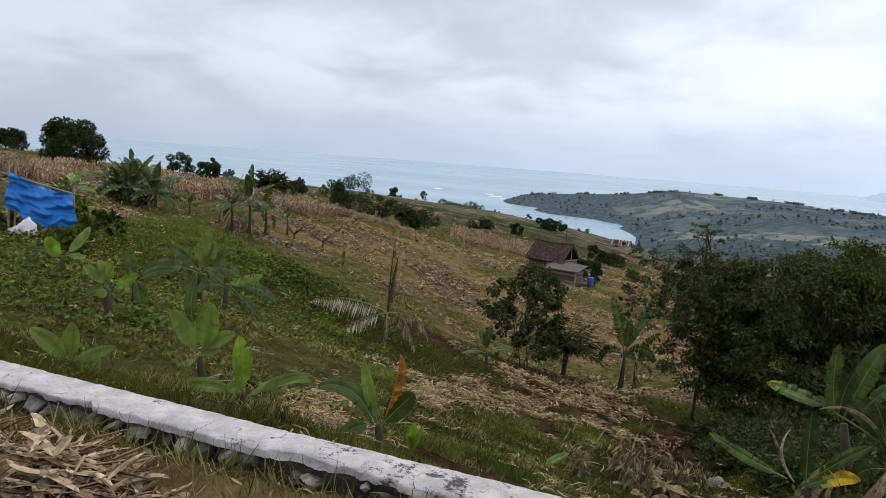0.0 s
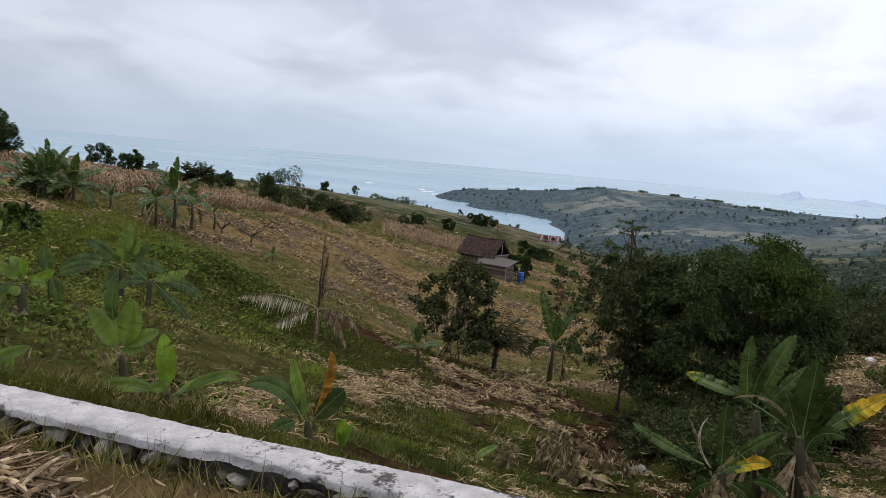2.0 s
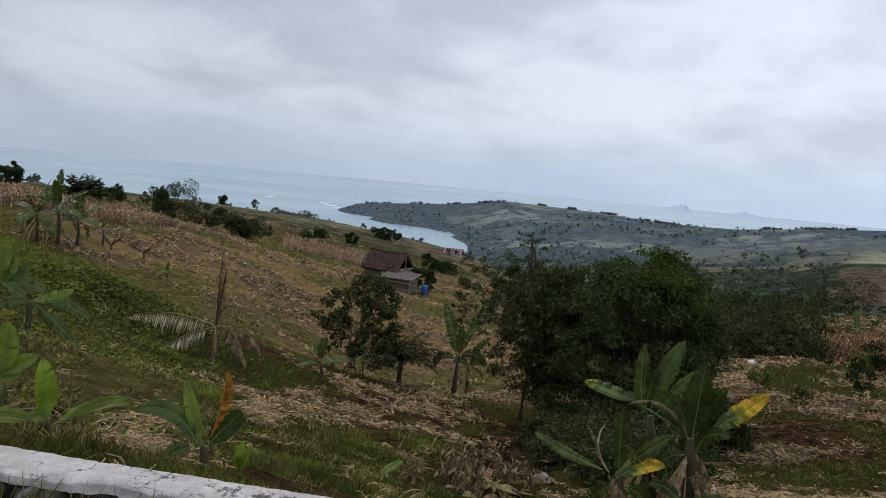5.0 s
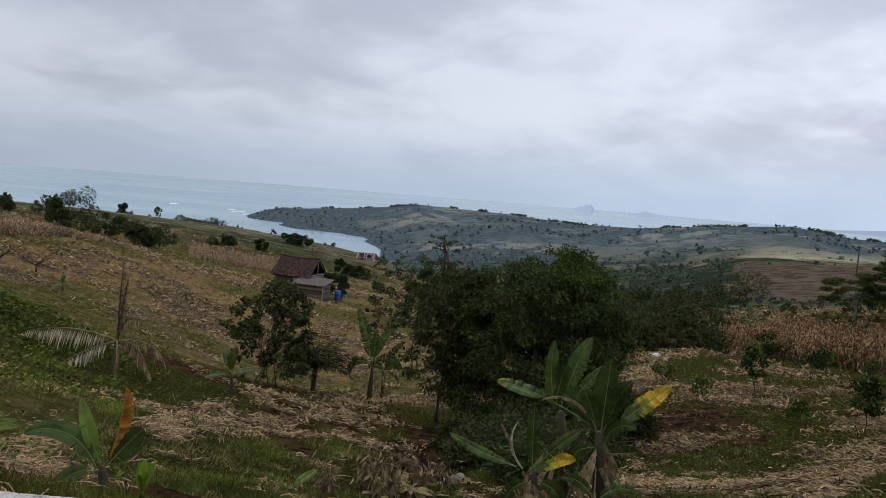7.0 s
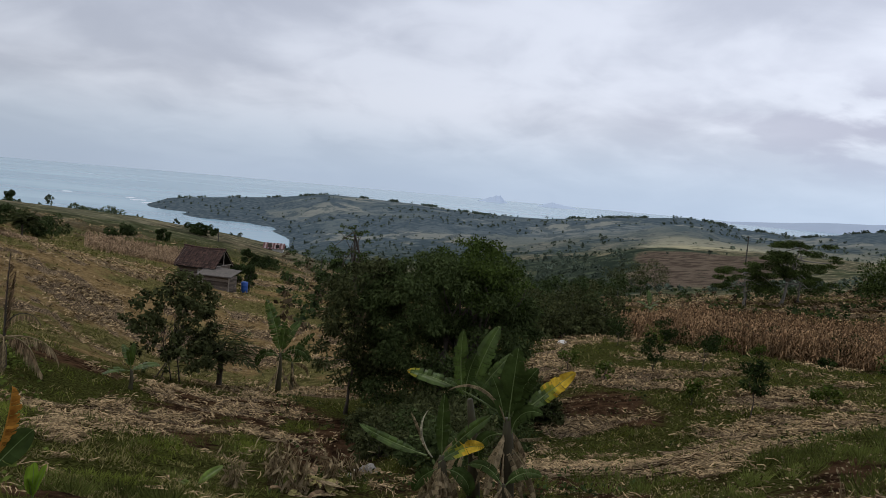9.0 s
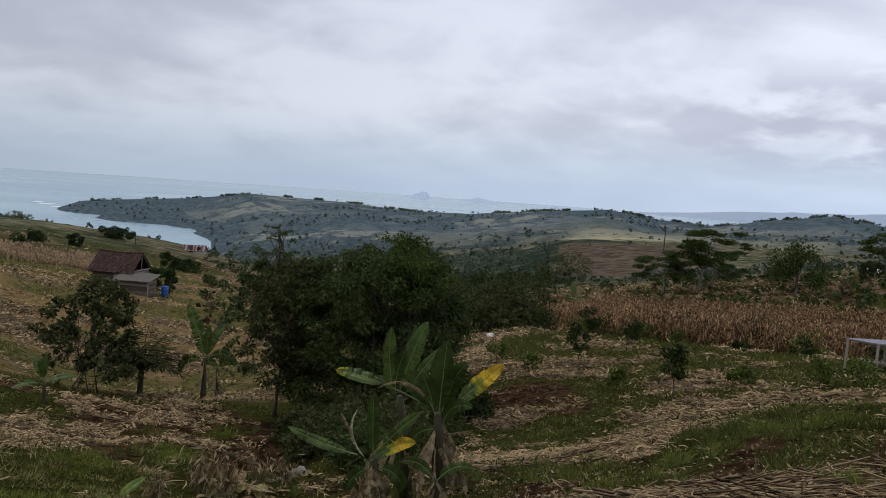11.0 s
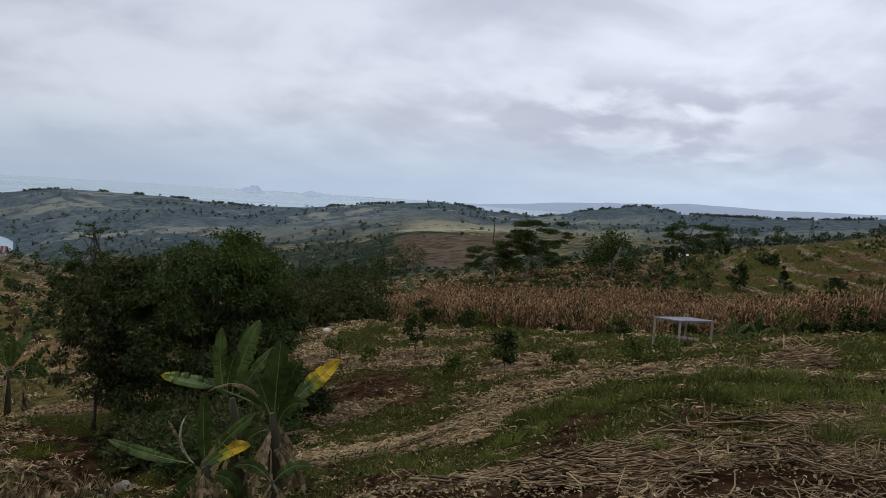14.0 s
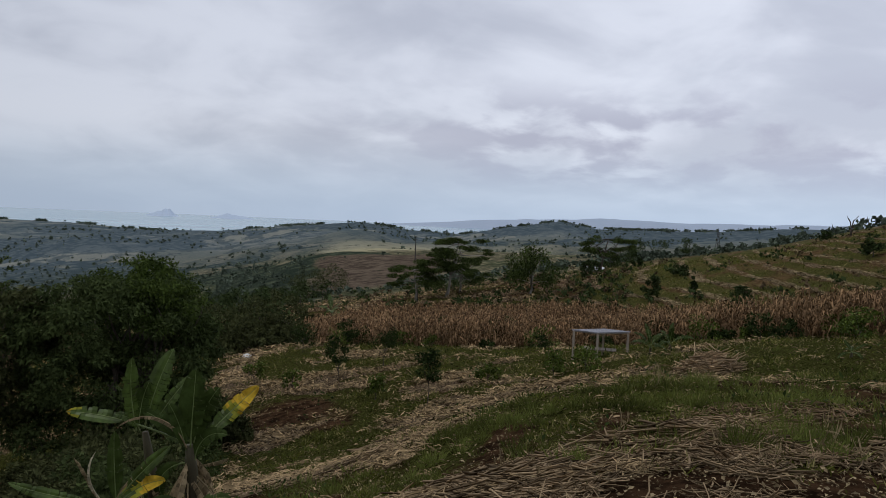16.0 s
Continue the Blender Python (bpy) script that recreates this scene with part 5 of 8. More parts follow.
# bananas farther off
FARB = "bananas among the fields"
shaped_banana(-6.37, 30.65, [(-0.01, 1.69, 0.1)], [
    (0.02, 1.56, -95, 79, 15, 2.58, 0.52, M_BANANA_DARK, 2, 0.12),
    (0.06, 1.69, 86, 77, 37, 1.67, 0.39, M_BANANA_DARK, 2, 0.12),
    (0.09, 1.62, 111, 43, 135, 1.58, 0.36, M_BANANA_DEEP, 2, 0.12),
    (0.02, 1.51, -69, 27, 144, 1.52, 0.34, M_BANANA_DEEP, 2, 0.12),
    (0.06, 1.69, 95, 87, 3, 1.42, 0.34, M_BANANA_DARK, 2, 0.12)],
    61, "tall banana plant with upright leaves and dry skirts", FARB, torn=0.5, dead=5)
shaped_banana(-5.94, 31.43, [(-0.04, 1.29, 0.08)], [
    (-0.03, 1.24, 109, 55, 102, 1.03, 0.35, M_BANANA_DEEP, 2, 0.12),
    (-0.03, 1.24, -80, 68, 182, 0.92, 0.3, M_BANANA_DEEP, 2, 0.12),
    (0.01, 1.34, 107, 75, 47, 1.67, 0.3, M_BANANA_DEEP, 2, 0.12),
    (-0.03, 1.24, 71, 7, 117, 1.17, 0.3, M_DEAD, 2, 0.12)],
    62, "banana plant with drooping leaves and dry skirts", FARB, torn=0.35, dead=4)
banana(-9.38, 22.6, 1.6, 1.05, 6, 63, M_BANANA_DARK, "small banana plant with flat spread leaves", FARB, stem=0.7, spread=(8, 80), droop=(20, 60), torn=0.3, width=0.25, turn=20)
banana(-34.8, 29.2, 3.2, 2.1, 19, 64, M_BANANA_DARK, "thick banana clump before the dry corn", FARB, stem=1.1, spread=(5, 85), droop=(10, 75), torn=0.3, dead=3, width=0.26)
banana(-33.7, 29.8, 3.0, 2.1, 17, 65, M_BANANA_DARK, "thick banana clump before the dry corn", FARB, stem=1.0, spread=(5, 85), droop=(12, 75), torn=0.3, dead=3, width=0.26, turn=50)
banana(-35.7, 28.8, 2.6, 2.1, 15, 66, M_BANANA_DARK, "thick banana clump before the dry corn", FARB, stem=0.9, spread=(-10, 80), droop=(25, 90), torn=0.3, dead=2, width=0.26, turn=90)
banana(-33.14, 31.9, 1.6, 1.1, 6, 67, M_BANANA_DARK, "small banana plant in the open field", FARB, stem=0.75, spread=(25, 75), droop=(15, 40), torn=0.2, width=0.24, turn=60)
banana(-29.4, 32.9, 3.7, 2.3, 9, 68, M_BANANA_DARK, "banana plant with brown bare stems", FARB, stem=2.0, spread=(0, 86), droop=(10, 110), torn=0.4, dead=4, width=0.25)
banana(-30.0, 32.1, 2.9, 2.0, 9, 69, M_BANANA_DARK, "banana plant with brown bare stems", FARB, stem=1.6, spread=(0, 75), droop=(20, 120), torn=0.4, dead=4, width=0.25, turn=70)
banana(-28.9, 33.8, 3.0, 2.0, 8, 70, M_BANANA_DARK, "banana plant with brown bare stems", FARB, stem=1.7, spread=(0, 75), droop=(20, 120), torn=0.4, dead=3, width=0.25, turn=130)
banana(-29.5, 36.6, 1.8, 0.8, 4, 71, M_BANANA_DARK, "small banana plant with few leaves", FARB, stem=1.0, spread=(20, 70), droop=(20, 80), torn=0.3, dead=2, width=0.24)
banana(-33.6, 24.4, 2.1, 1.5, 6, 72, M_BANANA, "banana plant behind the tarpaulin", FARB, stem=0.8, spread=(5, 60), droop=(25, 60), torn=0.2, width=0.3, turn=30)
banana(-24.4, 35.6, 1.05, 0.7, 5, 73, M_BANANA_DARK, "small banana plant in the straw field", FARB, stem=0.4, spread=(20, 80), droop=(20, 70), torn=0.2, width=0.24)
banana(18.6, 20.9, 1.0, 0.95, 7, 74, M_BANANA_DEEP, "low banana plant beside the shelter", FARB, stem=0.3, spread=(25, 80), droop=(40, 100), torn=0.4, width=0.2)
banana(19.8, 21.2, 0.9, 0.9, 6, 75, M_BANANA_DEEP, "low dark green banana plant beside the shelter", FARB, stem=0.3, spread=(25, 80), droop=(40, 100), torn=0.4, width=0.2, turn=70)
banana(22.0, 73.4, 2.6, 1.9, 7, 76, M_BANANA_DARK, "drooping banana plant at the valley edge", FARB, stem=1.0, spread=(5, 70), droop=(30, 110), torn=0.3, width=0.25)
banana(19.2, 13.4, 0.6, 0.5, 6, 77, M_BANANA_DEEP, "low banana shoot in the grass near the corn", FARB, stem=0.2, spread=(5, 60), droop=(30, 70), torn=0.3, width=0.25)


def dead_palm():
    root = new("withered_palm")
    x, y = -12.26, 20.6
    root.location = (x, y, ground_at(x, y) - 0.05)
    u = np.linspace(0, 1, 6)[:, None]
    Bag().add(*tube(u * np.array([0.0, 0.02, 0.75]), np.array([0.13, 0.11, 0.10, 0.10, 0.09, 0.07]), 8)).make("trunk", M_BARK, root, smooth=True)
    for k, (yaw, rise, droop, length) in enumerate(((20, 89, 4, 2.7), (70, 87, 8, 2.2))):
        frond(length, yaw, rise, droop, 81 + 7 * k, 60, 0.30, (0, 0.02, 0.7), -1.6, 0.12).make("frond", [M_STALK, M_BARK], root, "dry brown upright frond")
    frond(1.5, 100, 62, 130, 97, 26, 0.3, (0, 0.02, 1.2), 2.0, 0.08).make("frond", [M_STALK, M_BARK], root, "dry brown bent frond")
    for k, (yaw, rise, droop, length, mat, leaflet) in enumerate(((-114, 22, 42, 2.6, M_BLEACH, 0.62), (-126, -14, 30, 2.1, M_BLEACH, 0.52), (62, 5, 95, 1.9, M_DEAD, 0.40), (85, -25, 60, 1.8, M_DEAD, 0.4), (150, -15, 80, 1.3, M_DEAD, 0.3), (110, 10, 90, 1.6, M_STALK, 0.36))):
        frond(length, yaw, rise, droop, 83 + k, 40, leaflet, (0, 0.02, 0.95), 2.9, 0.065).make("frond", [mat, M_DEAD], root, "bleached hanging frond" if mat is M_BLEACH else "dry brown hanging frond")
    tagged(root, "withered young palm with bleached hanging fronds", "palm")


dead_palm()
palm(-8.81, 30.23, 1.2, 2.3, 22, 92, M_BUSH, "dark young palm beside a coarse-leaved tree", 0.11)
palm(-38.8, 45.8, 1.3, 2.0, 22, 90, M_BUSH, "small dark palm at the corn edge", fat=0.45)
palm(-44.9, 78.0, 1.5, 2.3, 20, 91, M_BUSH, "small dark palm in the field", fat=0.32)

# saplings of the orchard
ORCH = "orchard saplings"
for k, (x, y, h, w, tr) in enumerate(((9.92, 21.6, 1.8, 0.85, 0.85), (11.8, 30.8, 1.85, 1.15, 0.75), (9.35, 29.75, 1.8, 0.95, 0.5), (10.2, 39.1, 1.6, 1.3, 0.4), (12.6, 22.4, 0.85, 0.7, 0.1),
                                      (14.34, 20.88, 0.95, 0.7, 0.1), (14.98, 19.93, 0.72, 1.1, 0.05), (9.2, 24.61, 1.0, 0.65, 0.3), (21.5, 44.6, 1.9, 1.4, 0.4), (18.5, 42.2, 1.8, 1.3, 0.4),
                                      (24.8, 41.5, 2.0, 1.6, 0.4), (6.3, 32.4, 1.05, 0.9, 0.2), (7.34, 29.62, 0.8, 0.7, 0.15), (13.2, 40.5, 1.5, 1.1, 0.4), (21.2, 37.0, 1.4, 1.1, 0.3), (25.6, 28.4, 1.3, 1.0, 0.2), (27.6, 27.0, 1.2, 1.2, 0.2), (29.4, 27.2, 1.9, 1.2, 0.3))):
    tree("sapling", x, y, h * 1.06, w, tr, 400 + 7 * k, 800 if h > 1.1 else 420, 0.13, M_SAPLING if h > 1.1 else M_CREEPER, M_BARK, "young round-crowned sapling in the straw field" if h > 1.2 else "small low sapling in the straw field", "sapling", ORCH, base=tr, n=10, clump=0.42, thick=0.022, sink=0.03, count=5)
tree("sapling", -18.91, 15.25, 0.95, 0.5, 0.2, 620, 160, 0.16, M_SAPLING, M_BARK, "slender leafy sapling in the grass", "sapling", n=8, clump=0.4, base=0.15, thick=0.02)

# trees of the ridge on the seaward side
tree("round_tree", -60.6, 44.3, 4.2, 5.3, 0.6, 131, 9000, 0.34, M_FAR_TREE, M_BARK, "round dark tree standing above the dry corn", n=30, base=0.3, thick=0.14, sink=0.5)
tree("round_tree", -67.6, 42.4, 2.0, 3.0, 0.6, 132, 3600, 0.30, M_FAR_TREE, M_BARK, "round dark tree on the ridge", n=20, base=0.3)
RIDGE = "trees along the ridge"
for k, (x, y, h, w) in enumerate(((-69.2, 65.2, 2.6, 3.0), (-66.0, 66.6, 2.2, 2.2), (-67.6, 68.4, 3.0, 1.3), (-63.7, 89.7, 3.1, 3.4), (-60.6, 87.0, 2.8, 3.0), (-57.7, 87.7, 4.2, 4.8), (-54.2, 88.4, 2.6, 3.0), (-62.0, 78.5, 2.2, 2.7),
                                  (-49.0, 85.5, 2.1, 3.4), (-46.4, 86.6, 2.3, 3.6), (-45.9, 104.7, 2.3, 4.2), (-43.3, 113.9, 1.8, 2.1), (-44.2, 130.4, 2.1, 3.0), (-41.8, 131.0, 2.2, 3.0), (-26.8, 103.2, 3.3, 2.4), (-25.5, 109.3, 1.7, 3.6),
                                  (-87.0, 146.0, 2.6, 2.6), (-17.6, 128.0, 2.6, 3.2), (-20.0, 76.0, 2.0, 1.6), (-17.9, 69.3, 2.2, 0.9), (-21.6, 79.0, 1.5, 2.2))):
    tree("field_tree", x, y, h * (1.3 if y < 100 else 1.0), w * (1.2 if y < 100 else 1.0), 0.25 * h, 700 + 5 * k, 2400, 0.28, M_FAR_TREE, M_BARK, "dark bushy tree at the edge of the fields", "tree", RIDGE, n=14, base=0.08 * h, thick=0.06, count=4)
# paler than the ridge trees: the haze over the knoll is in the colour
M_KNOLL = foliage("hazy_leaves", (0.060, 0.082, 0.062), (0.120, 0.150, 0.110), scale=0.1)
for k in range(30):
    g = np.random.default_rng(900 + k)
    x, y = -94.8 + 11 * g.normal(), 203 + 6 * g.normal()
    tree("knoll_tree", x, y, 1.5 + (6 + 4 * g.random()) * math.exp(-((x + 94.8) / 14) ** 2), 7.5 + 3 * g.random(), 1.0, 910 + k, 1100, 0.7, M_KNOLL, M_BARK, "hazy green tree on a wooded knoll above the sea", "tree", "trees on the wooded knoll", n=12, base=0.5, count=3)

# feathery and round trees behind the corn
layered("feathery_tree", 40.4, 84.0, 8.3, 9.2, 141, 17000, 0.24, M_ACACIA, M_PALE_BARK, "tall feathery tree with flat spread tiers", tiers=5, lean=2.4)
layered("feathery_tree", 36.9, 85.6, 4.8, 8.0, 142, 9000, 0.24, M_ACACIA, M_PALE_BARK, "low feathery tree with spread tiers", tiers=3, lean=-0.8, thick=0.03)
layered("feathery_tree", 43.6, 86.5, 4.4, 8.0, 143, 6000, 0.24, M_ACACIA, M_PALE_BARK, "low feathery tree behind the corn", tiers=3, thick=0.03)
layered("feathery_tree", 73.2, 95.2, 6.4, 8.8, 144, 6500, 0.30, M_ACACIA, M_BARK, "dark feathery tree with leaning tiers", tiers=4, lean=2.0)
layered("feathery_tree", -6.6, 62.0, 8.6, 3.6, 145, 1500, 0.22, M_ACACIA, M_BARK, "tall slim feathery tree above the hollow", tiers=6, lean=-1.2, thick=0.014)
tree("round_tree", 47.0, 74.4, 5.7, 5.6, 1.2, 151, 4200, 0.30, M_ACACIA, M_PALE_BARK, "round green tree behind the corn", n=26, base=0.7, hollow=0.3)
RIGHT = "trees on the far slope"
for k, (x, y, h, w) in enumerate(((51.3, 58.4, 2.7, 1.9), (52.2, 47.5, 1.8, 2.2), (54.7, 55.8, 2.2, 0.6), (129, 152.7, 5.4, 4.8), (134, 150, 4.4, 5.0), (124.8, 129.8, 4.4, 4.4), (65.3, 69.0, 1.7, 2.6), (106.3, 80.3, 1.6, 1.8), (72.2, 48.9, 2.5, 2.2), (62.0, 84.0, 2.5, 2.0),
                                  (66.5, 88.5, 2.2, 2.4), (98, 118, 3.2, 4.4), (104, 124, 3.6, 3.4), (112, 116, 3.0, 3.6), (82, 104, 2.6, 3.0), (78, 92, 2.0, 1.6))):
    tree("slope_tree", x, y, h, w, 0.3 * h, 1200 + 5 * k, 900, 0.30, M_FAR_TREE, M_BARK, "dark rounded tree on the terraced slope", "tree", RIGHT, n=14, base=0.1 * h, thick=0.06, count=4)
VALLEY = "trees in the valley"
g = np.random.default_rng(77)
for k in range(46):
    yaw, d = radians(g.uniform(-9, 17)), g.uniform(58, 150)
    x, y = d * math.sin(yaw), d * math.cos(yaw)
    h = g.uniform(2.2, 4.6)
    if math.degrees(yaw) > 12 and d < 78:
        continue
    tree("valley_tree", x, y, h, h * g.uniform(0.8, 1.3), 0.3 * h, 1500 + 5 * k, 650, 0.36, M_FAR_TREE, M_BARK, "dark bushy tree in the shaded valley", "tree", VALLEY, n=12, base=0.1 * h, thick=0.07, count=3)
for k, (x, y, h, w) in enumerate(((8.6, 47.5, 1.5, 2.6), (10.2, 48.4, 1.4, 2.4), (11.8, 48.9, 1.6, 2.6), (13.2, 49.5, 1.3, 2.2), (7.2, 48.0, 1.8, 2.8), (9.4, 50.5, 2.0, 3.0), (11.9, 58.8, 3.2, 4.6), (8.8, 57.0, 3.4, 4.4), (14.6, 60.0, 2.6, 4.0), (14.5, 78.7, 3.3, 5.5), (18.4, 80.0, 3.0, 5.0), (5.4, 54.0, 4.0, 4.6), (17.0, 62.5, 1.6, 2.0), (41, 152, 6.5, 8), (46, 158, 7, 8), (36, 148, 5, 7), (31, 150, 4.5, 7), (50, 165, 6, 7))):
    tree("valley_tree", x, y, h, w, 0.2 * h, 1800 + 5 * k, 1500, 0.30, M_BUSH, M_BARK, "dark spreading thicket tree in the valley", "tree", VALLEY, n=16, base=0.1, thick=0.08, count=4)
for k, (x, y, h, w) in enumerate(((-20.65, 15.4, 1.0, 0.5), (-20.8, 16.1, 0.8, 0.5), (-19.5, 14.4, 0.4, 0.9), (-22.6, 14.2, 0.7, 1.0), (-20.2, 15.0, 0.4, 0.6), (-23.2, 16.5, 1.6, 1.6), (-18.3, 13.0, 0.6, 1.2), (-21.8, 12.6, 0.6, 1.1))):
    tree("weed_shrub", x, y, h, w, 0.2, 2100 + 5 * k, 520, 0.15, M_CREEPER, M_BARK, "leafy green weed shrub round the tarpaulin", "shrub", "weeds round the tarpaulin", n=10, base=0.05, thick=0.02, count=4, aspect=0.6)


# ------------------------------------------------------------------ hut, shelters, poles and other made things
M_TILE = surface("old_brown_roof_tile", [(0.25, (0.026, 0.016, 0.013)), (0.5, (0.062, 0.034, 0.026)), (0.75, (0.110, 0.062, 0.046))], 3, 20, 0.9, 0.4, 0.02, island=0.35)
M_PLANK = surface("weathered_plank", [(0.25, (0.050, 0.038, 0.030)), (0.5, (0.135, 0.106, 0.083)), (0.75, (0.25, 0.205, 0.165))], 2, 25, 0.9, 0.4, 0.01, piece=0.4, stretch=(0.3, 1, 3))
M_SHEET = surface("dull_metal_sheet", [(0.3, (0.075, 0.065, 0.055)), (0.7, (0.16, 0.14, 0.12))], 3, 20, 0.8, 0.2, 0.01)
M_PALE_SHEET = surface("pale_metal_sheet", [(0.3, (0.22, 0.22, 0.245)), (0.7, (0.33, 0.33, 0.36))], 2, 20, 0.5, 0.1, 0.01)
M_WHITE_SHEET = surface("white_roof_sheet", [(0.3, (0.50, 0.50, 0.52)), (0.7, (0.66, 0.66, 0.68))], 2, 15, 0.6, 0.1, 0.01)
M_RED_TILE = surface("red_roof_sheet", [(0.3, (0.085, 0.038, 0.034)), (0.7, (0.15, 0.065, 0.058))], 2, 15, 0.8, 0.2, 0.01)
M_FADED = surface("faded_roof_sheet", [(0.3, (0.24, 0.17, 0.16)), (0.7, (0.34, 0.27, 0.26))], 2, 15, 0.8, 0.2, 0.01)
M_PLASTER = surface("pale_plaster", [(0.3, (0.40, 0.38, 0.35)), (0.7, (0.55, 0.53, 0.49))], 2, 20, 0.9, 0.2, 0.01)
M_TIMBER = surface("grey_timber", [(0.3, (0.20, 0.17, 0.14)), (0.7, (0.40, 0.35, 0.29))], 5, 40, 0.9, 0.3, 0.01, stretch=(1, 1, 0.2))
M_BLUE_DRUM = surface("blue_plastic_drum", [(0.3, (0.02, 0.07, 0.28)), (0.7, (0.04, 0.12, 0.40))], 3, 30, 0.45, 0.1, 0.005)
M_TARP = surface("blue_tarpaulin", [(0.3, (0.012, 0.10, 0.36)), (0.7, (0.03, 0.22, 0.58))], 4, 30, 0.4, 0.25, 0.01)
M_SACK = surface("white_woven_sack", [(0.3, (0.55, 0.54, 0.52)), (0.7, (0.80, 0.79, 0.77))], 6, 60, 0.8, 0.3, 0.01)
# near-black colour that stands for the unlit inside of the buildings
M_DARKNESS = surface("interior_darkness", [(0.3, (0.018, 0.015, 0.012)), (0.7, (0.035, 0.03, 0.025))], 3, 20, 0.95, 0.1, 0.01)
M_POST = surface("pale_timber", [(0.3, (0.30, 0.245, 0.185)), (0.7, (0.50, 0.42, 0.33))], 5, 40, 0.9, 0.3, 0.01, stretch=(1, 1, 0.2))
M_POLE = surface("dark_pole", [(0.3, (0.04, 0.035, 0.03)), (0.7, (0.09, 0.08, 0.07))], 5, 40, 0.9, 0.2, 0.01)


def boards(name, x0, x1, y, z0, z1, axis, g, root, label="", high=0.2):
    """A wall of horizontal boards with gaps and uneven ends on three battens, along x (axis 0) or y (axis 1)."""
    bag, z = Bag(), z0
    for q in (0.08, 0.5, 0.92):
        c = x0 + (x1 - x0) * q
        bag.add(*(box(c, y + 0.05, (z0 + z1) / 2, 0.05, 0.05, z1 - z0) if axis == 0 else box(y - 0.05, c, (z0 + z1) / 2, 0.05, 0.05, z1 - z0)))
    wall = bag.make(name, M_TIMBER, root, label)
    while z < z1 - 0.03:
        h = min(high * (0.8 + 0.4 * g.random()), z1 - z)
        a, b = x0 - 0.05 * g.random(), x1 + 0.05 * g.random()
        if axis == 0:
            piece = box((a + b) / 2, y + 0.015 * g.normal(), z + h / 2, b - a, 0.03, h - 0.015)
        else:
            piece = box(y + 0.015 * g.normal(), (a + b) / 2, z + h / 2, 0.03, b - a, h - 0.015)
        Bag().add(*piece).make("board", M_PLANK, wall)
        z += h


def tile_slope(x0, x1, y0, z0, y1, z1, g, tile=0.24):
    """One roof slope of overlapping tiles, from the eave (y0, z0) to the ridge (y1, z1)."""
    bag = Bag()
    run = math.hypot(y1 - y0, z1 - z0)
    rows, cols = int(run / (tile * 0.85)), int((x1 - x0) / tile)
    dy, dz = (y1 - y0) / run, (z1 - z0) / run
    ny, nz = -dz * (1 if y1 > y0 else -1), abs(dy)
    for r in range(rows):
        for c in range(cols):
            s = run * r / rows
            lift = 0.035 + 0.05 * g.random() ** 2
            sag = -0.10 * math.sin(math.pi * (c + 0.5) / cols) * (0.4 + 0.6 * r / rows) + 0.03 * math.sin(2.3 * c + r)
            x = x0 + (x1 - x0) * (c + 0.5) / cols + 0.01 * g.normal()
            L, w = run / rows * 1.25, (x1 - x0) / cols * 0.97
            v = []
            for q, up in ((0, lift), (L, 0.012)):
                for k, bow in ((-0.5, 0.0), (0.0, 0.03), (0.5, 0.0)):
                    v.append((x + k * w, y0 + dy * (s + q) + ny * (up + bow), z0 + dz * (s + q) + nz * (up + bow) + sag))
            bag.add(v, [(0, 1, 4, 3), (1, 2, 5, 4)])
    return bag


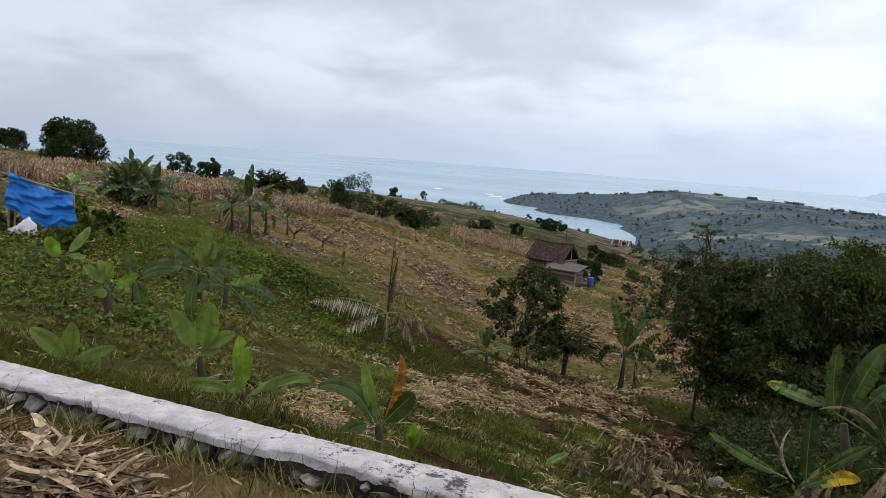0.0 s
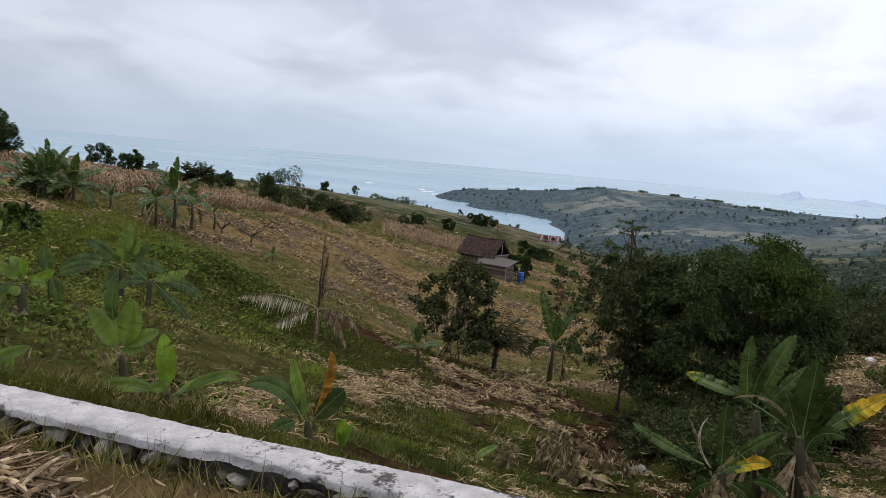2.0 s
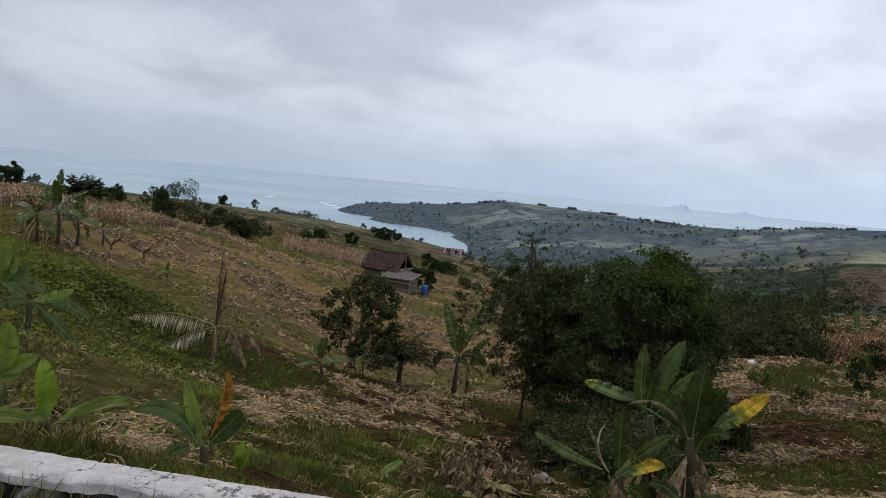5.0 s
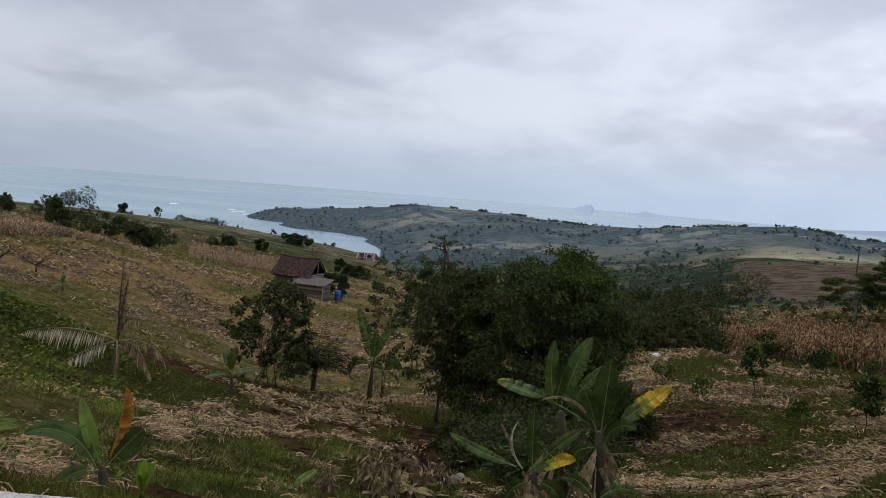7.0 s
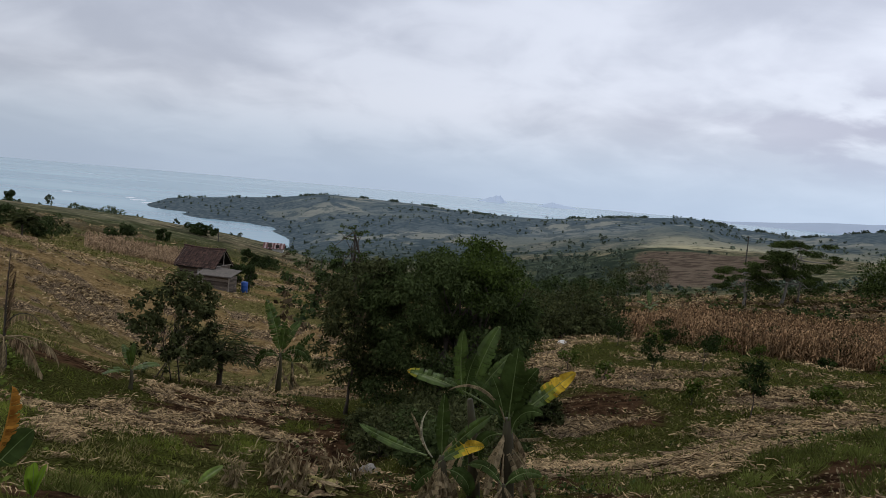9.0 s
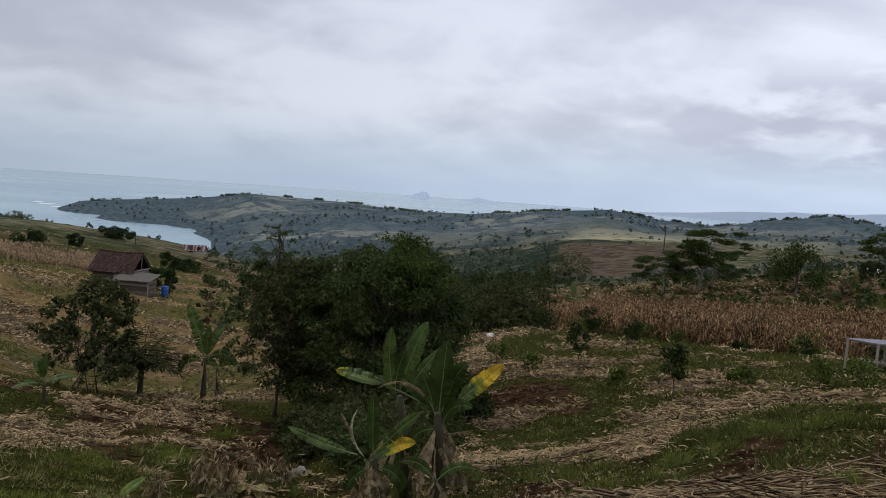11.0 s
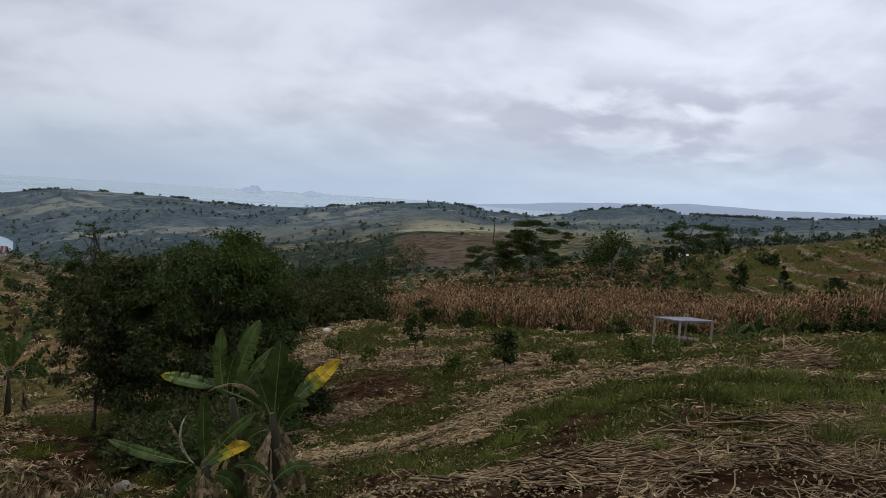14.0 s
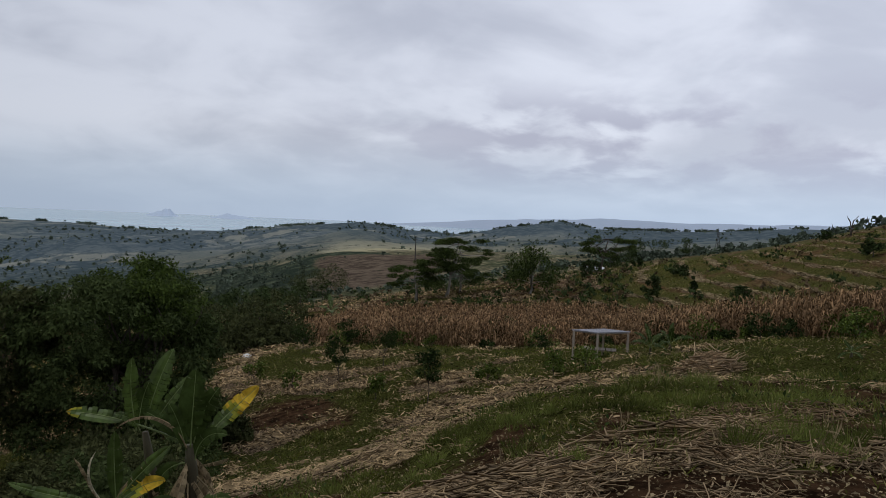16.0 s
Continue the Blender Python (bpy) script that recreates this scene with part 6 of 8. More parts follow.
def build_hut():
    g = np.random.default_rng(3)
    root = new("hut")
    x, y = -21.75, 68.3
    root.matrix_world = pose(x, y, ground_at(x, y) - 0.15, 0, 0, -14)
    boards("wall", -2.1, 1.65, -1.35, 0.0, 2.1, 0, g, root, "weathered grey plank wall")
    boards("wall", -2.1, 1.65, 1.35, 0.0, 2.1, 0, g, root)
    for sx in (-2.12, 1.67):
        boards("wall", -1.35, 1.35, sx, 0.0, 2.15, 1, g, root)
    Bag().add(*box(-0.05, 0, 2.05, 3.3, 2.6, 0.05)).make("loft_floor", M_DARKNESS, root)
    for sgn in (-1, 1):
        tile_slope(-2.4, 1.95, sgn * 1.75, 1.95, 0.0, 3.62, g).make("roof", M_TILE, root, "roof slope of old brown clay tiles")
        Bag().add(np.array([(-2.35, sgn * 1.7, 1.83), (1.9, sgn * 1.7, 1.83), (1.9, 0, 3.45), (-2.35, 0, 3.45)]), [(0, 1, 2, 3)]).make("roof_underlay", M_DARKNESS, root)
    Bag().add(*tube([(-2.45, 0, 3.68), (-0.2, 0, 3.56), (2.0, 0, 3.67)], [0.09, 0.09, 0.09], 7)).make("ridge_cap", M_TILE, root)
    for sx in (-2.2, 1.8):
        b = Bag()
        b.add(*tube([(sx, -1.7, 1.93), (sx, 0, 3.55)], [0.06, 0.06], 5))
        b.add(*tube([(sx, 1.7, 1.93), (sx, 0, 3.55)], [0.06, 0.06], 5))
        b.add(*tube([(sx, -1.4, 2.12), (sx, 1.4, 2.12)], [0.05, 0.05], 5))
        b.add(*tube([(sx, 0, 2.12), (sx, 0, 3.5)], [0.04, 0.04], 5))
        b.make("gable_frame", M_TIMBER, root)
    Bag().add(*box(0.35, -1.41, 1.15, 0.7, 0.04, 1.5)).make("panel", M_PLASTER, root, "bleached pale wall panel")
    # lean-to in front of the gable end
    boards("lean_to_wall", 1.3, 3.95, -2.6, 0.0, 1.5, 0, g, root, "plank wall of the lean-to")
    boards("lean_to_wall", -2.6, -1.2, 3.95, 0.0, 1.55, 1, g, root)
    boards("lean_to_wall", -2.6, -1.4, 1.3, 0.0, 1.55, 1, g, root)
    b = Bag()
    for k in range(5):
        x0 = 0.80 + k * 0.70
        b.add([(x0, -2.9, 1.50 + 0.02 * k), (x0 + 0.72, -2.9, 1.51 + 0.02 * k), (x0 + 0.72, -1.05, 2.16 - 0.03 * k), (x0, -1.05, 2.16 - 0.03 * k),
               (x0, -2.9, 1.47), (x0 + 0.72, -2.9, 1.48), (x0 + 0.72, -1.05, 2.03), (x0, -1.05, 2.03)], [(0, 1, 2, 3), (7, 6, 5, 4), (0, 4, 5, 1), (1, 5, 6, 2), (3, 2, 6, 7), (0, 3, 7, 4)])
    b.make("lean_to_roof", M_SHEET, root, "dull grey sheet roof")
    for px, py in ((-2.1, -1.35), (1.65, -1.35), (1.65, 1.35), (-2.1, 1.35), (3.95, -2.6), (1.3, -2.6)):
        Bag().add(*tube([(px, py, -0.3), (px, py, 2.05 if py != -2.6 else 1.48)], [0.06, 0.055], 6)).make("post", M_TIMBER, root)
    tagged(root, "small weathered plank hut with a brown tiled roof", "hut")


build_hut()


def barrel(x, y, h, r):
    root = new("drum")
    root.location = (x, y, ground_at(x, y))
    zs = np.array([0, 0.02, 0.3, 0.33, 0.36, 0.64, 0.67, 0.70, 0.97, 1.0]) * h
    rs = np.array([0.94, 1, 1, 1.05, 1, 1, 1.05, 1, 1, 0.94]) * r
    Bag().add(*tube(np.c_[0 * zs, 0 * zs, zs], rs, 18)).make("body", M_BLUE_DRUM, root, smooth=True)
    Bag().add(*tube([(0, 0, h), (0, 0, h + 0.03)], [r * 0.85, r * 0.83], 18)).make("lid", M_BLUE_DRUM, root)
    tagged(root, "blue plastic drum beside the hut", "drum")


barrel(-17.75, 67.3, 0.95, 0.31)


def build_tarp():
    root = new("tarpaulin_shelter")
    x, y = -21.3, 14.9
    root.matrix_world = pose(x, y, ground_at(x, y), 0, 0, 56)
    # local x runs to the right along the sheet, y away from the road
    nu, nv = 70, 44
    u, v = np.meshgrid(np.linspace(0, 1, nu), np.linspace(0, 1, nv))
    top = 1.80 - 0.66 * u - 0.12 * np.sin(np.pi * u) + 0.03 * np.abs(np.sin(9 * u))
    low = 0.55 - 0.62 * u + 0.10 * np.sin(8 * u + 1) + 0.06 * np.sin(19 * u)
    z = top + (low - top) * v
    xx = -1.30 + 1.85 * u + 0.05 * np.sin(7 * v + 3 * u) + 0.05 * v * (u > 0.9)
    # diagonal pulls from the corners, sagging folds below the rope
    pull = np.sin(16 * (v + 0.75 * u) + 3 * fbm(u * 3, v * 3, 72)) * 0.055 + np.sin(31 * (v + 0.4 * u) + 5 * fbm(u * 4, v * 4, 73)) * 0.030
    sag = np.sin(13 * (u - 0.5 * v) + 2) * 0.05 * v + np.abs(np.sin(9 * u + 2 * v)) * 0.06 * (1 - v)
    yy = 0.05 - 0.42 * v + pull + sag + (fbm(u * 9, v * 9, 70) - 0.5) * 0.12 + (fbm(u * 4, v * 4, 71) - 0.5) * 0.30
    i, j = np.meshgrid(np.arange(nv - 1), np.arange(nu - 1), indexing="ij")
    q = np.stack([i * nu + j, i * nu + j + 1, (i + 1) * nu + j + 1, (i + 1) * nu + j], -1).reshape(-1, 4)
    P = np.c_[xx.ravel(), yy.ravel(), z.ravel()]
    sheet = np.concatenate([P, P + (0, 0.012, 0)])
    fast("sheet", sheet, np.concatenate([q, q[:, ::-1] + len(P)]), M_TARP, root, "wrinkled bright blue tarpaulin", smooth=True)
    for px, h in ((-1.27, 2.15), (-1.1, 2.0), (0.52, 1.45), (-1.6, 1.7)):
        Bag().add(*tube([(px, 0.15, -0.2), (px + 0.03, 0.17, h)], [0.035, 0.028], 6)).make("pole", M_TIMBER, root)
    Bag().add(*tube([(-1.45, 0.1, 1.76), (-0.3, 0.1, 1.42), (0.6, 0.1, 1.16)], [0.03, 0.03, 0.025], 6)).make("rail", M_TIMBER, root)
    for k in range(3):
        Bag().add(*box(-1.6, -0.05, 0.85 + 0.28 * k, 0.75, 0.03, 0.12, 0.1)).make("plank", M_PLANK, root)
    tagged(root, "bright blue tarpaulin hung from rough wooden poles", "shelter")


build_tarp()


def lump(name, x, y, w, d, h, mat, label, category, seed, sink=0.02):
    bm = bmesh.new()
    bmesh.ops.create_icosphere(bm, subdivisions=3, radius=0.5)
    g = np.random.default_rng(seed)
    ph = g.random(6) * 6
    for v in bm.verts:
        p = v.co.normalized()
        k = 1 + 0.05 * math.sin(17 * p.x + 9 * p.y + ph[3]) + 0.05 * math.sin(19 * p.y - 11 * p.z + ph[4]) + 0.12 * math.sin(6 * p.x + ph[0]) + 0.10 * math.sin(8 * p.y + ph[1] + 3 * p.z) + 0.06 * math.sin(15 * p.z + ph[2] + 6 * p.x)
        v.co = Vector((p.x * w * 0.5 * k, p.y * d * 0.5 * k, max(-0.35, p.z) * h * 0.6 * k + 0.2 * h))
    me = bpy.data.meshes.new(name)
    bm.to_mesh(me)
    bm.free()
    me.materials.append(mat)
    me.polygons.foreach_set("use_smooth", [True] * len(me.polygons))
    ob = new(name, me)
    ob.location = (x, y, ground_at(x, y) - sink)
    ob.rotation_euler = (0, 0, g.random() * 3)
    return tagged(ob, label, category)


lump("sack", -20.75, 13.65, 0.62, 0.5, 0.6, M_SACK, "bulging white woven sack in the weeds", "sack", 1)
lump("sack", -21.5, 13.9, 0.6, 0.5, 0.35, M_SACK, "flattened white woven sack in the weeds", "sack", 2)
lump("sack", 7.9, 42.9, 0.80, 0.5, 0.26, M_SACK, "white sack lying on the straw", "sack", 3)
for k, (x, y, w) in enumerate(((-1.75, 13.9, 0.5), (-1.25, 13.6, 0.42), (-2.2, 13.4, 0.35), (-1.6, 13.1, 0.3), (-0.9, 12.8, 0.38))):
    lump("rock", x, y, w, w * 0.8, w * 0.8, M_STONE, "dark grey rock in the gully", "rock", 20 + k, 0.08)


def build_pavilion():
    root = new("field_table")
    x, y = 18.5, 23.75
    z = ground_at(x, y)
    root.matrix_world = pose(x, y, z, 0, 0, -38)
    corners = [(-1.17, 0.08), (-0.12, -0.58), (1.17, -0.06), (0.12, 0.60)]
    top = [(px, py, 1.09 + 0.05 * px) for px, py in corners]
    b = Bag().add(top + [(px, py, 1.06 + 0.05 * px) for px, py in corners], [(0, 1, 2, 3), (7, 6, 5, 4), (0, 4, 5, 1), (1, 5, 6, 2), (2, 6, 7, 3), (3, 7, 4, 0)])
    for k in range(8):
        q = (k + 0.5) / 8
        p0 = [top[0][n] * (1 - q) + top[1][n] * q for n in range(3)]
        p1 = [top[3][n] * (1 - q) + top[2][n] * q for n in range(3)]
        b.add(*tube([p0, p1], [0.010, 0.010], 5))
    b.make("top", M_PALE_SHEET, root, "pale ribbed sheet top")
    for k, (px, py) in enumerate(corners):
        px, py = px * 0.92, py * 0.92
        c, sn = math.cos(radians(-38)), math.sin(radians(-38))
        foot = ground_at(x + px * c - py * sn, y + px * sn + py * c) - z - 0.1
        Bag().add(*box(px, py, (1.05 + 0.05 * px + foot) / 2, 0.09, 0.09, 1.05 + 0.05 * px - foot)).make("post", M_POST, root)
        nx, ny = corners[(k + 1) % 4]
        Bag().add(*tube([(px, py, 1.03 + 0.05 * px), (nx * 0.92, ny * 0.92, 1.03 + 0.046 * nx)], [0.025, 0.025], 5)).make("rail", M_TIMBER, root)
    b = Bag()
    for k in range(6):
        b.add(*box(-0.55 + 0.22 * k, 0.02, 0.33, 0.19, 0.6, 0.03))
    b.make("bench", M_PLANK, root, "low slatted bench under the top")
    tagged(root, "small open field shelter with a pale flat top on posts", "shelter")


build_pavilion()


def sticks(n, seed, cx, cy, spread, high, length, radius, mat, name, label, category, flat=0.25, kind="", patchy=True, heading=0.0, turn=1.1):
    """A heap or scatter of bent dry stalks lying across each other."""
    g = np.random.default_rng(seed)
    a, q = g.random(n) * 2 * np.pi, np.sqrt(g.random(n))
    x, y = cx + spread[0] * q * np.cos(a), cy + spread[1] * q * np.sin(a)
    if patchy:
        keep = fbm(x / 0.7, y / 0.5, 120) > 0.40 + 0.2 * g.random(n)
        x, y, q = x[keep], y[keep], q[keep]
    n = len(x)
    L, th = length * (0.35 + 1.1 * g.random(n) ** 1.6), heading + g.normal(size=n) * turn
    lift = high * (1 - q * q) * g.random(n) ** 0.6 if high > 0.3 else high * (1 - q) * g.random(n)
    way, side = np.stack([np.cos(th), np.sin(th)], 1), np.stack([-np.sin(th), np.cos(th)], 1)
    tilt, bow = g.normal(size=n) * flat * L, g.normal(size=n) * 0.10 * L
    R = radius * (0.55 + 0.9 * g.random(n))
    rings = []
    for s, w in ((-0.5, 1.0), (-0.17, 0.95), (0.17, 0.85), (0.5, 0.55)):
        p = np.stack([x, y], 1) + way * (s * L)[:, None] + side * (bow * (1 - 4 * s * s))[:, None]
        z = land(p[:, 0], p[:, 1]) + lift + 0.012 + np.maximum(0, s * tilt) + 0.03 * L
        for b in (0.4, 2.5, 4.6):
            rings.append(np.c_[p + side * (math.cos(b) * R * w)[:, None], z + math.sin(b) * R * w])
    v = np.stack(rings, 1).reshape(-1, 3)
    face = np.array([(3 * i + j, 3 * i + (j + 1) % 3, 3 * i + 3 + (j + 1) % 3, 3 * i + 3 + j) for i in range(3) for j in range(3)])
    ob = fast(name, v, (np.arange(n)[:, None, None] * 12 + face).reshape(-1, 4), mat)
    return tagged(ob, label, category, kind=kind)


sticks(700, 41, 15.15, 14.7, (0.82, 0.65), 0.62, 0.62, 0.020, M_HEAP, "stalk_heap", "heaped mound of pale dry corn stalks on the grass", "stalk heap", 0.40, kind="stuff", patchy=False, heading=-0.7, turn=1.1)
sticks(2300, 42, 3.1, 5.5, (1.3, 1.3), 0.12, 0.38, 0.011, M_PALE_STALK, "stalk_litter", "dry corn stalks strewn over the bank", "litter", 0.16, kind="stuff", heading=-0.45, turn=0.7)
sticks(2300, 43, 5.35, 5.65, (1.5, 0.85), 0.16, 0.44, 0.012, M_PALE_STALK, "stalk_litter", "dry corn stalks strewn over the bank", "litter", 0.16, kind="stuff", heading=-0.75, turn=0.7)
sticks(1700, 49, 5.2, 4.3, (2.4, 1.1), 0.05, 0.30, 0.010, M_PALE_STALK, "stalk_litter", "broken dry stalks trodden into bare earth", "litter", 0.2, kind="stuff")
sticks(900, 48, 7.6, 6.4, (1.6, 0.8), 0.06, 0.28, 0.008, M_STALK, "stalk_litter", "dry corn stalks strewn over the bank", "litter", 0.16, kind="stuff")
sticks(1900, 44, 4.8, 13.0, (2.6, 1.5), 0.12, 0.45, 0.014, M_PALE_STALK, "stalk_litter", "row of dry corn stalks along the terrace", "litter", 0.10, kind="stuff", heading=0.35, turn=0.4)
sticks(1300, 45, 10.4, 18.6, (4.0, 0.8), 0.14, 0.5, 0.017, M_PALE_STALK, "stalk_litter", "row of dry corn stalks along the terrace", "litter", 0.10, kind="stuff", heading=0.1, turn=0.5)
sticks(2400, 46, 4.4, 3.7, (1.8, 0.9), 0.05, 0.20, 0.005, M_PALE_STALK, "stalk_litter", "short dry stalks on bare earth", "litter", 0.35, kind="stuff")
sticks(420, 47, -3.0, 1.95, (0.7, 0.26), 0.12, 0.34, 0.006, M_STALK, "stalk_heap", "pile of dry stalks before the wall", "stalk heap", 0.15, kind="stuff", patchy=False)


def fallen_branch(x, y, length, turn, seed):
    """A thin dead branch with a fork, lying on the ground."""
    g = np.random.default_rng(seed)
    root = new("fallen_branch")
    root.matrix_world = pose(x, y, ground_at(x, y) + 0.012, 0, 0, turn)
    u = np.linspace(-0.5, 0.5, 9)
    path = np.c_[u * length, 0.03 * length * np.sin(7 * u + 1), 0.012 + 0.02 * np.abs(np.sin(5 * u))]
    Bag().add(*tube(path, np.linspace(0.013, 0.005, 9), 6)).make("stem", M_BARK, root, smooth=True)
    for k in (3, 5, 6):
        end = path[k] + (0.12 + 0.08 * g.random(), (-1) ** k * 0.07, 0.03)
        Bag().add(*tube([path[k], (path[k] + end) / 2 + (0, 0, 0.01), end], [0.006, 0.005, 0.003], 5)).make("twig", M_BARK, root)
    tagged(root, "thin dead branch lying on the bare earth", "branch")


fallen_branch(-2.42, 2.03, 0.62, -22, 5)


def sheaf(name, x, y, n, seed, spread, length, width, mat, label, category, high):
    """A heap of long dry leaves, curled and flattened."""
    g = np.random.default_rng(seed)
    bag = Bag()
    for k in range(n):
        px, py = x + spread[0] * g.normal() * 0.5, y + spread[1] * g.normal() * 0.5
        q = math.hypot((px - x) / spread[0], (py - y) / spread[1])
        b = blade(length * (0.5 + g.random()), width * (0.5 + g.random()), g.random() * 360, 14 * g.normal(), 60 * g.random() - 10, seed * 100 + k, 0.1, fold=70 * g.random() - 20, roll=50 * g.normal(),
                  base=(px, py, ground_at(px, py) + 0.02 + high * max(0, 1 - q) * g.random()), steps=5, stalk=0.02)
        for v in b.v:
            bag.v.append(v)
        bag.f += [tuple(i + bag.n for i in f) for f in b.f]
        bag.s += [k % 3 if isinstance(mat, list) else 0] * len(b.f)
        bag.n += b.n
    return tagged(bag.make(name, mat), label, category, kind="stuff")


sheaf("leaf_heap", -2.95, 1.92, 460, 5, (0.55, 0.26), 0.20, 0.040, [M_HEAP, M_STALK, M_DEAD], "heap of dry corn husks and leaves before the wall", "leaf heap", 0.16)
sheaf("leaf_heap", -1.45, 10.3, 60, 6, (0.55, 0.6), 0.30, 0.10, [M_GRASS_DRY, M_DEAD, M_STALK], "heap of dry banana leaves in the gully", "leaf heap", 0.3)


def dry_shrub(x, y, h, seed, label, twigs=26, leaves=60):
    g = np.random.default_rng(seed)
    root = new("dry_shrub")
    root.location = (x, y, ground_at(x, y) - 0.03)
    bag, tips = Bag(), []
    for k in range(twigs):
        a, lean = g.random() * 6.28, 0.1 + 0.4 * g.random()
        L = h * (0.5 + 0.5 * g.random())
        p = np.array([[0.1 * g.normal(), 0.1 * g.normal(), 0], [0.5 * lean * L * math.cos(a), 0.5 * lean * L * math.sin(a), 0.55 * L], [lean * L * math.cos(a), lean * L * math.sin(a), L]])
        bag.add(*tube(p, np.array([0.010, 0.007, 0.003]) * (0.6 + h * 0.5), 4, False))
        tips += [p[1], p[2]]
    bag.make("twig_frame", M_DEAD, root)
    t = np.array(tips)[g.integers(0, len(tips), leaves)] + g.normal(size=(leaves, 3)) * 0.06
    v, f = kites(t, g.normal(size=(leaves, 3)) - (0, 0, 0.8), g.normal(size=(leaves, 3)), (0.14 + 0.1 * g.random(leaves)) * min(1.0, 1.4 * h), np.full(leaves, 0.045 * min(1.0, 1.4 * h)))
    fast("dry_leaves", v, f, M_DEAD, root)
    return tagged(root, label, "shrub", "dry shrubs")


for k, (x, y, h) in enumerate(((-1.7, 10.0, 0.75), (-2.1, 10.4, 0.7), (-1.35, 10.9, 0.6), (-2.5, 9.6, 0.5), (-1.0, 11.3, 0.5))):
    dry_shrub(x, y, h, 60 + k, "withered brown shrub at the gully edge")
for k, (x, y, h) in enumerate(((5.6, 6.6, 0.35), (4.0, 6.6, 0.3), (8.4, 9.2, 0.4), (9.6, 10.4, 0.45), (5.4, 4.0, 0.35), (6.2, 4.4, 0.4), (3.2, 4.7, 0.25), (6.9, 5.0, 0.35), (5.0, 4.6, 0.3), (4.4, 3.6, 0.22), (4.9, 3.9, 0.2), (5.6, 3.7, 0.24), (3.7, 4.1, 0.2), (4.2, 5.0, 0.22))):
    dry_shrub(x, y, h, 80 + k, "bare dry stalks standing on the bank", 5, 4)


def far_house(name, x, y, turn, w, d, wall, ridge, roof_mat, label, stripes=False):
    root = new(name)
    root.matrix_world = pose(x, y, ground_at(x, y) - 0.2, 0, 0, turn)
    for cx, cy, sx, sy in ((0, -d / 2, w, 0.12), (0, d / 2, w, 0.12), (-w / 2, 0, 0.12, d - 0.13), (w / 2, 0, 0.12, d - 0.13)):
        Bag().add(*box(cx, cy, wall / 2, sx, sy, wall)).make("wall", M_PLASTER, root)
    for sgn in (-1, 1):
        b = Bag()
        e = 0.35
        k = 13
        for c in range(k):
            xa, xb = -w / 2 - e + (w + 2 * e) * c / k, -w / 2 - e + (w + 2 * e) * (c + 0.96) / k
            lo, hi = (sgn * (d / 2 + e), wall - 0.15), (0, ridge)
            v = [(xa, lo[0], lo[1]), (xb, lo[0], lo[1]), (xb, hi[0], hi[1]), (xa, hi[0], hi[1])]
            b.add(v + [(p[0], p[1], p[2] - 0.05) for p in v], [(0, 1, 2, 3), (7, 6, 5, 4), (0, 4, 5, 1), (1, 5, 6, 2), (2, 6, 7, 3), (3, 7, 4, 0)], slot=(c % 2) if stripes else 0)
        b.make("roof", [roof_mat, M_FADED], root)
    for sx in (-w / 2 + 0.03, w / 2 - 0.03):
        Bag().add(np.array([(sx, -d / 2, wall - 0.01), (sx, d / 2, wall - 0.01), (sx, 0, ridge - 0.06), (sx + 0.04, -d / 2, wall - 0.01), (sx + 0.04, d / 2, wall - 0.01), (sx + 0.04, 0, ridge - 0.06)]),
                  [(0, 1, 2), (5, 4, 3), (0, 2, 5, 3), (1, 4, 5, 2), (0, 3, 4, 1)]).make("gable", M_PLASTER, root)
    Bag().add(*box(-w * 0.2, -d / 2 - 0.07, 0.85, 0.75, 0.05, 1.6)).make("door", M_PLANK, root)
    Bag().add(*box(w * 0.22, -d / 2 - 0.07, 1.1, 0.7, 0.05, 0.6)).make("window", M_DARKNESS, root)
    tagged(root, label, "house")


far_house("farm_house", -31.0, 137.0, 6, 3.3, 2.4, 0.85, 1.65, M_RED_TILE, "small farm house with a red and pale striped roof", True)
far_house("farm_house", 77.6, 102.7, -36, 3.0, 1.8, 0.40, 0.85, M_WHITE_SHEET, "small white-roofed farm house among trees")


def utility_pole(x, y, h, label, arms=2, r=0.11):
    root = new("utility_pole")
    root.location = (x, y, ground_at(x, y) - 0.3)
    Bag().add(*tube([(0, 0, 0), (0, 0, h)], [r, r * 0.6], 8)).make("pole", M_POLE, root)
    for k in range(arms):
        Bag().add(*box(0, 0, h - 0.4 - 0.8 * k, 1.5, 0.1, 0.1)).make("crossarm", M_POLE, root)
    tagged(root, label, "pole")


utility_pole(97.85, 230.1, 8.4, "dark utility pole at the ploughed field", r=0.2)
utility_pole(36.4, 84.2, 2.6, "short pale post among the trees", 0, 0.06)
utility_pole(-16.8, 105.5, 4.2, "thin post in the straw field", 0, 0.07)
utility_pole(-38.6, 126.9, 2.2, "thin post at the field edge", 0, 0.08)
utility_pole(78.5, 168.0, 3.4, "thin post in the ploughed field", 0, 0.09)


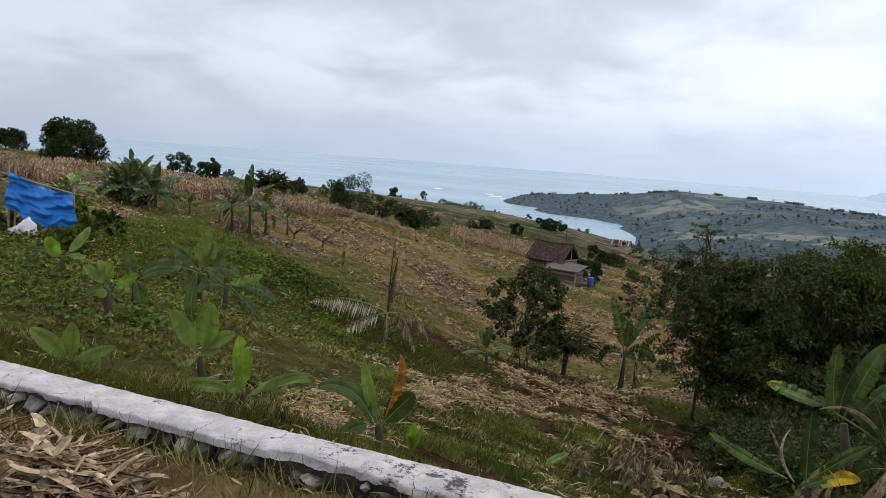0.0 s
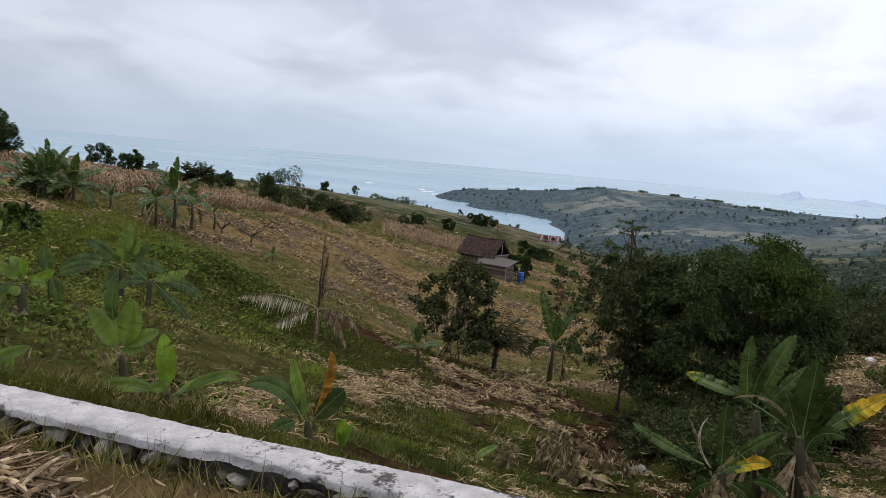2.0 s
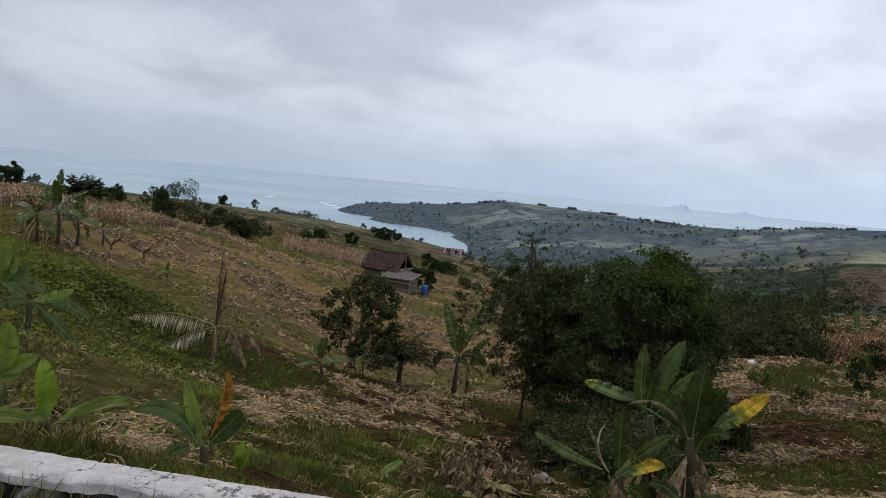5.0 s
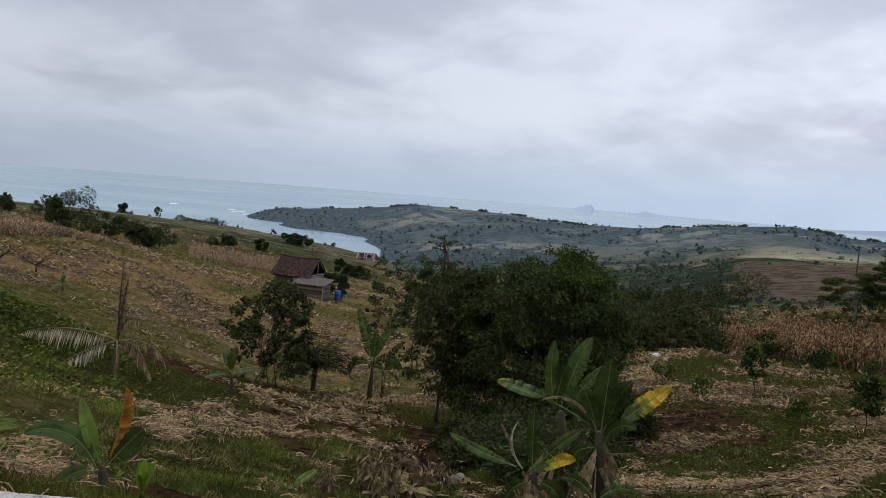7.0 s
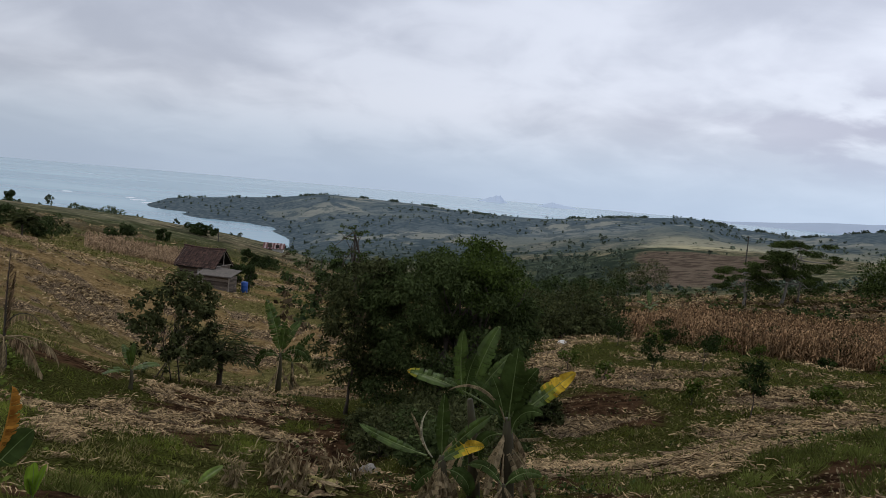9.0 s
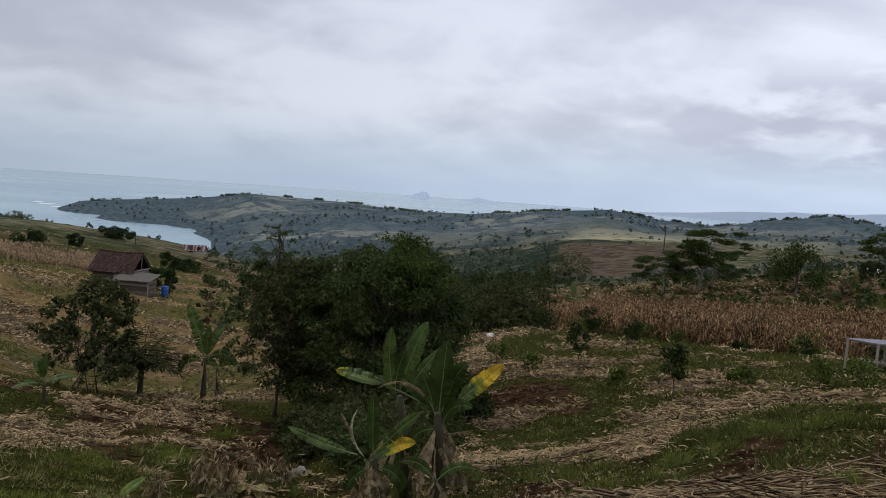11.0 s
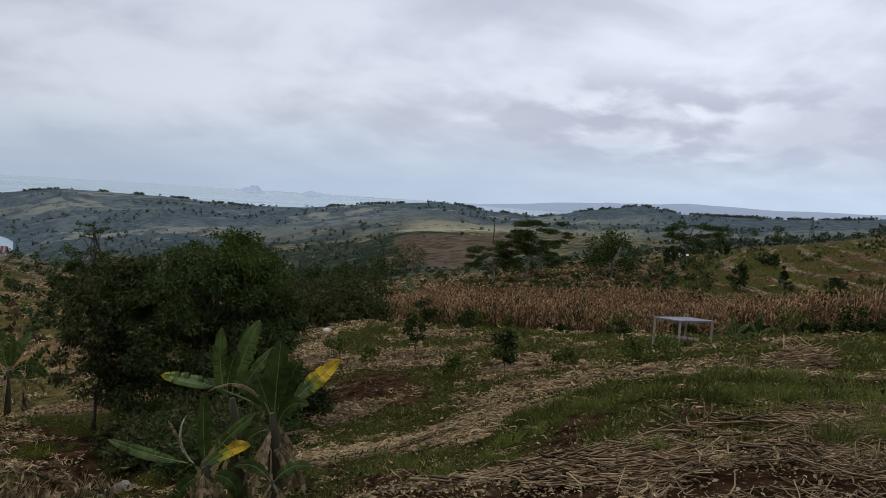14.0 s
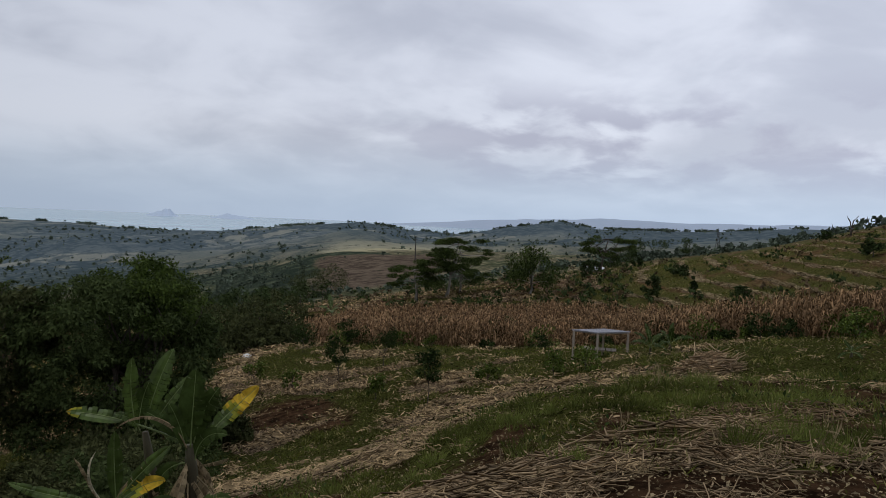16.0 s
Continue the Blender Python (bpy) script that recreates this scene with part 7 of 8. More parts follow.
def lattice_mast(x, y, h):
    root = new("lattice_mast")
    root.location = (x, y, ground_at(x, y) - 0.3)
    for sx in (-1, 1):
        for sy in (-1, 1):
            Bag().add(*tube([(sx * 1.1, sy * 1.1, 0), (sx * 0.25, sy * 0.25, h * 0.8), (sx * 0.08, sy * 0.08, h)], [0.09, 0.08, 0.06], 5)).make("leg", M_POLE, root)
    for k in range(8):
        z0, z1 = h * 0.1 * k, h * 0.1 * (k + 1)
        w0, w1 = 1.1 - 0.106 * k, 1.1 - 0.106 * (k + 1)
        b = Bag()
        for s in (-1, 1):
            b.add(*tube([(-w0, s * w0, z0), (w1, s * w1, z1)], [0.05, 0.05], 4))
            b.add(*tube([(s * w0, -w0, z0), (s * w1, w1, z1)], [0.05, 0.05], 4))
        b.make("brace", M_POLE, root)
    for k in range(3):
        Bag().add(*box(0, 0, h * (0.82 + 0.06 * k), 2.6 - 0.5 * k, 0.1, 0.1)).make("crossarm", M_POLE, root)
    tagged(root, "distant dark lattice power mast", "mast")


lattice_mast(237, 229.7, 13.5)


def bare_tree(x, y, h, seed, spread, label, count=5):
    g = np.random.default_rng(seed)
    root = new("bare_tree")
    root.location = (x, y, ground_at(x, y) - 0.1)
    Bag().add(*tube([(0, 0, 0), (0.05, 0, h * 0.25), (0, 0, h * 0.4)], np.array([0.05, 0.04, 0.035]) * h, 7)).make("trunk", M_BARK, root, smooth=True)
    for k in range(count):
        a = (-1 if k % 2 else 1) * spread * (0.6 + 0.5 * g.random())
        L = h * (0.5 + 0.25 * g.random())
        p = np.array([(0, 0, h * 0.36), (a * L * 0.5, 0.2 * g.normal(), h * 0.36 + 0.5 * L), (a * L, 0.3 * g.normal(), h * 0.36 + 0.85 * L)])
        Bag().add(*tube(p, np.array([0.03, 0.022, 0.01]) * h, 6)).make("limb", M_BARK, root, smooth=True)
    return tagged(root, label, "tree")


bare_tree(104.8, 74.9, 3.3, 1, 0.5, "bare forked tree on the hill crest", 4)
bare_tree(-28.6, 36.2, 1.3, 2, 1.2, "fallen dead branches in the straw", 5)
bare_tree(-27.2, 37.3, 1.2, 3, 1.6, "fallen dead branches in the straw", 4)
for k, (x, y) in enumerate(((49.6, 35.2), (50.4, 35.6), (51.2, 35.6), (52.0, 35.5), (50.9, 36.3))):
    bare_tree(x, y, 1.1, 10 + k, 0.35, "pale bare stumps behind the corn", 4)


# ------------------------------------------------------------------ fields: dry corn, straw, grass, creepers
def polar(n, yaw0, yaw1, r0, r1, g, even=False):
    """Places spread over a sector: evenly on the ground, or thinning with distance."""
    yaw = np.radians(g.uniform(yaw0, yaw1, n))
    r = np.sqrt(g.uniform(r0 * r0, r1 * r1, n)) if even else np.exp(g.uniform(math.log(r0), math.log(r1), n))
    return r * np.sin(yaw), r * np.cos(yaw)


def strips(x, y, z, length, width, g, tilt=0.15, bend=0.08, heading=None):
    """Dry leaves and stalks lying about: narrow strips of two quads with a bend."""
    n = len(x)
    a = g.uniform(0, np.pi, n) if heading is None else heading
    d = np.stack([np.cos(a), np.sin(a), g.normal(size=n) * tilt], 1)
    d /= np.linalg.norm(d, axis=1)[:, None]
    s = np.cross(d, np.stack([g.normal(size=n) * 0.5, g.normal(size=n) * 0.5, np.ones(n)], 1))
    s /= np.linalg.norm(s, axis=1)[:, None]
    c = np.stack([x, y, z], 1)
    L, W = length[:, None], width[:, None]
    side = np.stack([-np.sin(a), np.cos(a), 0 * a], 1)
    mid = c + side * (g.normal(size=n) * bend)[:, None] * L + np.array([0, 0, 1]) * 0.05 * L
    p0, p1 = c - d * L / 2, c + d * L / 2
    v = np.stack([p0 - s * W * 0.3, p0 + s * W * 0.3, mid - s * W * 0.5, mid + s * W * 0.5, p1 - s * W * 0.15, p1 + s * W * 0.15], 1).reshape(-1, 3)
    i = np.arange(n)[:, None] * 6
    return v, np.concatenate([i + [0, 1, 3, 2], i + [2, 3, 5, 4]], 1).reshape(-1, 4)


def corn_field(name, x, y, height, mat, seed, label):
    """Dry standing corn: a stalk, drooping leaves, a husk and a tassel for each plant, in one mesh."""
    g = np.random.default_rng(seed)
    n = len(x)
    z = land(x, y)
    h = height * (0.55 + 0.35 * g.random(n) + 0.45 * fbm(x / 5, y / 5, 84))
    lean = g.normal(size=(n, 2)) * 0.10
    foot = np.stack([x, y, z - 0.05], 1)
    tip = foot + np.stack([lean[:, 0] * h, lean[:, 1] * h, h], 1)
    vs, fs, base = [], [], 0
    w = 0.010 + 0.0002 * np.hypot(x, y)
    for ax in ((1, 0, 0), (0, 1, 0)):
        s = np.array(ax) * w[:, None]
        v = np.stack([foot - s, foot + s, tip + s * 0.5, tip - s * 0.5], 1).reshape(-1, 3)
        vs.append(v)
        fs.append(base + np.arange(n)[:, None] * 4 + [0, 1, 2, 3])
        base += len(v)
    for k in range(14):
        t = 0.12 + 0.86 * (k + g.random(n)) / 14
        p = foot + (tip - foot) * t[:, None]
        a = g.uniform(0, 2 * np.pi, n)
        out_ = np.stack([np.cos(a), np.sin(a), 0 * a], 1)
        L = h * (0.12 + 0.16 * g.random(n)) * (1.15 - 0.5 * t)
        up_ = (0.2 + 0.5 * g.random(n))[:, None] * np.array([0, 0, 1])
        m = p + (out_ * 0.7 + up_ * 0.8) * L[:, None]
        e = m + (out_ * 0.45 - np.array([0, 0, 1]) * (0.5 + 0.7 * g.random(n))[:, None]) * L[:, None]
        s = np.stack([-np.sin(a), np.cos(a), 0.4 * g.normal(size=n)], 1) * ((0.020 + 0.00035 * np.hypot(x, y)) * (0.6 + 0.7 * g.random(n)))[:, None]
        v = np.stack([p - s * 0.5, p + s * 0.5, m - s, m + s, e - s * 0.2, e + s * 0.2], 1).reshape(-1, 3)
        i = base + np.arange(n)[:, None] * 6
        vs.append(v)
        fs.append(np.concatenate([i + [0, 1, 3, 2], i + [2, 3, 5, 4]], 1).reshape(-1, 4))
        base += len(v)
    ob = fast(name, np.concatenate(vs), np.concatenate(fs), mat)
    return tagged(ob, label, "corn field", kind="stuff")


def corn_right():
    g = np.random.default_rng(1)
    x, y = polar(16000, 14.2, 66, 28, 76, g, even=True)
    yaw, r = np.degrees(np.arctan2(x, y)), np.hypot(x, y)
    wob = (fbm(x / 4, y / 4, 81) - 0.5) * 5
    front = np.interp(yaw, [11, 16, 22, 34, 44, 52, 66], [52, 46, 43, 39.5, 36, 32.5, 30]) + wob
    back = corn_back(yaw) + wob
    keep = (r > front) & (r < back) & (fbm(x / 3, y / 3, 82) > 0.30 + 0.35 * (1 - smooth(yaw, 14, 19)))
    corn_field("dry_corn", x[keep], y[keep], 1.7, M_CORN, 5, "wide field of standing dry brown corn")
    # green weeds and shrubs along its near edge
    a = np.random.default_rng(6)
    for k in range(22):
        w = a.uniform(17, 56)
        d = np.interp(w, [11, 16, 22, 34, 44, 52, 66], [52, 46, 43, 39.5, 36, 32.5, 30]) - a.uniform(-1.0, 2.2)
        h = a.uniform(0.5, 1.3)
        tree("edge_shrub", d * math.sin(radians(w)), d * math.cos(radians(w)), h, h * a.uniform(0.9, 1.7), 0.1, 2400 + 3 * k, 420, 0.15, M_CREEPER if k % 2 else M_SAPLING, M_BARK, "green shrub at the edge of the dry corn", "shrub", "shrubs along the corn", n=10, base=0.05, clump=0.36, thick=0.02, count=3)


def corn_left():
    g = np.random.default_rng(2)
    x, y = polar(13000, -68, -29, 44, 80, g, even=True)
    yaw, r = np.degrees(np.arctan2(x, y)), np.hypot(x, y)
    wob = (fbm(x / 4, y / 4, 83) - 0.5) * 5
    front = np.interp(yaw, [-68, -52, -44, -36, -29], [46, 49, 53, 58, 70]) + wob
    back = np.interp(yaw, [-68, -52, -44, -36, -29], [62, 64, 68, 74, 78]) + wob
    keep = (r > front) & (r < back)
    corn_field("dry_corn", x[keep], y[keep], np.interp(yaw[keep], [-68, -44, -37, -31], [0.8, 1.15, 0.9, 0.4]), M_CORN_PALE, 6, "strip of standing pale dry corn on the ridge")
    x, y = polar(1500, -26, -16.5, 94, 112, g, even=True)
    corn_field("dry_corn", x, y, 0.9, M_CORN_PALE, 7, "patch of standing pale dry corn beyond the hut")


corn_right()
corn_left()


def in_corn(x, y):
    yaw, r = np.degrees(np.arctan2(x, y)), np.hypot(x, y)
    return ((yaw > 14) & (r > np.interp(yaw, [11, 16, 22, 34, 44, 52, 66], [52, 46, 43, 39.5, 36, 32.5, 30])) & (r < corn_back(yaw) - 1)) | ((yaw < -29) & (r > np.interp(yaw, [-68, -52, -44, -36, -29], [46, 49, 53, 58, 70])) & (r < 80))


def straw_litter():
    """Stubble and dry corn leaves, lying in small piled clumps."""
    g = np.random.default_rng(11)
    cx, cy = polar(120000, -66, 64, 4.2, 130, g)
    keep = (behind_wall(cx, cy) > 0.15) | (cx > 1.2)
    cx, cy = cx[keep], cy[keep]
    green, straw = covered(cx, cy)
    cr, cyaw = np.hypot(cx, cy), np.degrees(np.arctan2(cx, cy))
    piled = smooth(fbm(cx / 0.55, cy / 0.4, 121), 0.36, 0.60) * (1 - smooth(cr, 22, 34)) + smooth(fbm(cx / 1.3, cy / 0.9, 122), 0.36, 0.58) * smooth(cr, 22, 34)
    keep = (g.random(len(cx)) < np.clip((straw - 0.22) * 2.2, 0.006, 0.97) * (0.10 + 0.90 * piled) * (1 - 0.75 * (cx > 0) * (cr < 9)) * (1 - 0.93 * (cyaw > 34) * (cr > 60))) & ~in_corn(cx, cy)
    cx, cy, cr = cx[keep], cy[keep], cr[keep]
    m, k = len(cx), 9
    spread = 0.10 * np.interp(cr, [4, 12, 22, 40, 130], [0.7, 1.0, 1.5, 2.6, 6.0])
    x, y = (np.repeat(cx, k) + g.normal(size=m * k) * np.repeat(spread, k)), (np.repeat(cy, k) + g.normal(size=m * k) * np.repeat(spread, k))
    r = np.repeat(cr, k)
    z = land(x, y) + 0.02 + g.random(m * k) * np.interp(r, [5, 20, 60], [0.05, 0.10, 0.26])
    L = (0.09 + 0.20 * g.random(m * k) ** 1.6) * np.interp(r, [4, 12, 22, 40, 130], [0.8, 1.0, 1.05, 1.3, 3.0])
    W = (0.014 + 0.024 * g.random(m * k)) * np.interp(r, [5, 11, 18, 45, 130], [0.35, 0.75, 1.2, 2.9, 6.0])
    turn = np.repeat(g.normal(size=m) * np.where(cr > 28, 1.5, 0.8), k) + g.normal(size=m * k) * 0.5
    v, q = strips(x, y, z, L, W, g, np.interp(r, [10, 30], [0.16, 0.4]), 0.30, turn)
    tagged(fast("straw_litter", v, q, M_STRAW), "dry corn straw strewn in rows over the fields", "straw", kind="stuff")


straw_litter()


def terrace_lines():
    """Straw gathered along the ledges of the terraced hill."""
    g = np.random.default_rng(23)
    x, y = polar(150000, 32, 61, 60, 140, g)
    yaw, r = np.degrees(np.arctan2(x, y)), np.hypot(x, y)
    height = land(x, y, False) + 0.7 * fbm(x / 14, y / 14, 29)
    ledge = smooth(np.abs(height / 0.8 % 1.0 - 0.5), 0.34, 0.46) * smooth(fbm(x / 9, y / 9, 30), 0.36, 0.52)
    keep = (g.random(len(x)) < 0.85 * ledge) & (r > corn_back(yaw) + 2)
    x, y = x[keep], y[keep]
    e = 0.6
    gx, gy = land(x + e, y, False) - land(x - e, y, False), land(x, y + e, False) - land(x, y - e, False)
    n = len(x)
    v, q = strips(x, y, land(x, y) + 0.05 + 0.08 * g.random(n), 0.25 + 0.5 * g.random(n), 0.04 + 0.07 * g.random(n), g, 0.1, 0.1, np.arctan2(gx, -gy) + g.normal(size=n) * 0.35)
    tagged(fast("straw_litter", v, q, M_TERRACE), "pale straw along the ledges of the terraced hill", "straw", kind="stuff")


M_TERRACE = foliage("terrace_straw", (0.16, 0.125, 0.08), (0.37, 0.29, 0.19), rough=0.9, through_light=0.05, scale=0.3)
terrace_lines()


def grass_cover():
    g = np.random.default_rng(12)
    x, y = polar(760000, -66, 64, 3.0, 125, g)
    d = behind_wall(x, y)
    keep = (d > 0.06) | (x > 1.0)
    x, y = x[keep], y[keep]
    green, straw = covered(x, y)
    keep = (g.random(len(x)) < np.clip((green - 0.22) * 2.0, 0.03, 1.0) * smooth(fbm(x / 0.45, y / 0.45, 92), 0.38, 0.58) * smooth(fbm(x / 1.1, y / 0.9, 93), 0.34, 0.52)) & ~in_corn(x, y)
    x, y = x[keep], y[keep]
    n, r = len(x), np.hypot(x, y)
    tall = (0.35 + fbm(x / 1.3, y / 1.3, 91)) * (0.45 + 1.3 * smooth(fbm(x / 0.45, y / 0.45, 92), 0.40, 0.66))
    L = (0.035 + 0.05 * g.random(n)) * tall * (0.8 + 0.050 * r)
    way = g.normal(size=(n, 3)) * (0.8, 0.8, 0.2) + (0, 0, 0.75)
    v, f = kites(np.stack([x, y, land(x, y) - 0.01], 1), way, g.normal(size=(n, 3)), L, (0.006 + 0.004 * g.random(n)) * (0.8 + 0.085 * r), 0.1)
    dry = g.random(n) < 0.22 + 0.12 * (x > 2) + 0.3 * smooth(r, 25, 32) * (x < 0) + 0.40 * (1 - smooth(r, 14, 22)) * (x < -2)
    fd = np.repeat(dry, 2)
    tagged(fast("grass", v, f[~fd], M_GRASS), "short rough green grass over the slopes", "grass", kind="stuff")
    tagged(fast("dry_grass", v, f[fd], M_GRASS_DRY), "dry yellow grass among the green", "grass", kind="stuff")


grass_cover()


def tussocks():
    """Tall grass in separate tufts over the near banks."""
    g = np.random.default_rng(21)
    cx, cy = polar(4600, -30, 60, 6.6, 26, g)
    green, straw = covered(cx, cy)
    keep = (g.random(len(cx)) < (0.9 * smooth(fbm(cx / 1.5, cy / 1.0, 94), 0.50, 0.64) + 0.55 * blob(cx, cy, 9.0, 8.6, 2.6, 1.6) + 0.5 * blob(cx, cy, 14.5, 11.5, 4, 2.2)) * (1 - straw) * (1 - 0.85 * blob(cx, cy, 16, 14.6, 1.2, 1.4)) * (1 - 0.85 * blob(cx, cy, 3.6, 6.9, 1.2, 1.6)) * (1 - 0.85 * blob(cx, cy, 6.4, 6.3, 2.4, 1.2))) & ((behind_wall(cx, cy) > 0.4) | (cx > 1.5)) & (blob(cx, cy, -1.6, 13.4, 1.5, 1.4) < 0.5)
    cx, cy = cx[keep], cy[keep]
    m, k = len(cx), 34
    size = np.repeat(0.5 + 0.8 * g.random(m), k)
    a = g.random(m * k) * 2 * np.pi
    out_ = np.stack([np.cos(a), np.sin(a), 0 * a], 1)
    lean = 0.15 + 0.75 * g.random(m * k)
    x, y = np.repeat(cx, k) + out_[:, 0] * 0.10 * size * lean, np.repeat(cy, k) + out_[:, 1] * 0.10 * size * lean
    r = np.hypot(x, y)
    L = (0.10 + 0.16 * g.random(m * k)) * size
    v, f = kites(np.stack([x, y, land(x, y) - 0.02], 1), out_ * lean[:, None] + (0, 0, 0.8) + g.normal(size=(m * k, 3)) * 0.2, g.normal(size=(m * k, 3)), L, (0.006 + 0.005 * g.random(m * k)) * (0.6 + 0.06 * r), 0.1)
    tagged(fast("tall_grass", v, f, M_LUSH), "tufts of lush green grass on the banks", "grass", kind="stuff")


def lawn():
    """Short bright grass on the level strips."""
    g = np.random.default_rng(22)
    x, y = np.concatenate([polar(200000, -62, -4, 4.5, 46, g), polar(140000, -62, -36, 18, 46, g)], 1)
    w = np.maximum(0.8 * patches(np.degrees(np.arctan2(x, y)), np.log(np.hypot(x, y)), [(-47.5, 27.5, 7.5, 0.22), (-52.4, 41.8, 3.0, 0.06), (-46.3, 49.0, 3.5, 0.05), (-56.0, 33.0, 3.0, 0.15)]), blob(x, y, -20.5, 19.5, 3.8, 2.6))
    w = np.maximum(w, np.maximum(blob(x, y, -25, 26, 3.2, 4.5), 0.7 * blob(x, y, -30, 30, 6, 3)))
    low = patches(np.degrees(np.arctan2(x, y)), np.log(np.hypot(x, y)), GRASS_WEST) * (np.hypot(x, y) < 26) * (np.degrees(np.arctan2(x, y)) > -36)
    w = np.maximum(w, 0.52 * low) * (behind_wall(x, y) > 0.25)
    keep = g.random(len(x)) < smooth(w + 0.5 * (fbm(x / 1.6, y / 1.6, 99) - 0.5), 0.25, 0.6)
    x, y = x[keep], y[keep]
    n, r = len(x), np.hypot(x, y)
    v, f = kites(np.stack([x, y, land(x, y) - 0.01], 1), g.normal(size=(n, 3)) * (0.6, 0.6, 0.2) + (0, 0, 0.7), g.normal(size=(n, 3)), (0.06 + 0.10 * g.random(n)) * np.interp(r, [4, 14], [0.6, 1.0]), (0.006 + 0.005 * g.random(n)) * (0.5 + 0.09 * r), 0.1)
    tagged(fast("short_grass", v, f, M_LAWN), "short bright green grass on the level strips", "grass", kind="stuff")


M_LAWN = foliage("bright_grass", (0.20, 0.24, 0.055), (0.20, 0.232, 0.058), rough=0.6, through_light=0.3, scale=0.5, spread=0.5)
lawn()
M_LUSH = foliage("lush_grass", (0.030, 0.036, 0.012), (0.165, 0.190, 0.064), rough=0.6, through_light=0.3, scale=0.8, spread=0.4)
tussocks()


def leaf_bits():
    """Broken dry leaves and husks trodden into the near banks."""
    g = np.random.default_rng(24)
    x, y = polar(85000, 10, 62, 3.6, 36, g)
    green, straw = covered(x, y)
    keep = g.random(len(x)) < 0.18 + 0.6 * straw
    x, y = x[keep], y[keep]
    n, r = len(x), np.hypot(x, y)
    size = (0.02 + 0.05 * g.random(n) ** 2) * (0.7 + 0.05 * r)
    v, f = kites(np.stack([x, y, land(x, y) + 0.012 + 0.02 * g.random(n)], 1), g.normal(size=(n, 3)) * (1, 1, 0.25), g.normal(size=(n, 3)) * 0.5 + (0, 0, 1), size, size * 0.45, 0.3)
    tagged(fast("leaf_litter", v, f, M_DEAD), "broken dry leaves strewn on the bare earth", "leaf litter", kind="stuff")


leaf_bits()


def roadside_tufts():
    g = np.random.default_rng(13)
    xs, ys = [], []
    (x0, y0), (x1, y1) = WALL
    for k in range(95):
        t = g.random()
        cx = -5.6 + 6.6 * t
        off = 0.30 + abs(g.normal()) * 0.22 if g.random() < 0.75 else 0.3 + 0.9 * g.random()
        cy = y0 + (cx - x0) * (y1 - y0) / (x1 - x0) - off
        m = g.integers(12, 60)
        s = 0.03 + 0.05 * g.random()
        xs.append(cx + g.normal(size=m) * s)
        ys.append(cy + g.normal(size=m) * s)
    x, y = np.concatenate(xs), np.concatenate(ys)
    n = len(x)
    way = g.normal(size=(n, 3)) * (0.5, 0.5, 0.1) + (0, 0, 0.9)
    L = 0.06 + 0.16 * g.random(n) ** 1.5
    v, f = kites(np.stack([x, y, land(x, y) - 0.01], 1), way, g.normal(size=(n, 3)), L, 0.004 + 0.004 * g.random(n), 0.1)
    fd = np.repeat(g.random(n) < 0.55, 2)
    bx = np.repeat(g.uniform(-6.5, 1.0, 420), 26) + g.normal(size=420 * 26) * 0.06
    by = y0 + (bx - x0) * (y1 - y0) / (x1 - x0) + np.repeat(0.27 + 0.9 * g.random(420) ** 1.6, 26) + np.abs(g.normal(size=420 * 26)) * 0.05
    bn = len(bx)
    bv, bf = kites(np.stack([bx, by, land(bx, by) - 0.01], 1), g.normal(size=(bn, 3)) * (0.5, 0.5, 0.1) + (0, 0, 0.8), g.normal(size=(bn, 3)), 0.05 + 0.14 * g.random(bn) ** 1.4, 0.004 + 0.004 * g.random(bn), 0.1)
    tagged(fast("grass", bv, bf, M_GRASS), "ragged green grass along the back of the wall", "grass", kind="stuff")
    tagged(fast("grass", v, f[~fd], M_GRASS), "thin green grass tufts along the wall foot", "grass", kind="stuff")
    tagged(fast("dry_grass", v, f[fd], M_GRASS_DRY), "dry yellow grass tufts along the wall foot", "grass", kind="stuff")
    x, y = g.uniform(-6, 1.2, 900), g.uniform(0.9, 2.7, 900)
    keep = behind_wall(x, y) < -0.27
    x, y = x[keep], y[keep]
    n = len(x)
    v, q = strips(x, y, land(x, y) + 0.01, 0.05 + 0.16 * g.random(n), 0.005 + 0.008 * g.random(n), g, 0.08)
    tagged(fast("straw_litter", v, q, M_STRAW), "loose straw on the earth before the wall", "straw", kind="stuff")


roadside_tufts()


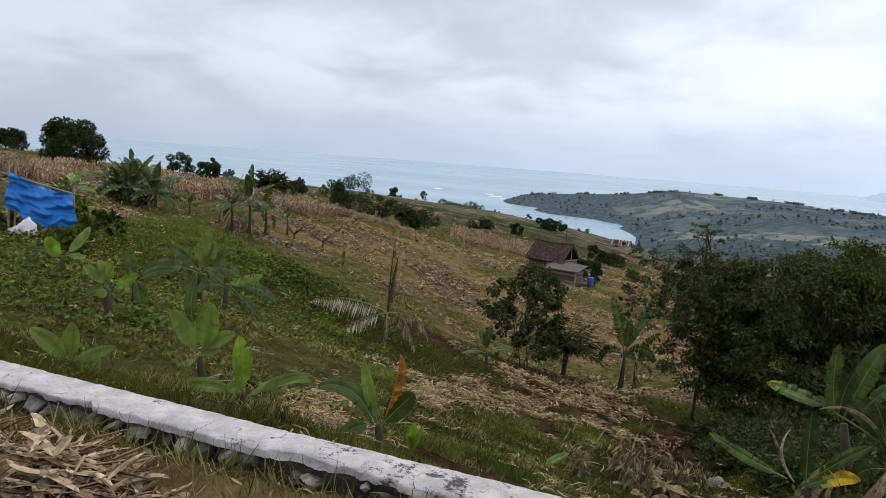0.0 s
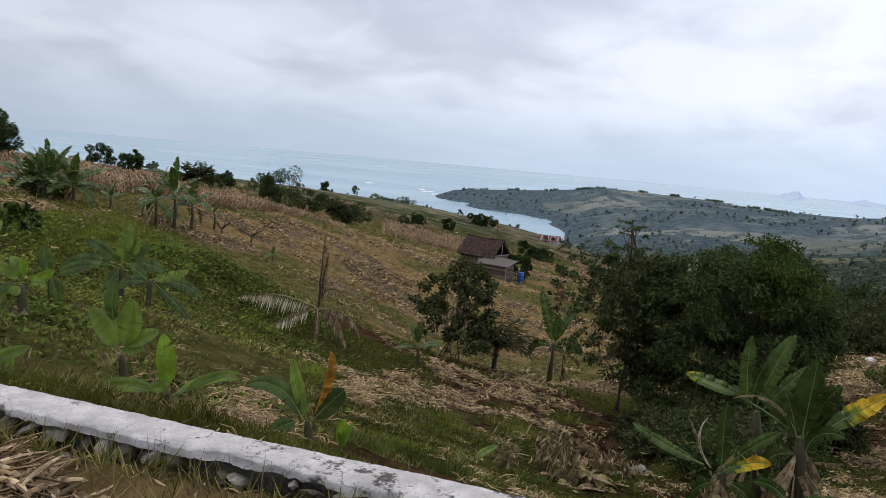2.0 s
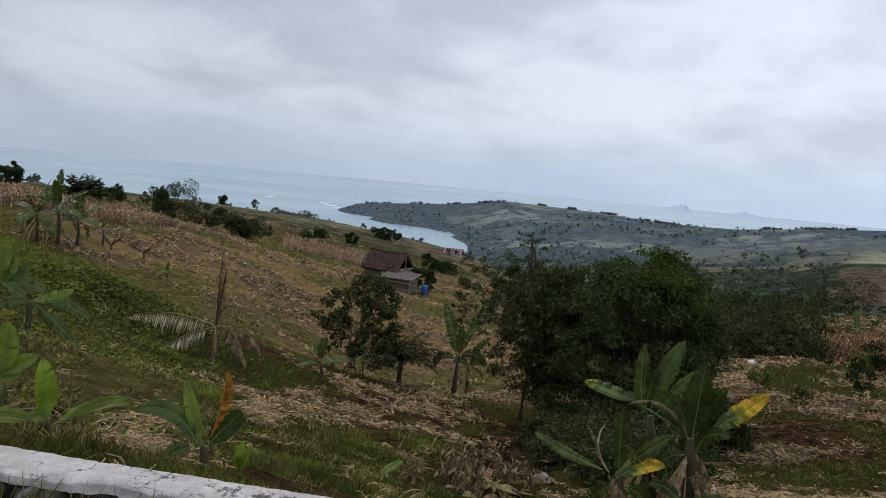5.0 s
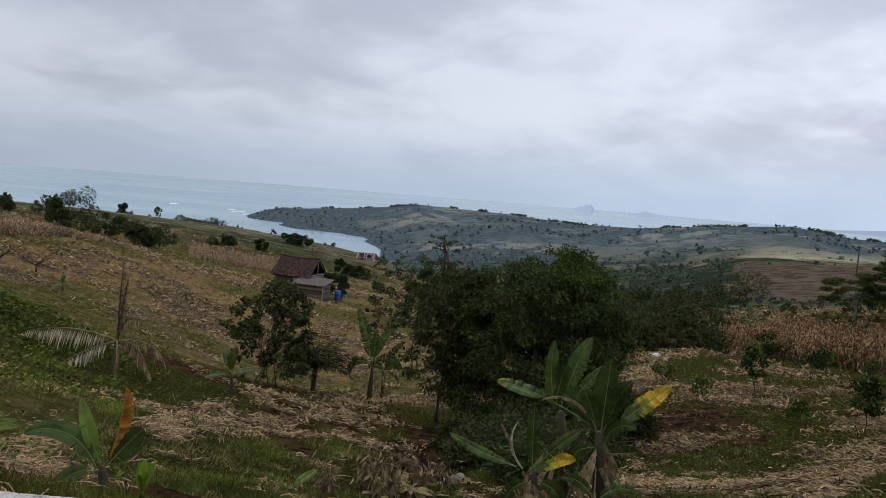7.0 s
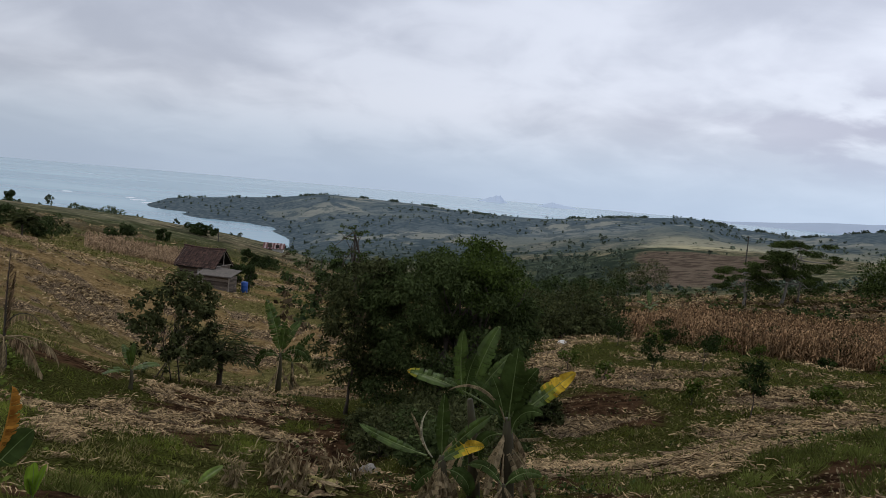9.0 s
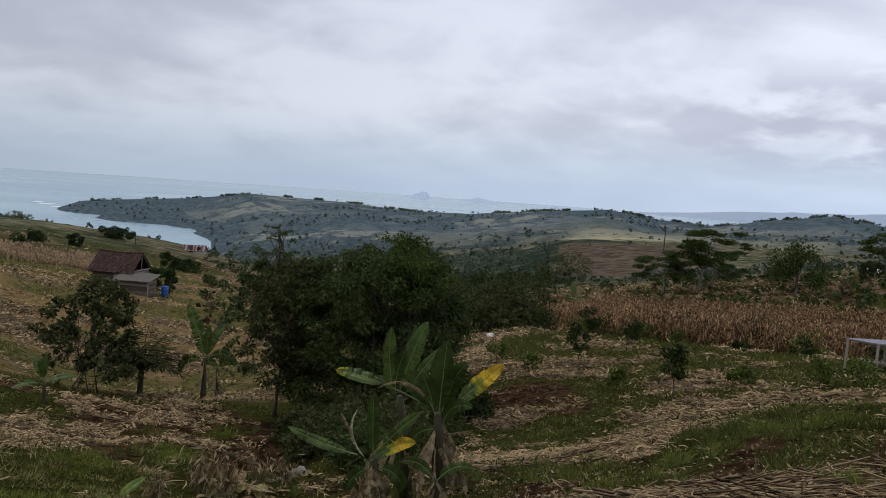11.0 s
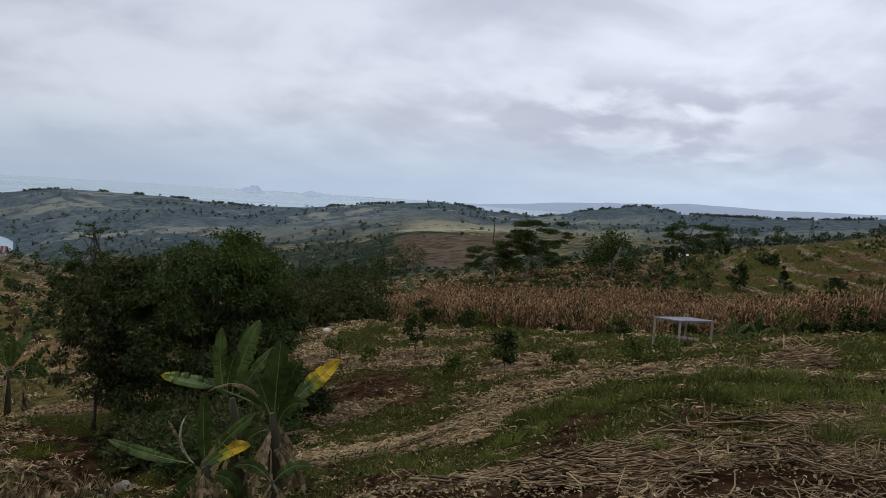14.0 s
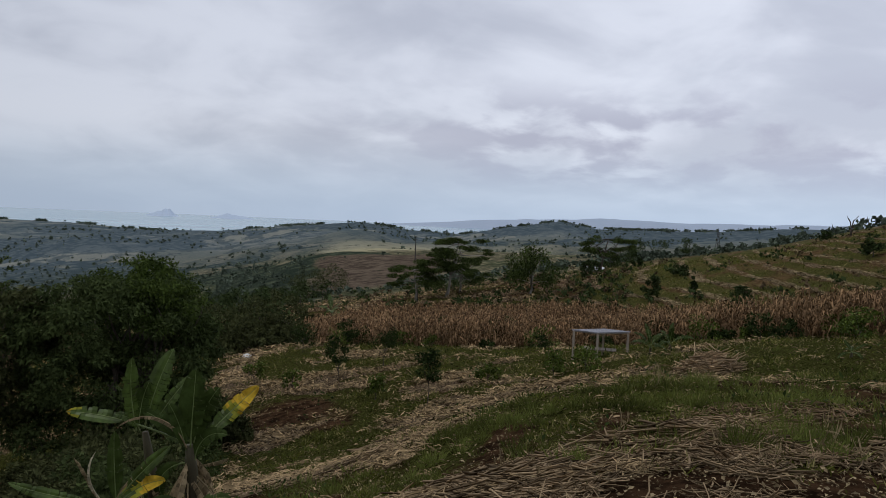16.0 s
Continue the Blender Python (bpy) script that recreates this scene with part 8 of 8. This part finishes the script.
def creepers():
    """Broad-leaved creeping plants over the shaded bank and the slope beneath the shelter."""
    g = np.random.default_rng(14)
    x, y = polar(110000, -64, -28, 6, 34, g)
    patch = fbm(x / 2.2, y / 2.2, 95)
    bank = blob(x, y, -15.6, 20.4, 3.8, 3.2) * 1.6 + blob(x, y, -15.5, 11, 4.5, 4.0) * 0.18 + blob(x, y, -19, 13.5, 3.0, 3.0) * 0.8 + blob(x, y, -9, 7, 3, 2.0) * 0.22
    wx, wy = polar(170000, -66, -24, 4, 30, g)
    wyaw, wr = np.degrees(np.arctan2(wx, wy)), np.hypot(wx, wy)
    lush = (0.04 + 0.96 * smooth(0.5 * fbm(wx / 0.9, wy / 0.9, 98) + 0.5 * fbm(wx / 3, wy / 2.4, 100), 0.46, 0.57)) * (1 - smooth(wyaw, -37, -29)) * (1 - smooth(wr, 24, 30)) * (1 - 0.85 * smooth(wyaw + 14 * (fbm(wx / 2.5, wy / 2.5, 105) - 0.5), -50, -44) * (1 - smooth(wr, 15, 19))) * (1 - 0.9 * blob(wx, wy, -20, 18.5, 3.5, 2.5)) * (1 - smooth(blob(wx, wy, -15.6, 20.4, 3.8, 3.2), 0.25, 0.5))
    keep = (g.random(len(wx)) < 0.55 * lush * (0.12 + 0.88 * smooth(wr + 6 * (fbm(wx / 2, wy / 2, 104) - 0.5), 9, 13.5))) & (behind_wall(wx, wy) > 0.25)
    wx, wy, wr = wx[keep], wy[keep], wr[keep]
    n = len(wx)
    size = (0.030 + 0.045 * g.random(n)) * np.interp(wr, [4, 8, 16, 30], [0.45, 0.75, 1.4, 2.0])
    v, f = kites(np.stack([wx, wy, land(wx, wy) + g.random(n) * (0.03 + 0.30 * smooth(fbm(wx / 0.8, wy / 0.8, 99), 0.40, 0.70) * smooth(wr, 4, 12))], 1), g.normal(size=(n, 3)) * (1, 1, 0.4), g.normal(size=(n, 3)) * 0.6 + (0, -0.3, 1), size, size * 0.7, 0.1)
    tagged(fast("ground_weeds", v, f, M_WEED), "low broad-leaved green weeds over the slope", "weeds", kind="stuff")
    keep = g.random(len(x)) < np.clip(bank * smooth(patch, 0.38, 0.56) + 0.12 * bank, 0, 0.9)
    x, y = x[keep], y[keep]
    n, r = len(x), np.hypot(x, y)
    z = land(x, y) + g.random(n) * (0.05 + 0.18 * fbm(x / 0.9, y / 0.9, 96))
    size = (0.05 + 0.04 * g.random(n)) * (0.7 + 0.045 * r)
    v, f = kites(np.stack([x, y, z], 1), g.normal(size=(n, 3)) * (1, 1, 0.4), g.normal(size=(n, 3)) * 0.5 + (0, -0.3, 1), size, size * 0.75, 0.1)
    tagged(fast("creeper", v, f, M_BANK), "dense green creeping leaves covering the bank", "creeper", kind="stuff")
    x, y = polar(9000, -12, 60, 8, 40, g)
    keep = (g.random(len(x)) < smooth(fbm(x / 1.4, y / 1.4, 97), 0.55, 0.68)) & ~in_corn(x, y)
    x, y = x[keep], y[keep]
    n, r = len(x), np.hypot(x, y)
    size = (0.05 + 0.05 * g.random(n)) * (0.7 + 0.04 * r)
    v, f = kites(np.stack([x, y, land(x, y) + 0.15 * g.random(n)], 1), g.normal(size=(n, 3)) + (0, 0, 0.5), g.normal(size=(n, 3)) * 0.6 + (0, -0.3, 1), size, size * 0.5, 0.1)
    tagged(fast("weeds", v, f, M_SAPLING), "scattered leafy weeds between the straw rows", "weeds", kind="stuff")


creepers()


def scrub():
    """Low rough scrub over the valley and the slopes behind the corn."""
    g = np.random.default_rng(19)
    x, y = polar(5200, -12, 64, 50, 170, g)
    yaw, r = np.degrees(np.arctan2(x, y)), np.hypot(x, y)
    corn = (yaw > 11) & (r < corn_back(yaw) + 2)
    keep = ~corn & (g.random(len(x)) < 0.15 + 0.85 * smooth(fbm(x / 12, y / 12, 101), 0.42, 0.6)) & ~((yaw > 40) & (g.random(len(x)) < 0.75))
    x, y = x[keep], y[keep]
    r, z, n, k = np.hypot(x, y), land(x, y), keep.sum(), 16
    h = 0.35 + 1.0 * g.random(n) ** 2
    d = g.normal(size=(n, k, 3))
    d /= np.linalg.norm(d, axis=2)[:, :, None]
    c = (np.stack([x, y, z + h * 0.4], 1)[:, None] + d * (h[:, None, None] * np.array([0.6, 0.6, 0.4]) * (0.35 + 0.6 * g.random((n, k, 1))))).reshape(-1, 3)
    size = np.repeat(h, k) * (0.35 + 0.3 * g.random(n * k))
    v, f = kites(c, g.normal(size=(n * k, 3)), g.normal(size=(n * k, 3)) + (0, 0, 0.8), size, size * 0.6, 0.15)
    green = np.repeat(g.random(n) < 0.72, 2 * k)
    tagged(fast("scrub", v, f[green], M_FAR_TREE), "rough dark green scrub over the valley", "scrub", kind="stuff")
    tagged(fast("dry_scrub", v, f[~green], M_DRY_SCRUB), "rough dry brown scrub over the valley", "scrub", kind="stuff")


M_DRY_SCRUB = foliage("dry_scrub", (0.05, 0.036, 0.026), (0.17, 0.125, 0.085), rough=0.9, through_light=0.1, scale=0.3)
scrub()


def far_woods():
    """Small trees dotted over the far hills, ridges and shores."""
    g = np.random.default_rng(15)
    x, y = polar(13000, -45, 62, 150, 1180, g)
    r, yaw = np.hypot(x, y), np.degrees(np.arctan2(x, y))
    z = land(x, y)
    crest = np.interp(yaw, RIDGE_YAW, RIDGE_FAR)
    dens = 0.05 + 0.95 * smooth(fbm(x / 60, y / 60, 31, 5), 0.47, 0.58) + 0.5 * smooth(z, -40, -56) + 0.8 * np.exp(-((yaw - 12.5) / 5) ** 2 - ((r - 165) / 40) ** 2)
    field = (yaw > 14.5) & (yaw < 30) & (r > 172) & (r < 346)
    keep = ((yaw > -6) | (r > 560) | (g.random(len(x)) < 0.10)) & (z > SEA + 0.6) & (g.random(len(x)) < dens) & (r < crest + 10) & ~(field & (g.random(len(x)) < 0.93))
    # a fringe of trees along the skyline
    ya = g.uniform(-20, 57, 4200)
    ya = ya[smooth(vnoise(ya * 1.3, ya * 0, 71), 0.3, 0.7) > g.random(4200)]
    ra = np.interp(ya, RIDGE_YAW, RIDGE_FAR) + g.normal(size=len(ya)) * 14
    xa, ya_ = ra * np.sin(np.radians(ya)), ra * np.cos(np.radians(ya))
    x, y = np.concatenate([x[keep], xa]), np.concatenate([y[keep], ya_])
    r, z = np.hypot(x, y), land(x, y)
    n, k = len(x), 18
    h = (0.9 + 2.4 * g.random(n) ** 2.5) * (0.6 + 0.0006 * r)
    h[-len(ya):] *= 0.95
    d = g.normal(size=(n, k, 3))
    d /= np.linalg.norm(d, axis=2)[:, :, None]
    c = np.stack([x, y, z + h * 0.5], 1)[:, None] + d * (h[:, None, None] * np.array([0.45, 0.45, 0.38]) * (0.3 + 0.6 * g.random((n, k, 1))))
    c = c.reshape(-1, 3)
    size = np.repeat(h, k) * (0.36 + 0.30 * g.random(n * k))
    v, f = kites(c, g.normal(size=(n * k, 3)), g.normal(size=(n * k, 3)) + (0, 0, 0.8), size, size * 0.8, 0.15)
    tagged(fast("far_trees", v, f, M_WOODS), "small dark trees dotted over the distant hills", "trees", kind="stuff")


# leaf colour greyed and lightened: distance haze painted into it
M_WOODS = foliage("hazed_hill_woods", (0.110, 0.145, 0.150), (0.125, 0.155, 0.158), through_light=0.1, scale=0.02, spread=0.5)
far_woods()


def surf():
    """White water on the rocks at the headland and on the reefs."""
    m, t, bsdf = material("white_surf")
    c = mix_node(t, noise_node(t, 0.4, 4, 0.6), (0.55, 0.62, 0.66), (0.85, 0.88, 0.90))
    t.links.new(c, bsdf.inputs["Base Color"])
    bsdf.inputs["Roughness"].default_value = 0.9
    g = np.random.default_rng(16)
    for yaw, r, w in ((-21.9, 1120, 9), (-22.6, 1180, 11), (-23.2, 1230, 8), (-27.3, 1300, 8), (-18.7, 905, 2), (-21.1, 1010, 4)):
        a = radians(yaw)
        ang = np.linspace(0, 2 * np.pi, 22, endpoint=False)
        rad = w * (0.6 + 0.5 * g.random(22))
        x, y = r * math.sin(a) + np.cos(ang) * rad, r * math.cos(a) + np.sin(ang) * rad * 1.6
        v = np.concatenate([np.c_[x, y, np.full(22, SEA + 0.02)], [[r * math.sin(a), r * math.cos(a), SEA + 0.8]]])
        ob = solid("surf", v, [(i, (i + 1) % 22, 22) for i in range(22)], m)
        tagged(ob, "white surf breaking on a reef", "surf", kind="stuff")


surf()
